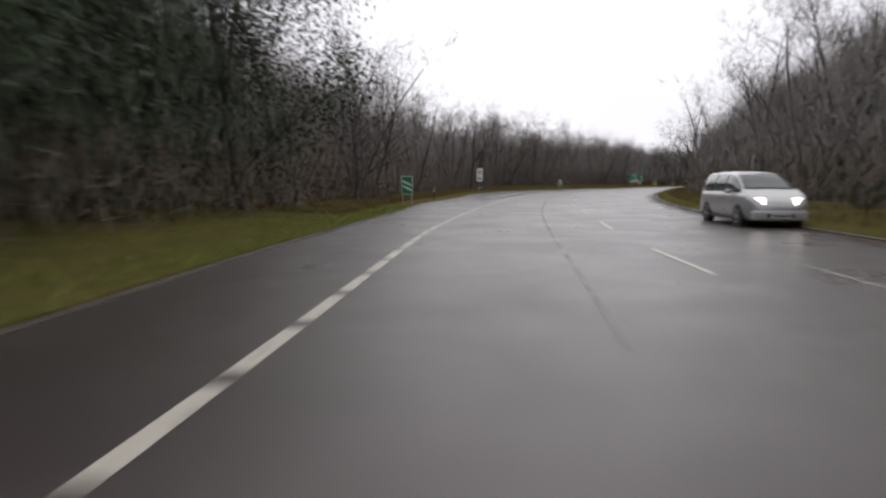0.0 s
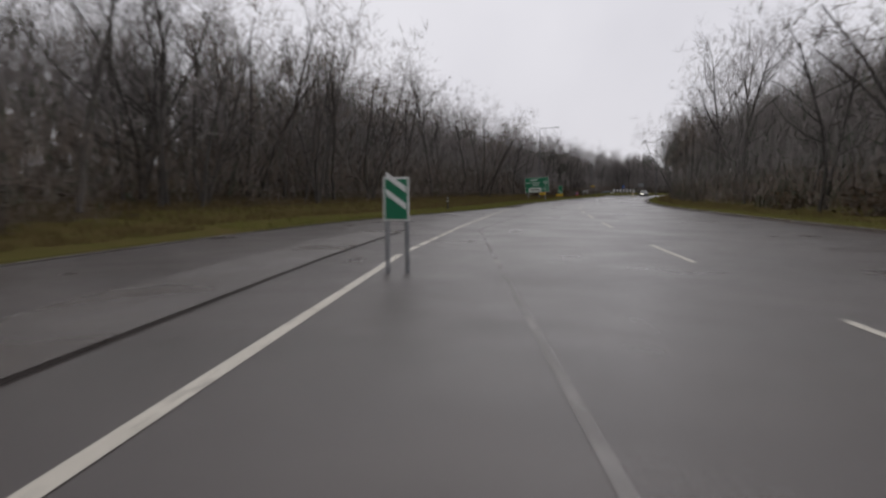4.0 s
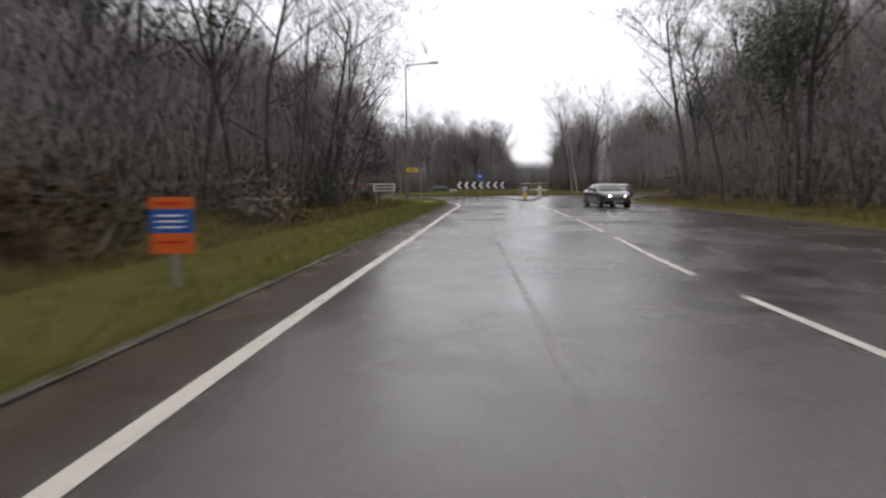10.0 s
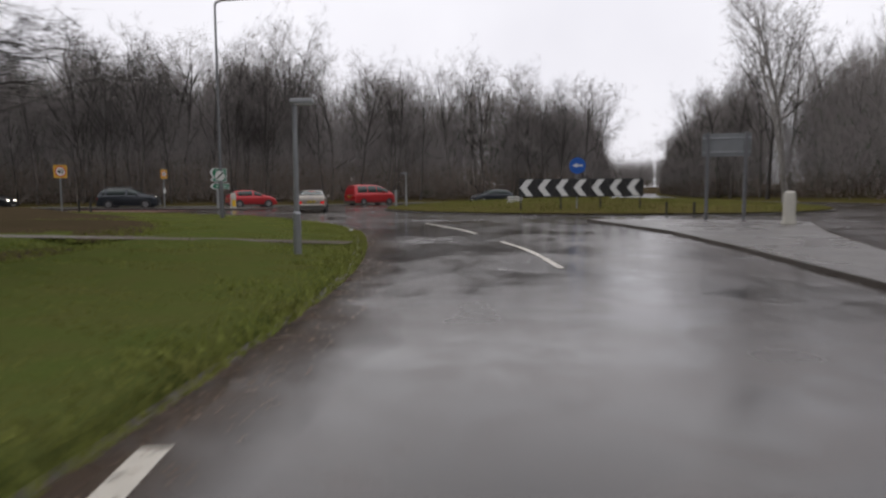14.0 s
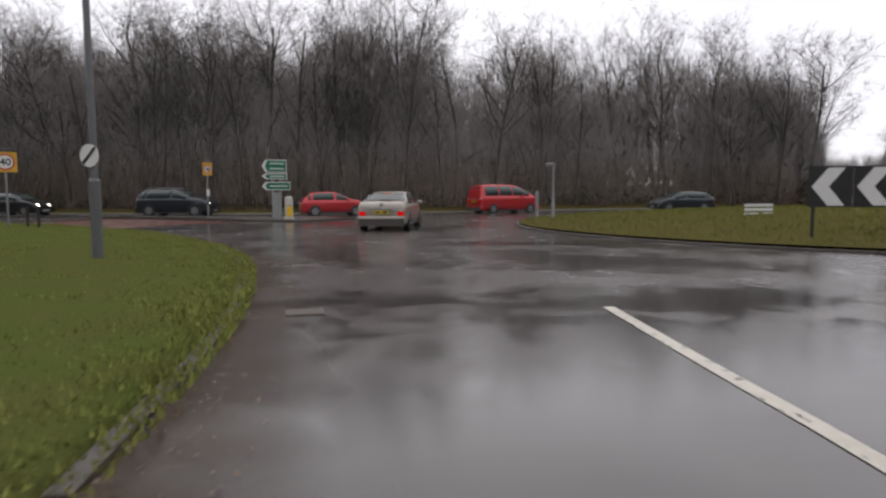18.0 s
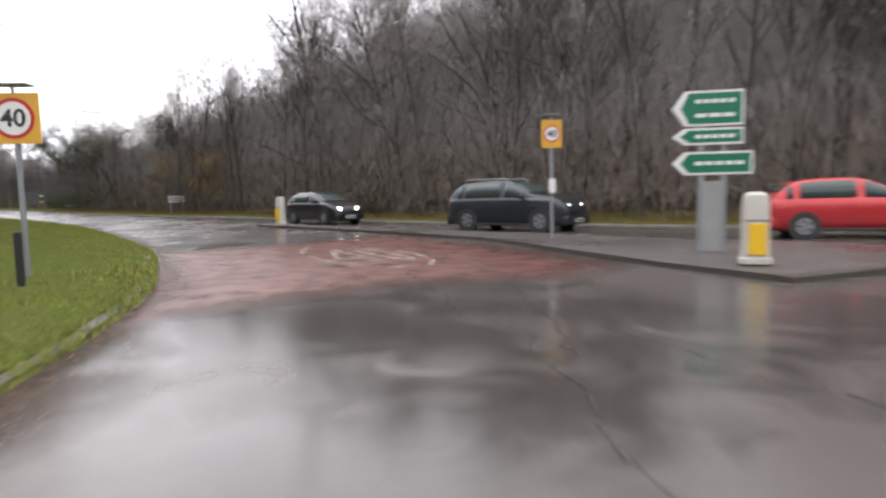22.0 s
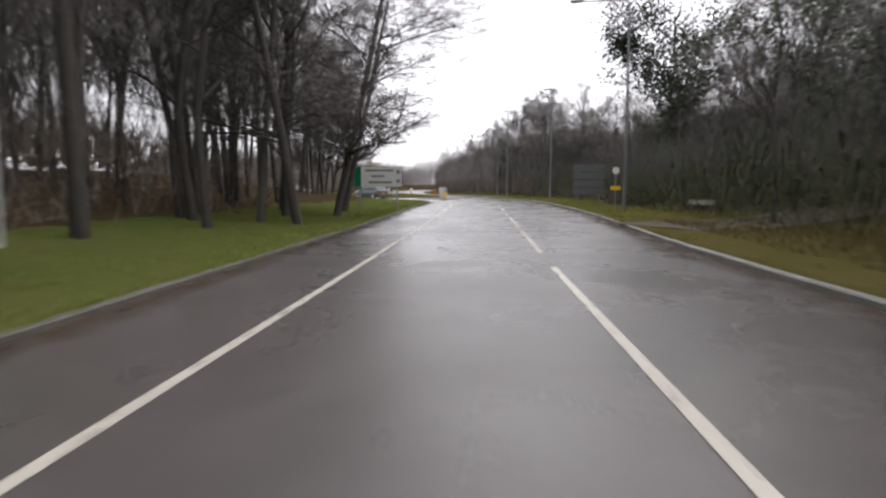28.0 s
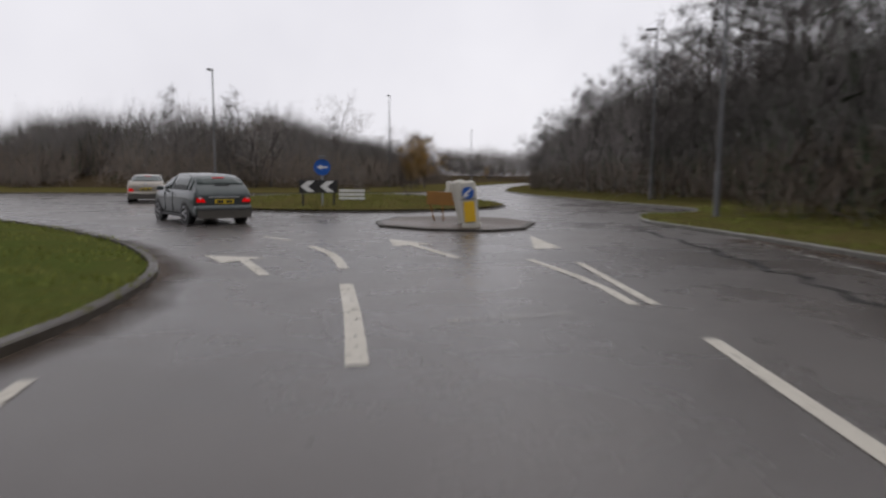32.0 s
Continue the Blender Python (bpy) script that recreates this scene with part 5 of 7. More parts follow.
thicket("wood_north_end", np.array([(30.0, 520.0), (10, 525), (-10, 525), (-50, 520)])[::-1], 0, 12, 9, 220, wood, 2.2)
thicket("wood_west_end", np.array([(-425.0, 190.0), (-432, 225), (-432, 260), (-425, 290)]), 0, 14, 9, 200, wood, 2.4)
thicket("wood_side_near", stretch(KERB_N, -112, -82, 0), 3.2, 15, 10.5, 1500, wood, 0.75, green=0.2, brown_to=4.5)
thicket("wood_side_road", stretch(KERB_N, -138, -110, 0), 3.2, 15, 10.0, 1400, wood, 0.75, green=0.24, brown_to=3.5)
thicket("wood_side_far", stretch(KERB_N, -200, -136, 0), 3.2, 14, 5.6, 1500, "dark scrub and ivy along the side road", 0.6, green=0.3, tw=twig_darkened, under=weeds)
thicket("wood_between", stretch(KERB_L2, -162, -66, 0), 5, 20, 9.0, 520, "thin brown undergrowth between slender trunks", green=0.05, tw=twig_darkened)
thicket("wood_canopy", stretch(KERB_L2, -174, -66, 0), 4.5, 20, 15, 850, "dark bare canopy of twigs over slender trunks", low=4.5, green=0.08, tw=twig_darkened)
thicket("wood_beyond", KERB_S[(KERB_S[:, 0] > -300) & (KERB_S[:, 1] > 215)], 5, 22, 4.3, 700, "mauve-brown scrub with thin bare stems beyond the roundabout", 1.1, green=0.02, tw=twig_darkened, brown_to=3.0)
thicket("wood_north_west", stretch(KERB_N, -420, -224, 0), 3, 18, 7.6, 520, wood, 1.2, green=0.15)
thicket("wood_bend", stretch(KERB_N, -224, -198, 0), 3, 14, 7.6, 1000, wood, 0.8, green=0.2, tw=twig_darkened)
# the depth of the woods: broad dark stems and tangle that close the view through the edge
depth = "dark inner depth of the bare wood, stems behind stems"
for line, near, far, h, per_m, tw in (
        (stretch(KERB_L, -40, 22), 5, 11, 15.0, 260, leaf_dark),
        (stretch(KERB_L, 24, 95), 8, 13, 7.4, 110, twig),
        (stretch(KERB_L, 95, 180), 10, 15, 7.6, 130, twig),
        (stretch(KERB_L, 180, 246), 8, 14, 8.2, 130, twig),
        (stretch(KERB_R, -20, 262), 6.5, 12, 8.8, 110, twig),
        (stretch(KERB_R, 262, 336), 7, 16, 14.0, 190, twig),
        (stretch(KERB_R, 336, 500), 2.5, 9, 13.0, 90, twig),
        (stretch(KERB_N, 296.5, 331), 6, 18, 11.6, 420, twig),
        (stretch(KERB_N, 331, 500), 2.5, 9, 12.5, 90, twig),
        (stretch(KERB_N, -112, -82, 0), 7, 13, 10.2, 130, twig),
        (stretch(KERB_N, -138, -110, 0), 7, 13, 8.4, 120, twig),
        (stretch(KERB_N, -200, -136, 0), 7.5, 13, 5.4, 130, twig_darkened),
        (stretch(KERB_N, -224, -198, 0), 5, 13, 6.4, 130, twig_darkened),
        (stretch(KERB_N, -420, -224, 0), 4.5, 15, 7.0, 110, twig),
        (KERB_S[(KERB_S[:, 0] > -300) & (KERB_S[:, 1] > 215)], 8, 20, 3.8, 110, twig_darkened),
        (np.array([(-50.0, 520.0), (-10, 525), (10, 525), (30, 520)]), 0, 10, 11, 120, twig),
        (np.array([(-425.0, 180.0), (-432, 225), (-432, 260), (-425, 300)]), 0, 14, 11, 120, twig)):
    thicket("wood_depth", line, near, far, h, per_m * 1.9, depth, 1.5, green=0.1, tw=tw, broad=1.9, full=True)
thicket("wood_depth", curve_through([(-44.5, 238), (-47.5, 248), (-51, 258), (-55, 267)], 1), 2.5, 12, 8.6, 150, depth, 1.6, green=0.06, tw=twig_darkened, broad=3.0, full=True)
thicket("wood_low", stretch(KERB_L2, -178, -66, 0), 15, 24, 3.4, 110, "low brown scrub behind the slender trees", 1.1, green=0.12, tw=twig_brown, broad=2.4, full=True)
thicket("wood_depth", stretch(KERB_L2, -160, -66, 0), 13, 21, 13.0, 60, depth, 1.5, low=2.0, green=0.06, tw=twig_darkened, broad=3.0, full=True)
plant("spreading", -182.6, 264.6, 12.5, rot=40)
plant("spreading", -178.8, 266.8, 12, rot=200)
plant("spreading", -185.0, 265.9, 11.5, rot=-129)
plant("spreading", -48.9, 260.9, 10.5, rot=75)
plant("spreading", -48.7, 256.6, 11, rot=250)
plant("spreading", -49.0, 253.2, 11, rot=330)


# ---- signs, lamps and bollards ----
def text_mesh(body, size, x, z, y, material, parent, name="lettering"):
    """Letters in the built-in font, standing upright and facing -y."""
    cu = bpy.data.curves.new(name, "FONT")
    cu.body, cu.size, cu.align_x, cu.align_y, cu.extrude = body, size, "CENTER", "CENTER", 0.002
    cu.offset = size * 0.02
    tmp = bpy.data.objects.new(name, cu)
    me = bpy.data.meshes.new_from_object(tmp)
    bpy.data.objects.remove(tmp)
    me.transform(Matrix.Translation((x, y, z)) @ Matrix.Rotation(radians(90), 4, "X"))
    return link(name, me, material, parent)


def panel(parent, name, x0, x1, z0, z1, material, y=-0.03, depth=0.02, bevel=0.0, label=""):
    return part(name, boxm(x0, x1, y, y + depth, z0, z1, bevel=bevel), material, parent, label)


def bordered(parent, x0, x1, z0, z1, material, border=white, y=-0.03, w=0.03):
    """A sign plate: back plate, border and face, each a little proud of the last."""
    p = panel(parent, "sign_plate", x0, x1, z0, z1, border, y, 0.02, 0.006)
    panel(p, "sign_face", x0 + w, x1 - w, z0 + w, z1 - w, material, y - 0.004, 0.01)
    return p


def post(parent, x, z1, r=0.038, material=galv, z0=-0.25, y=0.04):
    return part("post", tubem([(x, y, z0), (x, y, z1)], r, 10), material, parent, smooth=False)


def bars(parent, x0, x1, z, h, material, y=-0.04, n=1, gap=0.03):
    """Plain bars in place of words that cannot be read."""
    w = (x1 - x0 - gap * (n - 1)) / n
    for i in range(n):
        panel(parent, "text_bar", x0 + i * (w + gap), x0 + i * (w + gap) + w, z - h / 2, z + h / 2, material, y, 0.004)


def poly_plate(parent, name, pts, material, y=-0.042, depth=0.006):
    """A flat shape given by x, z corners, facing -y."""
    bm = bmesh.new()
    f = [bm.verts.new((x, y, z)) for x, z in pts]
    b = [bm.verts.new((x, y + depth, z)) for x, z in pts]
    bm.faces.new(f)
    bm.faces.new(b[::-1])
    for i in range(len(pts)):
        j = (i + 1) % len(pts)
        bm.faces.new((f[j], f[i], b[i], b[j]))
    bmesh.ops.recalc_face_normals(bm, faces=bm.faces)
    return part(name, bm, material, parent)


def arrow(parent, x, z, length, flip=1, t=0.07, y=-0.042):
    s = flip
    return poly_plate(parent, "arrow", [(x, z + t / 2), (x + s * length * 0.55, z + t / 2), (x + s * length * 0.5, z + t * 1.5), (x + s * length, z), (x + s * length * 0.5, z - t * 1.5), (x + s * length * 0.55, z - t / 2), (x, z - t / 2)], white, y)


def at(x, y, heading, z=None):
    return pose(x, y, land(x, y) if z is None else z, 0, 0, heading)


def countdown(x, y, heading, n, z=None, yellow_plate=False, w=0.64, lo=0.55, hi=1.55):
    ob = thing("countdown_sign", at(x, y, heading, z), "green countdown marker with white diagonal bars on two posts", "road sign", "countdown markers")
    for s in (-1, 1):
        post(ob, s * w * 0.38, hi - 0.1)
    p = bordered(ob, -w / 2, w / 2, lo, hi, green)
    for k in range(n):
        zc = lo + 0.3 + k * 0.27
        poly_plate(p, "bar", [(-w * 0.38, zc + 0.12), (-w * 0.38, zc + 0.22), (w * 0.38, zc - 0.02), (w * 0.38, zc - 0.12)], white)
    if yellow_plate:
        q = panel(ob, "diversion_plate", -0.62, 0.45, lo - 0.42, lo - 0.06, yellow, bevel=0.005, label="yellow diversion plate with black marks")
        bars(q, -0.4, 0.2, lo - 0.24, 0.06, black, n=2)
    return ob


countdown(-20.9, 31.9, 23, 2, z=0.08)
countdown(-31.9, 86, 12, 2, z=0.1, w=0.42, lo=0.75, hi=1.45)
countdown(-41.55, 186.6, -1, 1, yellow_plate=True, w=0.76, lo=0.8, hi=2.15)


def camera_sign():
    ob = thing("speed_camera_sign", at(-38.8, 75.6, 15), "tall white sign with a black camera symbol by the wood", "road sign")
    post(ob, 0, 2.85)
    p = bordered(ob, -0.42, 0.42, 1.2, 2.9, white, black, w=0.025)
    panel(p, "camera_symbol", -0.18, 0.16, 2.25, 2.55, black, -0.042)
    bm = bmesh.new()
    disc(bm, (0.0, 2.4), 0.1, -0.05, -0.043)
    part("lens_symbol", bm, white, p)
    panel(p, "text_bar", -0.2, 0.2, 1.5, 1.68, black, -0.042)


camera_sign()


def direction_sign():
    ob = thing("direction_sign", at(-43.1, 171.6, 2, 0.15), "large green direction sign with white lettering and a leaning frame", "road sign")
    for x in (-1.2, 1.2):
        post(ob, x, 3.0, 0.06)
    tilt = new("sign_board", boxmesh("sign_board", -1.75, 1.75, -0.03, 0.0, 1.05, 3.2, white))
    tilt.parent = ob
    tilt.matrix_local = Matrix.Translation((0, 0, 2)) @ Matrix.Rotation(radians(-3.0), 4, "Y") @ Matrix.Translation((0, 0, -2))
    panel(tilt, "upper_face", -1.71, 1.71, 1.80, 3.16, green, -0.036, 0.01)
    panel(tilt, "lower_face", -1.71, 1.71, 1.09, 1.77, green, -0.036, 0.01)
    bars(tilt, -0.95, 0.1, 2.85, 0.16, white)
    text_mesh("Recycling", 0.3, -0.2, 2.45, -0.04, white, tilt)
    text_mesh("Centre", 0.3, -0.2, 2.12, -0.04, white, tilt)
    arrow(tilt, -0.95, 2.42, 0.65, -1)
    panel(tilt, "place_patch", -1.2, 0.6, 1.16, 1.68, white, -0.042, 0.006, 0.02)
    bars(tilt, -0.95, 0.4, 1.42, 0.17, black, -0.046)
    arrow(tilt, 0.75, 1.42, 0.7, 1)
    bm = bmesh.new()
    for k in range(3):
        a0 = math.radians(90 + 120 * k)
        tube(bm, [(1.25 + 0.2 * math.cos(a0 - u), -0.045, 2.4 + 0.2 * math.sin(a0 - u)) for u in np.linspace(0.2, 1.8, 6)], 0.05, 5)
    part("loop_symbol", bm, white, tilt)
    q = panel(ob, "diversion_plate", 0.35, 1.25, 0.7, 1.02, yellow, bevel=0.005, label="yellow diversion plate with black marks")
    bars(q, 0.5, 1.0, 0.92, 0.05, black, n=2)
    bars(q, 0.45, 0.9, 0.82, 0.05, black)


def boxmesh(name, x0, x1, y0, y1, z0, z1, material, bevel=0.01):
    bm = boxm(x0, x1, y0, y1, z0, z1, bevel=bevel)
    me = bpy.data.meshes.new(name)
    bm.to_mesh(me)
    bm.free()
    me.materials.append(material)
    return me


direction_sign()


def roadworks_sign():
    ob = thing("information_board", at(-40.6, 205.4, -2, 0.15), "orange and blue temporary information board on a post in the grass", "road sign")
    post(ob, 0, 1.0)
    hot = mat("red_orange_panel", (0.66, 0.13, 0.02), (0.55, 0.1, 0.015), 4, 0.4)
    panel(ob, "orange_header", -0.27, 0.27, 0.92, 1.06, hot)
    panel(ob, "blue_panel", -0.25, 0.25, 0.63, 0.915, blue)
    panel(ob, "orange_footer", -0.26, 0.27, 0.38, 0.625, hot)
    bars(ob, -0.18, 0.18, 0.99, 0.03, red)
    for z in (0.84, 0.77, 0.7):
        bars(ob, -0.18, 0.16, z, 0.025, white)
    bars(ob, -0.18, 0.18, 0.52, 0.03, red)


roadworks_sign()


def place_sign(x, y, heading, w=1.32, top=1.42, label="small white place-name sign on two short posts in the verge", z=None):
    ob = thing("place_sign", at(x, y, heading, z), label, "road sign", "place signs")
    for s in (-1, 1):
        post(ob, s * w * 0.36, top - 0.05, 0.045)
    p = bordered(ob, -w / 2, w / 2, top - 0.5, top, white, black, w=0.02)
    bars(p, -w * 0.4, w * 0.4, top - 0.16, 0.1, black, n=2)
    bars(p, -w * 0.4, w * 0.4, top - 0.34, 0.1, black)


place_sign(-41.5, 235.5, -2, z=0.12)
place_sign(-109.1, 296.9, 98, z=0.12)


def street_lamp(x, y, heading, h=9.6, arm=2.5, z=None, label="tall grey steel street lamp with a long outreach arm"):
    """The arm reaches along local +x."""
    ob = thing("street_lamp", at(x, y, heading, z), label, "street lamp", "street lamps")
    part("base_column", tubem([(0, 0, -0.3), (0, 0, 1.4), (0, 0, 1.45)], [0.1, 0.1, 0.065], 12), grey_post, ob, smooth=False)
    part("column", tubem([(0, 0, 1.4), (0, 0, h * 0.7), (0, 0, h)], [0.066, 0.055, 0.045], 12), grey_post, ob)
    if arm > 0.5:
        part("arm", tubem([(0, 0, h - 0.02), (0.06, 0, h + 0.12), (0.3, 0, h + 0.2), (arm - 0.5, 0, h + 0.3)], [0.055, 0.05, 0.045, 0.04], 8), grey_post, ob)
    x0 = max(0, arm - 0.62)
    zz = h + (0.3 if arm > 0.5 else 0.0)
    head = part("lantern", boxm(x0 - 0.02, x0 + 0.66, -0.12, 0.12, zz - 0.02, zz + 0.09, bevel=0.035), grey_post, ob)
    part("lens", boxm(x0 + 0.12, x0 + 0.6, -0.09, 0.09, zz - 0.05, zz - 0.018, bevel=0.012), lens, head)
    return ob


lamp_a = street_lamp(-41.1, 247.3, 0, 10.0, 2.4)
q = panel(lamp_a, "diversion_plate", -0.05, 0.85, 2.25, 2.55, yellow, -0.09, label="yellow diversion plate with black marks")
bars(q, 0.1, 0.6, 2.4, 0.07, black, -0.098)
lamp_b = street_lamp(-50.4, 277.5, 5, 9.2, 2.9)
bm = bmesh.new()
disc(bm, (0, 1.86), 0.21, -0.1, -0.085)
nsl = part("limit_disc", bm, white, lamp_b, "white disc with a black diagonal bar")
poly_plate(nsl, "diagonal_bar", [(-0.165, 1.74), (-0.12, 1.70), (0.165, 1.98), (0.12, 2.02)], black, -0.106)
street_lamp(-26.0, 208.0, 180, 10.2, 2.6)
street_lamp(-131.5, 294.4, 263, 10.2, 3.2)
street_lamp(-163.4, 289.6, 263, 10.3, 2.9)
street_lamp(-44.5, 183.0, 0, 10.9, 3.1, z=0.35)
street_lamp(-188.9, 285.3, 265, 9.9, 0.5, label="tall grey street lamp with a flat square head")
street_lamp(-205.2, 280.0, 265, 9.9, 0.5, label="tall grey street lamp with a flat square head")
street_lamp(-223.6, 277.0, 265, 9.9, 0.5, label="tall grey street lamp with a flat square head")
for x, y in ((-225, 243.8), (-246, 249.2), (-290, 244)):
    street_lamp(x, y, 10, 9.4, 0.5, label="tall thin street lamp beyond the roundabout")


def low_lamp(x, y, heading, h=2.85):
    ob = thing("low_lamp", at(x, y, heading), "short grey lamp post with a flat lantern on top", "lamp post", "low lamp posts")
    part("column", tubem([(0, 0, -0.2), (0, 0, 0.75), (0, 0, 0.8), (0, 0, h)], [0.075, 0.075, 0.05, 0.045], 12), galv, ob)
    head = part("lantern", boxm(-0.08, 0.36, -0.1, 0.1, h - 0.03, h + 0.06, bevel=0.025), galv, ob)
    part("lens", boxm(0.03, 0.32, -0.075, 0.075, h - 0.055, h - 0.028), lens, head)
    return ob


low_lamp(-40.95, 262.1, 8)
low_lamp(-46.2, 297.6, 160, 2.5)


def limit_sign(x, y, heading, w, h, zc, label):
    ob = thing("speed_limit_sign", at(x, y, heading), label, "road sign", "speed limit signs")
    post(ob, 0, zc + h / 2, 0.045)
    p = panel(ob, "backing_board", -w / 2, w / 2, zc - h / 2, zc + h / 2, amber, -0.03, 0.02, 0.008)
    r = w * 0.4
    for rr, m, yy in ((r, red, -0.036), (r * 0.82, white, -0.041)):
        bm = bmesh.new()
        disc(bm, (0, zc), rr, yy, yy + 0.008, 32)
        part("disc", bm, m, p)
    text_mesh("40", r * 1.2, 0, zc - 0.01, -0.045, black, p)
    part("solar_panel", boxm(-w * 0.35, w * 0.35, -0.16, 0.12, zc + h / 2 + 0.1, zc + h / 2 + 0.13), sign_back, ob)
    part("panel_bracket", tubem([(0, 0, zc + h / 2), (0, 0, zc + h / 2 + 0.1)], 0.025, 6), galv, ob)
    return ob


limit_sign(-65.09, 285.98, 62, 0.78, 0.78, 2.45, "square amber-backed forty limit sign on a post in the grass")
lim = limit_sign(-65.3, 297.3, 62, 0.52, 0.7, 2.62, "narrow amber-backed forty limit sign on the splitter island")
panel(lim, "control_box", -0.08, 0.08, 1.15, 1.5, white, -0.06, 0.06)


grey_cover = mat("pale_grey_cover", (0.30, 0.30, 0.29), (0.2, 0.2, 0.19), 3, 0.6)


def flag_signs():
    ob = thing("flag_signs", pose(-60.5, 296.9, 0.12, 0, 0, 45), "stack of three green flag direction signs on two steel posts", "road sign")
    for x in (-0.18, 0.22):
        post(ob, x, 2.95, 0.055)
    for z0, z1, x1, n in ((2.33, 2.98, 0.55, 2), (1.98, 2.29, 0.55, 1), (1.42, 1.85, 0.72, 1)):
        zc, hh = (z0 + z1) / 2, (z1 - z0) / 2
        p = poly_plate(ob, "flag_plate", [(-0.72, zc), (-0.5, z0), (x1, z0), (x1, z1), (-0.5, z1)], white, -0.03, 0.02)
        poly_plate(p, "flag_face", [(-0.56, zc), (-0.42, z0 + 0.04), (x1 - 0.04, z0 + 0.04), (x1 - 0.04, z1 - 0.04), (-0.42, z1 - 0.04)], green, -0.035, 0.006)
        poly_plate(p, "chevron", [(-0.68, zc), (-0.5, z0 + 0.03), (-0.42, z0 + 0.03), (-0.56, zc), (-0.42, z1 - 0.03), (-0.5, z1 - 0.03)], white, -0.039, 0.005)
        for k in range(n):
            bars(p, -0.3, x1 - 0.16, zc + (0.13 - 0.26 * k if n > 1 else 0), 0.07, white, -0.04, n=5 - 2 * k, gap=0.035)
    panel(ob, "post_cover", -0.17, 0.21, -0.05, 1.3, grey_cover, 0.0, 0.1, 0.01)


flag_signs()


def bollard(x, y, heading, z=0.12, sign=False, tilt=0.0, label="white traffic bollard with a yellow lower panel", s=1.0, plain=False):
    ob = thing("traffic_bollard", pose(x, y, z, 0, tilt, heading), label, "bollard", "traffic bollards")
    bm = bmesh.new()
    w = 0.2 * s
    for zz, k in ((0, 1.15), (0.08, 1.15), (0.1, 1.0), (0.9, 0.95), (1.05, 0.85), (1.1, 0.5)):
        for a in range(16):
            t = 2 * math.pi * a / 16
            bm.verts.new((w * k * math.copysign(abs(math.cos(t)) ** 0.6, math.cos(t)), w * 0.75 * k * math.copysign(abs(math.sin(t)) ** 0.6, math.sin(t)), zz * s))
    bm.verts.ensure_lookup_table()
    for r in range(5):
        for a in range(16):
            b = (a + 1) % 16
            bm.faces.new([bm.verts[r * 16 + a], bm.verts[r * 16 + b], bm.verts[(r + 1) * 16 + b], bm.verts[(r + 1) * 16 + a]])
    bm.faces.new([bm.verts[80 + a] for a in range(16)])
    part("shell", bm, cream, ob)
    if plain:
        part("base_plate", boxm(-0.26 * s, 0.26 * s, -0.2 * s, 0.2 * s, -0.02, 0.05, bevel=0.01), rubber, ob)
        return ob
    part("dark_band", boxm(-0.19 * s, 0.19 * s, -0.152 * s, -0.13 * s, 0.66 * s, 0.68 * s), sign_back, ob)
    part("yellow_panel", boxm(-0.13 * s, 0.13 * s, -0.175 * s, -0.14 * s, 0.14 * s, 0.62 * s, bevel=0.01), yellow, ob)
    if sign:
        bm = bmesh.new()
        disc(bm, (0, 0.82 * s), 0.14 * s, -0.17 * s, -0.14 * s, 24)
        d = part("keep_left_disc", bm, blue, ob)
        poly_plate(d, "arrow", [(0.06 * s, 0.92 * s), (0.09 * s, 0.88 * s), (-0.02 * s, 0.79 * s), (0.03 * s, 0.75 * s), (-0.1 * s, 0.72 * s), (-0.08 * s, 0.86 * s), (-0.05 * s, 0.82 * s)], white, -0.176 * s)
    return ob


bollard(-31.0, 259.2, 0, sign=True, label="white bollard with a blue arrow disc and yellow panel")
bollard(-27.75, 274.6, 165, z=0.09, s=1.05)
bollard(-58.7, 295.4, 45)
bollard(-81.35, 295.82, 14, z=0.09, s=1.1)
bollard(-198.5, 273.9, 105, z=0.06, sign=True, tilt=-6, label="leaning white bollard with a dark arrow disc", s=1.1)
bollard(-199.75, 273.35, 112, z=0.07, tilt=-13, plain=True, label="blank white bollard shell knocked askew on its base", s=1.12)
bollard(-223.4, 264.2, 80, z=0.1, plain=True, label="small plain white bollard on the far splitter island", s=0.95)


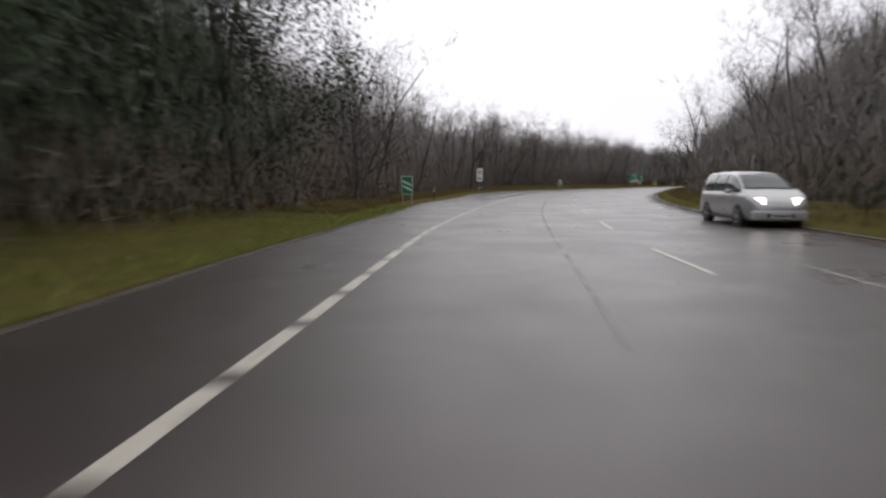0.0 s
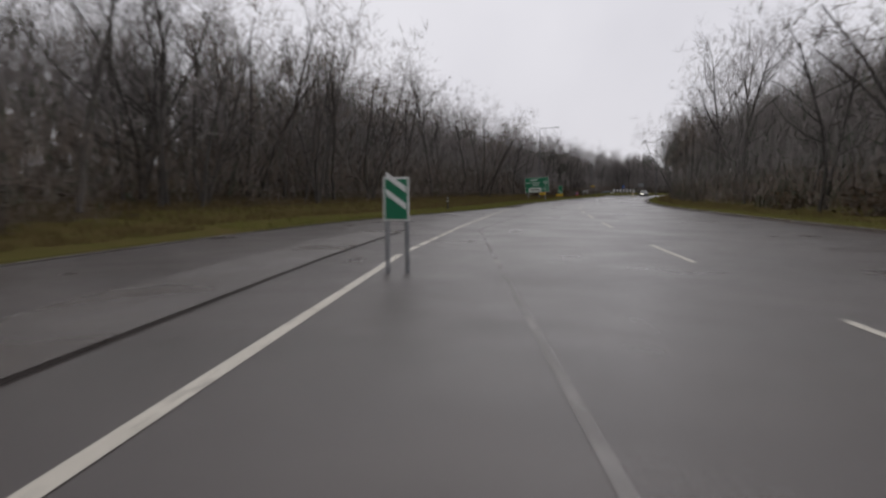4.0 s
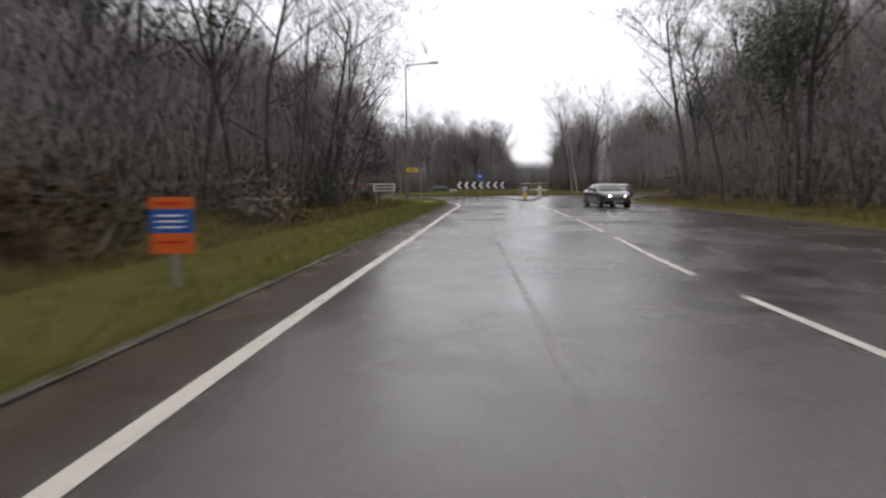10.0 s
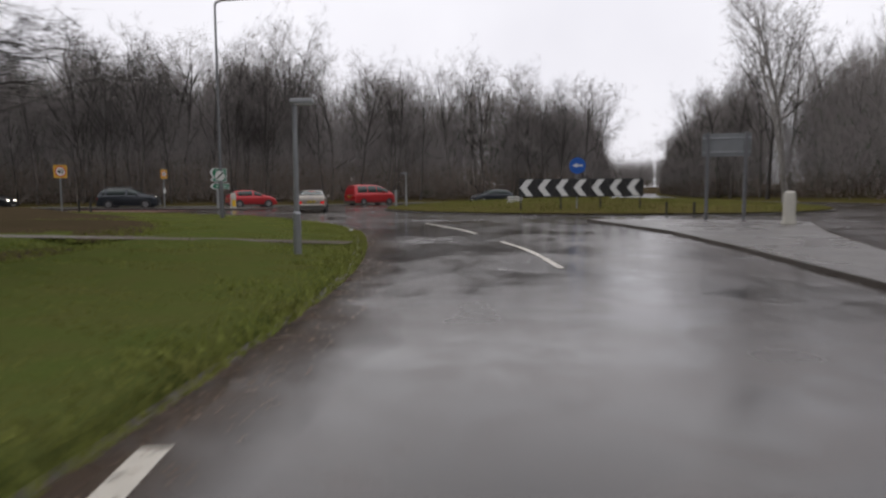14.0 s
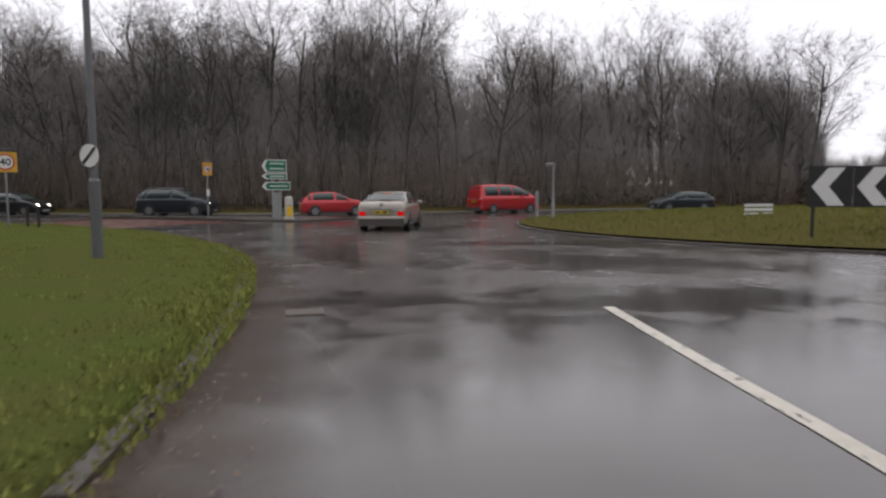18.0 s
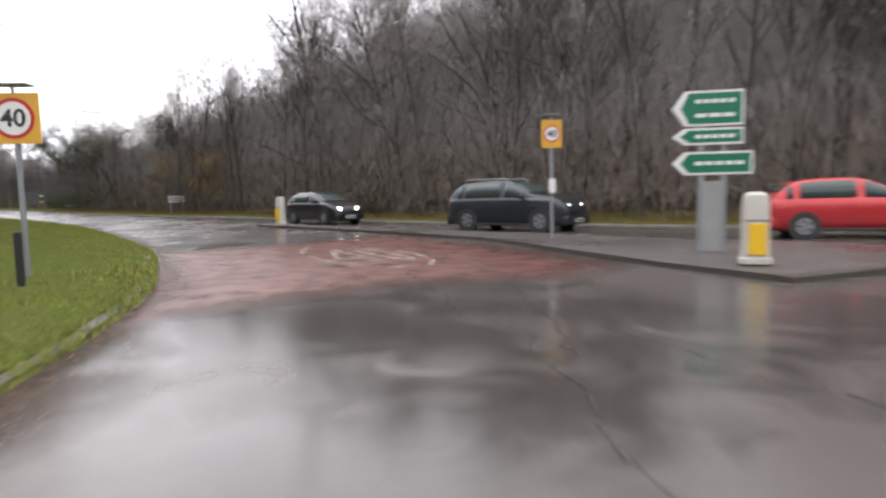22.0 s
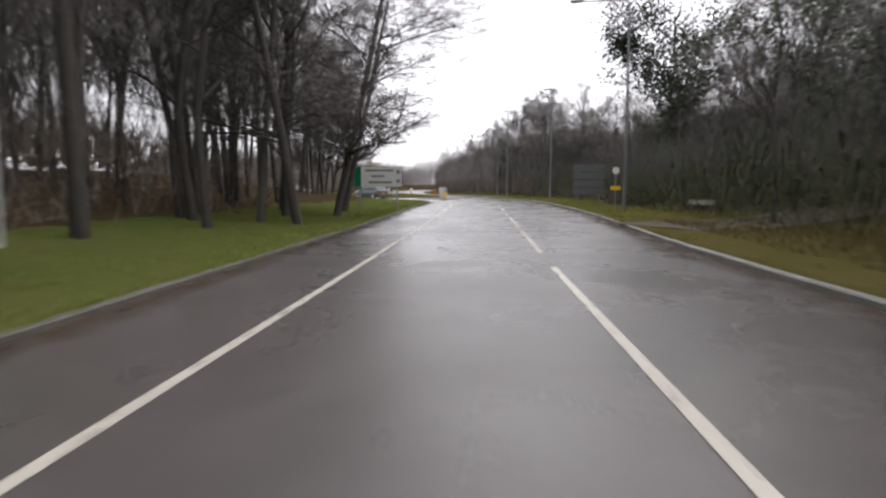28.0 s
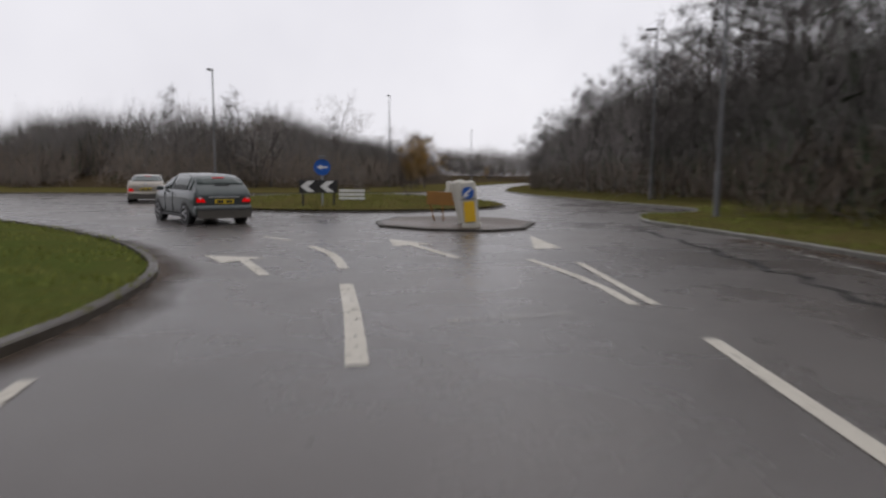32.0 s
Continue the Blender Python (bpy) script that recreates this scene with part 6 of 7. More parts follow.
def chevron_board(x0, y0, x1, y1, n, z0, z1, label, sign_at=0.5, base=None, disc_r=0.46):
    """Black boards with white chevrons that point to the left, and a blue arrow disc above."""
    L = math.hypot(x1 - x0, y1 - y0)
    ob = thing("chevron_board", pose(x0, y0, land(x0, y0) + 0.1 if base is None else base, 0, 0, math.degrees(math.atan2(y1 - y0, x1 - x0))), label, "road sign", "chevron boards")
    for k in range(max(2, n // 2 + 1)):
        post(ob, 0.15 + (L - 0.3) * k / max(1, n // 2), z1 - 0.05, 0.04, black)
    w = L / n
    for k in range(n):
        p = panel(ob, "chevron_panel", k * w + 0.006, (k + 1) * w - 0.006, z0, z1, black, bevel=0.006)
        zc, h = (z0 + z1) / 2, (z1 - z0) / 2 - 0.04
        a, t = k * w + w * 0.08, w * 0.38
        poly_plate(p, "chevron", [(a, zc), (a + w * 0.36, zc + h), (a + w * 0.36 + t, zc + h), (a + t, zc), (a + w * 0.36 + t, zc - h), (a + w * 0.36, zc - h)], white, -0.036)
    xs = L * sign_at
    post(ob, xs, z1 + disc_r * 2.72, 0.04)
    bm = bmesh.new()
    disc(bm, (xs, z1 + disc_r * 1.56), disc_r, -0.03, -0.01, 32)
    d = part("arrow_disc", bm, blue, ob, "blue disc with a white arrow")
    arrow(d, xs + disc_r * 0.65, z1 + disc_r * 1.56, disc_r * 1.3, -1, disc_r * 0.2, -0.036)
    part("sign_light", boxm(xs - 0.14, xs + 0.14, -0.2, 0.05, z1 + disc_r * 2.72, z1 + disc_r * 2.72 + 0.08, bevel=0.02), grey_post, ob)
    return ob


chevron_board(-37.6, 286.9, -30.7, 288.1, 7, 0.75, 1.75, "long black board of white chevrons on the roundabout grass", 0.47)
chevron_board(-204.45, 264.85, -205.2, 266.15, 2, 0.55, 1.06, "small black board with two white chevrons under a blue arrow disc", 0.6, base=0.16, disc_r=0.32)


def striped_marker(x, y, heading, z):
    ob = thing("striped_marker", pose(x, y, z, 0, 0, heading), "low white slatted marker board standing in the grass", "marker board", "marker boards")
    for k in range(3):
        panel(ob, "slat", -0.55, 0.55, 0.1 + k * 0.16, 0.2 + k * 0.16, white, -0.03, 0.025)
    for x0 in (-0.4, 0.4):
        post(ob, x0, 0.55, 0.025)


striped_marker(-38.1, 295.0, 28, 0.4)
striped_marker(-207.2, 265.7, 112, 0.3)


def flat_plate():
    # yellow mark low on the verge, modelled as a flat plate
    ob = thing("flat_plate", pose(-39.4, 246.3, 0.2, 4, 3, 12), "flat yellow plate with a black bar on the wet grass", "sign plate")
    part("plate", boxm(-0.45, 0.45, -0.13, 0.13, -0.01, 0.008, bevel=0.004), yellow, ob)
    part("text_bar", boxm(-0.25, 0.2, -0.04, 0.04, 0.008, 0.012), black, ob)


flat_plate()


def low_rail():
    ob = thing("low_rail_sign", at(-158.9, 292.5, 97), "low pale plank on two short posts in the grass", "sign")
    for x in (-0.4, 0.4):
        post(ob, x, 0.5, 0.04, grey_post)
    panel(ob, "plank", -0.6, 0.6, 0.3, 0.52, white, bevel=0.01)


low_rail()


def frame_sign():
    ob = thing("rear_sign", pose(-29.1, 277.6, 0.12, 0, 0, -8), "grey back of a direction sign on two tall posts", "road sign")
    for x in (-0.7, 0.7):
        post(ob, x, 3.45, 0.07, grey_post)
    panel(ob, "sign_board", -0.9, 0.9, 2.5, 3.4, sign_back, 0.12, 0.03, 0.01)
    for z in (2.65, 3.2):
        panel(ob, "rail", -0.9, 0.9, z, z + 0.05, galv, 0.09, 0.03)


frame_sign()


def marker_post(x, y, heading=0, h=0.85, label="black plastic verge marker post with white bands", bands=True):
    ob = thing("marker_post", at(x, y, heading), label, "marker post", "marker posts")
    part("stake", boxm(-0.05, 0.05, -0.03, 0.03, -0.15, h, bevel=0.012), black, ob)
    for z in (h - 0.14, h - 0.34) if bands else ():
        part("reflector", boxm(-0.055, 0.055, -0.034, 0.034, z, z + 0.07), white, ob)


marker_post(-24.9, 41.4, 20)
marker_post(-37.4, 72.6, 15, 0.6, 'short white-topped marker post by the lay-by')
marker_post(-39.4, 77.5, 15, 0.6, 'short white-topped marker post by the lay-by')
marker_post(-41.1, 119.5, 8)
for x, y in ((-30.0, 284.9), (-28.6, 285.1)):
    marker_post(x, y, 5, 0.6, "short black kerbside post on the roundabout grass", False)
for x, y in ((-63.9, 285.9), (-62.9, 285.6)):
    marker_post(x, y, 60, 0.75, "short black verge post without bands", False)
for x, y in ((-47.4, 299.6), (-47.7, 300.6)):
    ob = thing("guard_post", at(x, y, 0, 0.12), "slim grey guard post beside the kerb", "post", "guard posts")
    part("shaft", tubem([(0, 0, -0.2), (0, 0, 1.25), (0, 0, 1.3)], [0.05, 0.05, 0.02], 10), galv, ob)


def roundabout_map_sign():
    ob = thing("map_sign", at(-134.3, 279.5, 98, 0.16), "large green map sign of the roundabout ahead with a white panel", "road sign")
    for x in (-1.0, 1.0):
        post(ob, x, 3.2, 0.06)
    p = bordered(ob, -1.35, 1.35, 0.5, 3.08, green, w=0.04)
    panel(p, "white_panel", -1.3, 0.4, 0.55, 1.55, white, -0.042, 0.008)
    for z, x0, x1 in ((1.28, -1.0, -0.35), (1.04, -0.85, -0.1), (0.78, -1.1, 0.1)):
        bars(p, x0, x1, z, 0.1, black, -0.048)
    bars(p, 0.4, 1.15, 2.74, 0.11, white)
    bars(p, 0.5, 1.05, 2.52, 0.1, white)
    bm = bmesh.new()
    tube(bm, [(0.75 + 0.28 * math.cos(a), -0.043, 1.8 + 0.28 * math.sin(a)) for a in np.linspace(-1.2, 4.4, 18)], 0.05, 6)
    part("ring_symbol", bm, white, p)
    panel(p, "road_symbol", 0.68, 0.82, 0.58, 1.54, white, -0.044, 0.006)
    panel(p, "road_symbol", -0.85, 0.45, 1.74, 1.84, white, -0.044, 0.006)
    panel(p, "road_symbol", 1.03, 1.27, 1.76, 1.84, red, -0.044, 0.006)
    panel(p, "road_symbol", 0.7, 0.8, 2.08, 2.36, white, -0.044, 0.006)


roundabout_map_sign()


def triangle_sign():
    ob = thing("warning_triangle", at(-124.5, 280.6, 98), "red-bordered white warning triangle on a thin post", "road sign")
    post(ob, 0, 2.6)
    p = poly_plate(ob, "red_triangle", [(-0.42, 2.05), (0.42, 2.05), (0, 2.78)], red, -0.03, 0.02)
    poly_plate(p, "white_triangle", [(-0.28, 2.13), (0.28, 2.13), (0, 2.62)], white, -0.034)
    panel(p, "symbol", -0.07, 0.07, 2.17, 2.36, black, -0.038, 0.006)


triangle_sign()


def white_direction_sign():
    ob = thing("white_direction_sign", at(-164.2, 276.3, 97, 0.15), "wide white direction sign with a green end panel on two posts", "road sign")
    for x in (-1.05, 1.05):
        post(ob, x, 2.2, 0.05)
    p = bordered(ob, -1.4, 1.35, 1.15, 2.3, white, black, w=0.03)
    panel(p, "green_end", -1.36, -0.98, 1.19, 2.26, green, -0.04, 0.01)
    for z, x0, x1 in ((2.08, -0.75, 0.85), (1.76, -0.4, 0.35), (1.42, -0.55, 0.75)):
        bars(p, x0, x1, z, 0.11, sign_back, n=2)
    for z in (2.0, 1.5):
        panel(p, "symbol", 1.02, 1.22, z - 0.1, z + 0.1, sign_back, -0.04, 0.006)


white_direction_sign()


def board_stack():
    ob = thing("sign_stack_back", at(-176.3, 288.3, 97), "grey backs of four stacked direction boards by the hedge", "road sign")
    for x in (-0.8, 0.8):
        post(ob, x, 2.75, 0.06, grey_post)
    # boards in a darker grey than sign_back
    for k in range(4):
        panel(ob, "board", -1.15, 1.15, 0.65 + k * 0.54, 1.13 + k * 0.54, mat("grey_board", (0.12, 0.125, 0.125), (0.08, 0.085, 0.085), 3, 0.6), -0.06, 0.03, 0.008)


board_stack()


def bus_stop():
    ob = thing("stop_flag", at(-164.0, 289.2, 97), "round white sign over a yellow plate on a slim post", "road sign")
    post(ob, 0, 2.25, 0.035)
    bm = bmesh.new()
    disc(bm, (0, 2.05), 0.18, -0.03, -0.01)
    part("disc", bm, white, ob)
    panel(ob, "yellow_plate", -0.26, 0.26, 1.05, 1.25, yellow)


bus_stop()


def fallen_board():
    ob = thing("works_barrier", pose(-200.4, 272.4, 0.066, 0, 0, 108), "weathered orange works board on leaning legs, on the small island", "barrier")
    p = part("board", boxm(-0.52, 0.52, -0.02, 0.02, 0.47, 0.86, bevel=0.01), mat("rusty_board", (0.34, 0.16, 0.03), (0.2, 0.1, 0.03), 3, 0.6), ob)
    p.matrix_local = Matrix.Rotation(radians(3), 4, "Y")
    for x, dx in ((-0.48, 0.22), (0.42, 0.3), (-0.05, 0.05)):
        part("leg", tubem([(x + dx, 0.1, 0), (x, 0, 0.84)], 0.022, 6), mat("rusty_board", (0.3, 0.2, 0.1)), ob)


fallen_board()


def drain(x, y, heading, parent=None):
    ob = thing("drain_grate", pose(x, y, 0.006, 0, 0, heading), "square iron gully grate set in the wet road edge", "drain", "gully grates")
    part("grate_frame", boxm(-0.21, 0.21, -0.18, 0.18, -0.03, 0.004), mat("cast_iron", (0.05, 0.047, 0.045), (0.09, 0.06, 0.045), 8, 0.5, metal=0.5), ob)
    for k in range(6):
        part("bar", boxm(-0.19 + k * 0.066, -0.145 + k * 0.066, -0.155, 0.155, 0.0, 0.009), MATS["cast_iron"], ob)


drain(-44.05, 274.75, 35)
drain(-41.2, 263.0, 5)
drain(-39.25, 216.0, 0)


def litter(x, y, label):
    ob = thing("litter", pose(x, y, land(x, y) + 0.03, 0, 0, RNG.uniform(0, 180)), label, "litter", "litter")
    bm = bmesh.new()
    bmesh.ops.create_icosphere(bm, subdivisions=2, radius=0.055)
    for v in bm.verts:
        v.co = Vector((v.co.x * 1.5, v.co.y, v.co.z * 0.4)) * (1 + 0.35 * noise.noise(v.co * 9))
    part("scrap", bm, white, ob)


litter(-42.1, 269.5, "crumpled white plastic scrap in the grass")
litter(-41.3, 131.0, "white scrap of rubbish lying on the verge")
litter(-41.5, 137.5, "crumpled pale paper on the verge")
litter(-189.2, 268.5, "white scrap of paper on the grass")


# ---- cars, standing where the traffic queues and passes ----
def body_paint(name, c):
    return mat(name, c, tuple(v * 0.8 for v in c), 1.2, 0.3, metal=0.35, coat=0.7, rough2=0.42)


# road dirt on the lower bumper, its shade put into the same colour
grime_shade = mat("grime_shade", (0.085, 0.075, 0.063), (0.045, 0.04, 0.034), 5, 0.6, None, 0.2)


# the roof line of each kind of car, as shares of length and height, and where its rear window and windscreen begin and end
ROOFLINES = {
    "saloon": ([(0, 0.60), (0.008, 0.685), (0.03, 0.725), (0.08, 0.738), (0.15, 0.745), (0.22, 0.845), (0.30, 0.955), (0.38, 0.99), (0.46, 1.0), (0.56, 0.97), (0.66, 0.835), (0.745, 0.70), (0.83, 0.66), (0.92, 0.59), (0.97, 0.52), (1, 0.40)], (0.15, 0.30, 0.57, 0.745)),
    "hatch": ([(0, 0.58), (0.01, 0.66), (0.03, 0.72), (0.08, 0.84), (0.13, 0.93), (0.22, 0.98), (0.40, 1.0), (0.52, 0.975), (0.63, 0.85), (0.74, 0.70), (0.84, 0.65), (0.93, 0.56), (0.975, 0.49), (1, 0.38)], (0.035, 0.125, 0.54, 0.74)),
    "suv": ([(0, 0.56), (0.01, 0.66), (0.03, 0.74), (0.07, 0.87), (0.11, 0.94), (0.22, 0.985), (0.40, 1.0), (0.53, 0.98), (0.63, 0.86), (0.73, 0.72), (0.84, 0.68), (0.93, 0.61), (0.975, 0.53), (1, 0.40)], (0.035, 0.105, 0.545, 0.735)),
    "van": ([(0, 0.58), (0.006, 0.70), (0.02, 0.82), (0.05, 0.94), (0.09, 0.98), (0.3, 1.0), (0.55, 0.985), (0.66, 0.92), (0.76, 0.78), (0.86, 0.64), (0.94, 0.54), (0.98, 0.46), (1, 0.36)], (0.018, 0.055, 0.62, 0.86)),
}


def car(name, m, colour, label, L=4.5, W=1.78, H=1.44, kind="saloon", tail=lamp_dim, head=lamp_clear, plates=True, rails=False):
    """A car that drives along +y, its middle over the origin."""
    ob = thing(name, m, label, "car", "traffic")
    w, y0, y1 = W / 2, -L / 2, L / 2
    hood, belt = 0.66 * H, {"saloon": 0.655, "hatch": 0.635, "suv": 0.62, "van": 0.58}[kind] * H
    boot = {"saloon": 0.70 * H, "hatch": 0.66 * H, "suv": 0.66 * H, "van": 0.62 * H}[kind]
    line, marks = ROOFLINES[kind]
    rear_low, rear_top, front_top, front_low = marks
    n = 56
    u = np.unique(np.round(np.concatenate([np.linspace(0, 1, n), [0.008, 0.03, 0.985, 0.995], marks]), 4))
    roof_at = curve_through([(a, b) for a, b in line], 0.01)
    zr = np.interp(u, roof_at[:, 0], roof_at[:, 1]) * H
    k = np.interp(u, [0, 0.008, 0.03, 0.10, 0.80, 0.90, 0.95, 0.985, 1.0], [0.86, 0.92, 0.965, 1.0, 1.0, 0.965, 0.91, 0.80, 0.66])
    zb = np.interp(u, [0, 0.02, 0.06, 0.93, 0.98, 1.0], [0.36, 0.25, 0.19, 0.18, 0.21, 0.30])
    by = np.minimum(belt + 0.02 * np.sin(u * 3.1), zr - 0.03)
    h = np.clip((zr - by) / (H - by), 0, 1)
    edge = 0.935 - 0.235 * h
    side = [(0.78, zb), (0.93, zb + 0.05), (0.985, zb + 0.30 * (by - zb)), (1.0, zb + 0.52 * (by - zb)), (1.0, zb + 0.68 * (by - zb)), (0.985, zb + 0.88 * (by - zb)), (0.955, by), (0.935 - 0.015 * h, by + 0.06 * (zr - by)), (0.935 - 0.11 * h, by + 0.48 * (zr - by)), (edge + 0.02 * h, by + 0.84 * (zr - by)), (edge - 0.045, by + 0.945 * (zr - by)), (edge * 0.62, zr - 0.012), (edge * 0.0, zr)]
    grid = np.stack([np.stack([w * k * a + 0 * u, y0 + u * L, z + 0 * u], 1) for a, z in side], 1)
    nrm = np.cross(np.gradient(grid, axis=0), np.gradient(grid, axis=1))
    nrm /= np.linalg.norm(nrm, axis=2)[..., None] + 1e-9
    rows = len(side)

    def mirror(g):
        return g * np.array([-1, 1, 1])

    def column(i, cols, proud):
        """Points over a cross-section, from the right roof edge over the middle to the left."""
        pts = [grid[i, c] + nrm[i, c] * proud for c in cols]
        return pts + [mirror(p) for p in reversed(pts[:-1])]

    def sheet(name, pts, material, parent, thick=0.008):
        """A smooth panel through a grid of points."""
        bmp = bmesh.new()
        vs = [[bmp.verts.new(p) for p in row] for row in pts]
        for a, b in zip(vs, vs[1:]):
            for c in range(len(a) - 1):
                bmp.faces.new((a[c], a[c + 1], b[c + 1], b[c]))
        bmesh.ops.recalc_face_normals(bmp, faces=bmp.faces)
        if thick:
            bmesh.ops.solidify(bmp, geom=bmp.faces[:], thickness=-thick)
        return part(name, bmp, material, parent, smooth=True)

    in_cabin = (u >= rear_low - 1e-6) & (u <= front_low + 1e-6)
    ic = np.nonzero(in_cabin)[0]
    i0, i1 = int(ic[0]), int(ic[-1])
    bm = bmesh.new()
    ring_of = [[bm.verts.new(p) for p in grid[i]] + [bm.verts.new(mirror(p)) for p in grid[i][-2::-1]] for i in range(len(u))]
    m = len(ring_of[0])
    for i in range(len(u) - 1):
        for c in range(m - 1):
            if not (i0 <= i < i1 and 7 <= c < m - 8):
                bm.faces.new((ring_of[i][c], ring_of[i][c + 1], ring_of[i + 1][c + 1], ring_of[i + 1][c]))
        bm.faces.new((ring_of[i][m - 1], ring_of[i][0], ring_of[i + 1][0], ring_of[i + 1][m - 1]))
    bm.faces.new(ring_of[0][::-1])
    bm.faces.new(ring_of[-1])
    bmesh.ops.recalc_face_normals(bm, faces=bm.faces)
    body = part("body", bm, colour, ob, smooth=True)
    cabin = sheet("cabin", [column(i, range(7, rows), 0) for i in range(i0, i1 + 1)], colour, ob, 0)

    def span(a, b):
        return [i for i in range(len(u)) if a <= u[i] <= b]

    for nm, a, b in (("rear_window", rear_low + 0.012, rear_top - 0.008), ("windscreen", front_top + 0.01, front_low - 0.012)):
        sheet(nm, [column(i, (10, 11, 12), 0.007) for i in span(a, b)], glass_car, cabin)
    lo_u, hi_u = rear_low + (0.07 if kind == "saloon" else 0.045), front_low - 0.05
    cuts = [lo_u, lo_u + 0.06, 0.49, hi_u] if kind != "van" else [lo_u, 0.30, 0.52, hi_u]
    for a, b in zip(cuts, cuts[1:]):
        at_u = span(a + 0.007, b - 0.007)
        if len(at_u) > 1:
            for flip in (False, True):
                pts = [[grid[i, c] + nrm[i, c] * 0.007 for c in (7, 8, 9)] for i in at_u]
                sheet("side_window", [[mirror(p) for p in r] for r in pts] if flip else pts, glass_car, cabin)
    yr0, yr1, yf1, yf0 = (y0 + v * L for v in marks)
    wt, zt = w * 0.70, H
    z_brake, z_wiper = (float(np.interp(v, u, zr)) for v in (rear_top - 0.02, rear_low + 0.01))
    # bumpers, lamps, plates
    part("rear_bumper", boxm(-w * 0.955, w * 0.955, y0 - 0.06, y0 + 0.3, 0.26, 0.56, bevel=0.09), colour, ob)
    part("rear_rubbing_strip", boxm(-w * 0.92, w * 0.92, y0 - 0.075, y0 - 0.05, 0.41, 0.445, bevel=0.01), plastic, ob)
    part("grimy_bumper_face", boxm(-w * 0.9, w * 0.9, y0 - 0.066, y0 - 0.05, 0.19, 0.405, bevel=0.006), grime_shade, ob, "bumper face dulled by road dirt, with shade painted in")
    part("rear_skirt", boxm(-w * 0.8, w * 0.8, y0 - 0.02, y0 + 0.2, 0.19, 0.27, bevel=0.03), plastic, ob)
    part("front_bumper", boxm(-w * 0.86, w * 0.86, y1 - 0.2, y1 + 0.05, 0.22, 0.5, bevel=0.07), colour, ob)
    part("grille", boxm(-w * 0.42, w * 0.42, y1 + 0.0, y1 + 0.058, 0.3, 0.42, bevel=0.01), plastic, ob)
    for s in (-1, 1):
        bm = bmesh.new()
        x0, x1 = sorted((s * w * 0.60, s * w * 0.90))
        lo, hi = (boot * 0.56, boot * 0.97) if kind == "saloon" else (boot * 0.66, boot * 0.97)
        box(bm, x0, x1, y0 - 0.035, y0 + 0.2, lo, hi, bevel=0.025)
        for v in bm.verts:
            if abs(v.co.x) < w * 0.75:
                v.co.x += s * w * 0.19 * (v.co.z - lo) / (hi - lo)
            else:
                v.co.x -= s * w * 0.05 * (v.co.z - lo) / (hi - lo)
            v.co.y += 0.09 * (v.co.z - lo) / (hi - lo)
        lampo = part("tail_lamp", bm, tail, ob)
        bm = bmesh.new()
        disc(bm, (s * w * 0.79, lo + (hi - lo) * 0.4), 0.032, y0 - 0.045, y0 + 0.05, 14)
        part("reversing_lens", bm, lamp_clear, lampo)
        x0, x1 = sorted((s * w * 0.46, s * w * 0.84))
        bm = boxm(x0, x1, y1 - 0.30, y1 - 0.02, hood * 0.60, hood * 0.78, bevel=0.035)
        for v in bm.verts:
            v.co.y -= 0.16 * (abs(v.co.x) - w * 0.46) / (w * 0.38) + 0.05 * (v.co.z > hood * 0.7)
        part("head_lamp", bm, head, ob)
        x0, x1 = sorted((s * (w - 0.02), s * (w + 0.17)))
        part("door_mirror", boxm(x0, x1, y0 + 0.66 * L, y0 + 0.66 * L + 0.13, belt * 1.0, belt * 1.0 + 0.13, bevel=0.04), colour, ob)
        for yy in ((0.38, 0.56) if kind != "van" else (0.5,)):
            x0, x1 = sorted((s * (w * 0.985), s * (w * 1.01)))
            part("door_handle", boxm(x0, x1, y0 + yy * L, y0 + yy * L + 0.16, belt * 0.86, belt * 0.89, bevel=0.008), colour, body)
            part("door_gap", boxm(x0, x1 - s * 0.012 if s > 0 else x1, y0 + (yy + 0.07) * L, y0 + (yy + 0.07) * L + 0.012, 0.34, belt * 0.95), plastic, body)
        part("sill", boxm(*sorted((s * w * 0.9, s * w * 1.005)), y0 + 0.27 * L, y1 - 0.27 * L, 0.2, 0.27, bevel=0.02), plastic, ob)
    if plates:
        p = part("number_plate", boxm(-0.26, 0.26, y0 - 0.05, y0 - 0.03, boot * 0.62, boot * 0.62 + 0.115, bevel=0.004), mat("rear_plate", (0.72, 0.52, 0.02), (0.6, 0.43, 0.02), 6, 0.4), ob, "yellow plate with dark bars")
        part("text_bar", boxm(-0.22, -0.03, y0 - 0.054, y0 - 0.049, boot * 0.62 + 0.025, boot * 0.62 + 0.09), black, p)
        part("text_bar", boxm(0.03, 0.22, y0 - 0.054, y0 - 0.049, boot * 0.62 + 0.025, boot * 0.62 + 0.09), black, p)
        q = part("front_plate", boxm(-0.26, 0.26, y1 + 0.05, y1 + 0.066, 0.3, 0.41, bevel=0.004), white, ob, "white plate with dark bars")
        part("text_bar", boxm(-0.22, 0.22, y1 + 0.064, y1 + 0.07, 0.325, 0.385), black, q)
        part("boot_strip", boxm(-0.42, 0.42, y0 - 0.045, y0 + 0.02, boot * 0.79, boot * 0.82, bevel=0.012), alloy, ob)
    if kind == "saloon":
        bm = bmesh.new()
        disc(bm, (0, boot * 0.935), 0.06, y0 + 0.0, y0 + 0.05, 16)
        part("round_badge", bm, alloy, ob)
    part("brake_light_high", boxm(-0.16, 0.16, yr1 - 0.02 * L - 0.02, yr1 - 0.02 * L + 0.02, z_brake, z_brake + 0.025, bevel=0.006), tail, cabin)
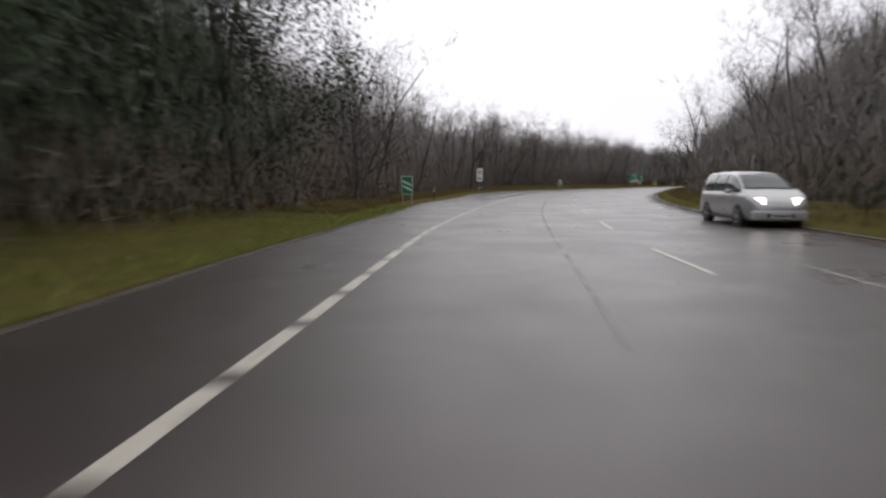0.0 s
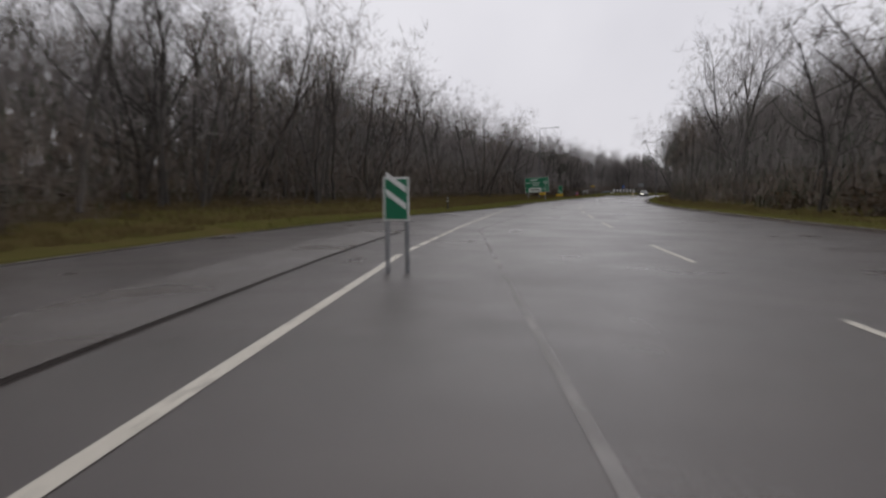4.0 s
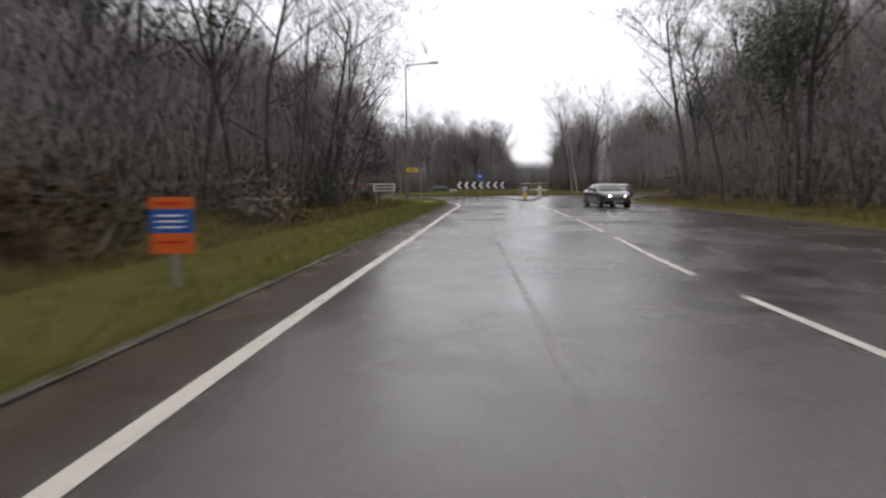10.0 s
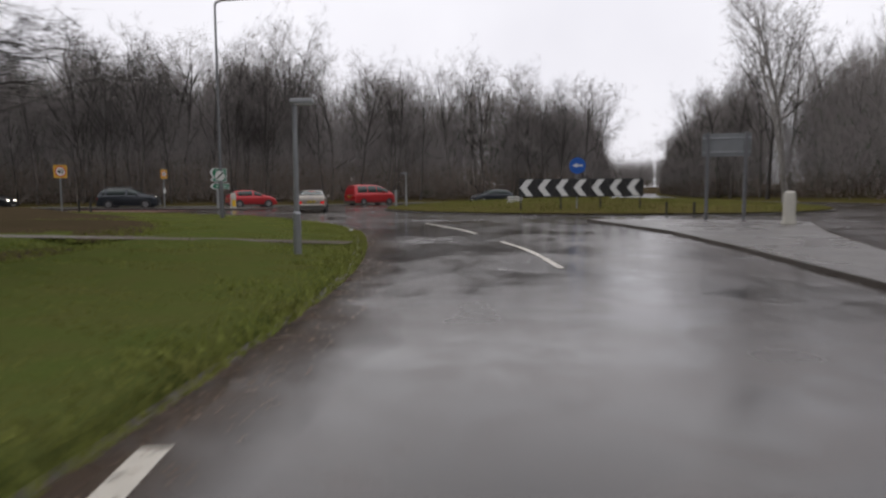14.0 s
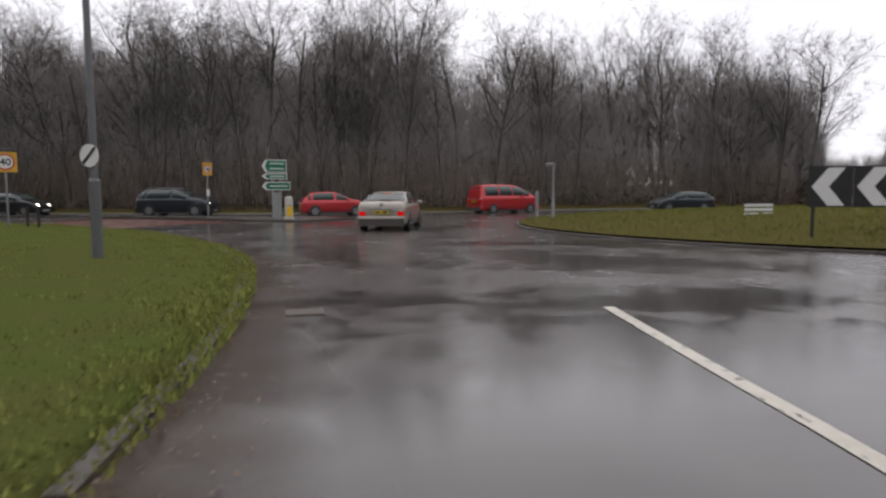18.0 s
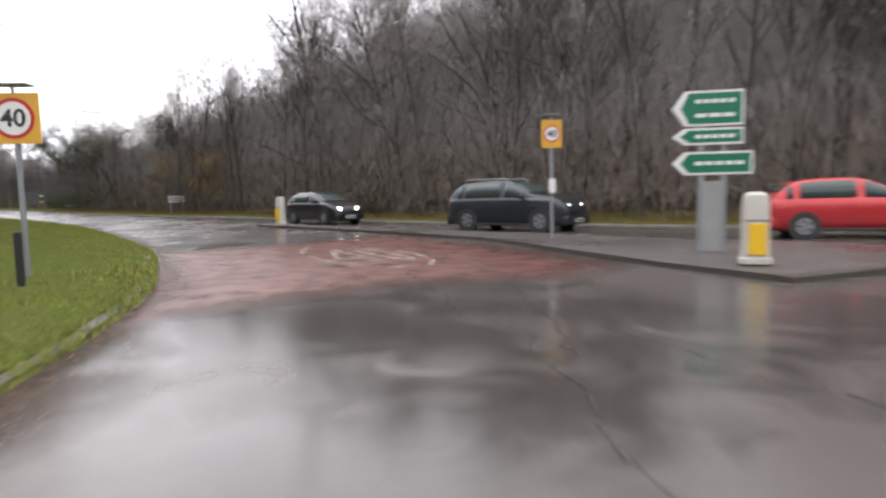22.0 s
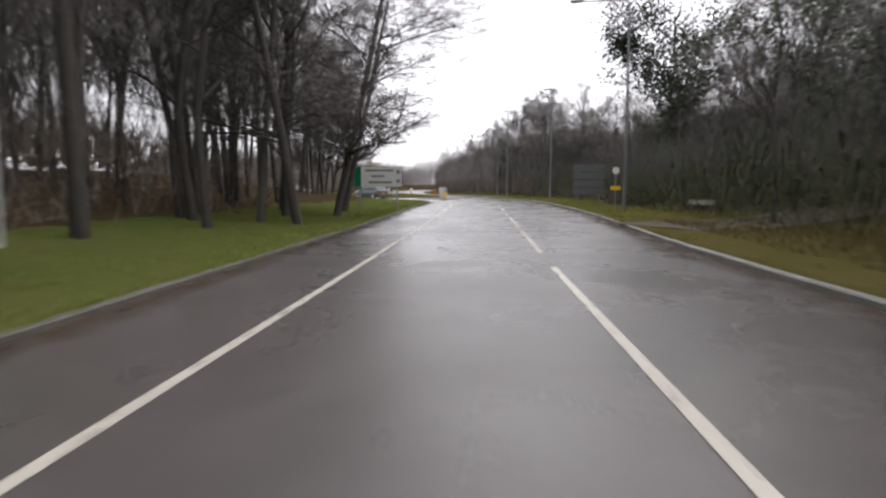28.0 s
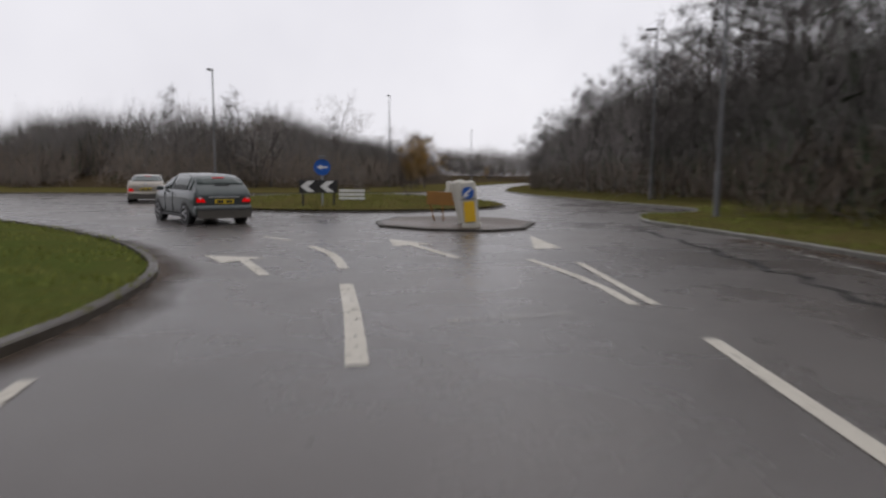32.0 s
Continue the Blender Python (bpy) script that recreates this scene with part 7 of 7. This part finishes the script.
    part("rear_wiper", boxm(-0.2, 0.22, yr0 + 0.005 * L, yr0 + 0.005 * L + 0.02, z_wiper - 0.01, z_wiper + 0.02), plastic, cabin)
    if rails:
        for s in (-1, 1):
            part("roof_rail", tubem([(s * wt * 0.93, yr1 + 0.1, zt - 0.04), (s * wt * 0.93, yr1 + 0.25, zt + 0.03), (s * wt * 0.93, yf1 - 0.25, zt + 0.03), (s * wt * 0.93, yf1 - 0.1, zt - 0.04)], 0.02, 6), alloy, ob)
    # wheels
    R = 0.31 if kind != "suv" else 0.35
    for yy in (y0 + 0.19 * L, y1 - 0.19 * L):
        for s in (-1, 1):
            bm = bmesh.new()
            x0, x1 = s * (w - 0.22), s * (w + 0.004)
            tube(bm, [(x0, yy, R), (x0 + s * 0.03, yy, R), (x1 - s * 0.03, yy, R), (x1, yy, R)], [R * 0.9, R, R, R * 0.92], 26)
            wh = part("wheel", bm, rubber, ob, "black rubber tyre")
            bm = bmesh.new()
            tube(bm, [(x1 - s * 0.01, yy, R), (x1 + s * 0.008, yy, R)], R * 0.66, 22)
            part("rim", bm, alloy, wh)
            bm = bmesh.new()
            for k in range(5):
                a = 2 * math.pi * k / 5
                tube(bm, [(x1 + s * 0.012, yy + math.cos(a + 0.6) * R * 0.28, R + math.sin(a + 0.6) * R * 0.28), (x1 + s * 0.012, yy + math.cos(a + 0.6) * R * 0.55, R + math.sin(a + 0.6) * R * 0.55)], R * 0.09, 6)
            tagged(part("rim_gap", bm, plastic, wh), kind="stuff")
            bm = bmesh.new()
            tube(bm, [(s * (w * 0.9), yy, R), (s * (w * 1.001), yy, R)], R * 1.15, 26)
            part("wheel_arch", bm, plastic, ob)
    return ob


silver_p = body_paint("silver_paint", (0.36, 0.325, 0.275))
grey_p = body_paint("grey_green_paint", (0.05, 0.063, 0.063))
black_p = body_paint("black_car_paint", (0.014, 0.015, 0.018))
navy_p = body_paint("dark_blue_paint", (0.018, 0.024, 0.032))
red_p = body_paint("red_paint", (0.48, 0.02, 0.025))
car("saloon_car", pose(-51.2, 291.5, 0, 0, 0, 17), silver_p, "silver saloon car with lit red tail lamps, entering the roundabout", 4.73, 1.81, 1.43, "saloon", lamp_red)
car("hatchback_car", pose(-198.0, 265.6, 0, 0, 0, 150), grey_p, "grey-green hatchback with a lit brake lamp on the roundabout", 3.85, 1.66, 1.43, "hatch", lamp_red)
car("convertible_car", pose(-209.2, 252.6, 0, 0, 0, 131), silver_p, "silver car with red tail lamps leaving the roundabout", 4.36, 1.75, 1.41, "saloon", lamp_red)
car("people_carrier", pose(-2.8, 24.2, 0, 0, 0, 206), body_paint("pale_silver_paint", (0.42, 0.42, 0.42)), "silver people carrier with lit headlamps in the oncoming lane", 4.5, 1.78, 1.66, "van", head=lamp_white)
car("saloon_car", pose(-28.2, 237.6, 0, 0, 0, 184), black_p, "black saloon car with lit headlamps in the oncoming lane", 4.6, 1.78, 1.42, "saloon", head=lamp_white)
car("estate_car", pose(-18.6, 273.2, 0, 0, 0, 150), silver_p, "pale silver car with lit headlamps leaving the roundabout", 4.4, 1.75, 1.45, "hatch", head=lamp_white)
car("hatchback_car", pose(-60.9, 303.2, 0, 0, 0, -50), red_p, "bright red hatchback waiting beside the splitter island", 3.95, 1.7, 1.48, "hatch", head=lamp_white)
car("van", pose(-52.6, 311.6, 0, 0, 0, -38), red_p, "dark red van with side windows near the wood", 4.9, 1.9, 1.95, "van", head=lamp_white)
car("sport_utility_car", pose(-70.2, 300.2, 0, 0, 0, -72), navy_p, "dark blue sport utility car with silver roof rails", 4.6, 1.83, 1.7, "suv", head=lamp_white, rails=True)
car("hatchback_car", pose(-81.6, 298.0, 0, 0, 0, -80), black_p, "black hatchback with lit headlamps beside the bollard", 4.2, 1.75, 1.5, "hatch", head=lamp_white)
car("hatchback_car", pose(-41.5, 319.0, 0, 0, 0, 120), navy_p, "dark car on the far side of the roundabout", 4.3, 1.76, 1.46, "hatch")
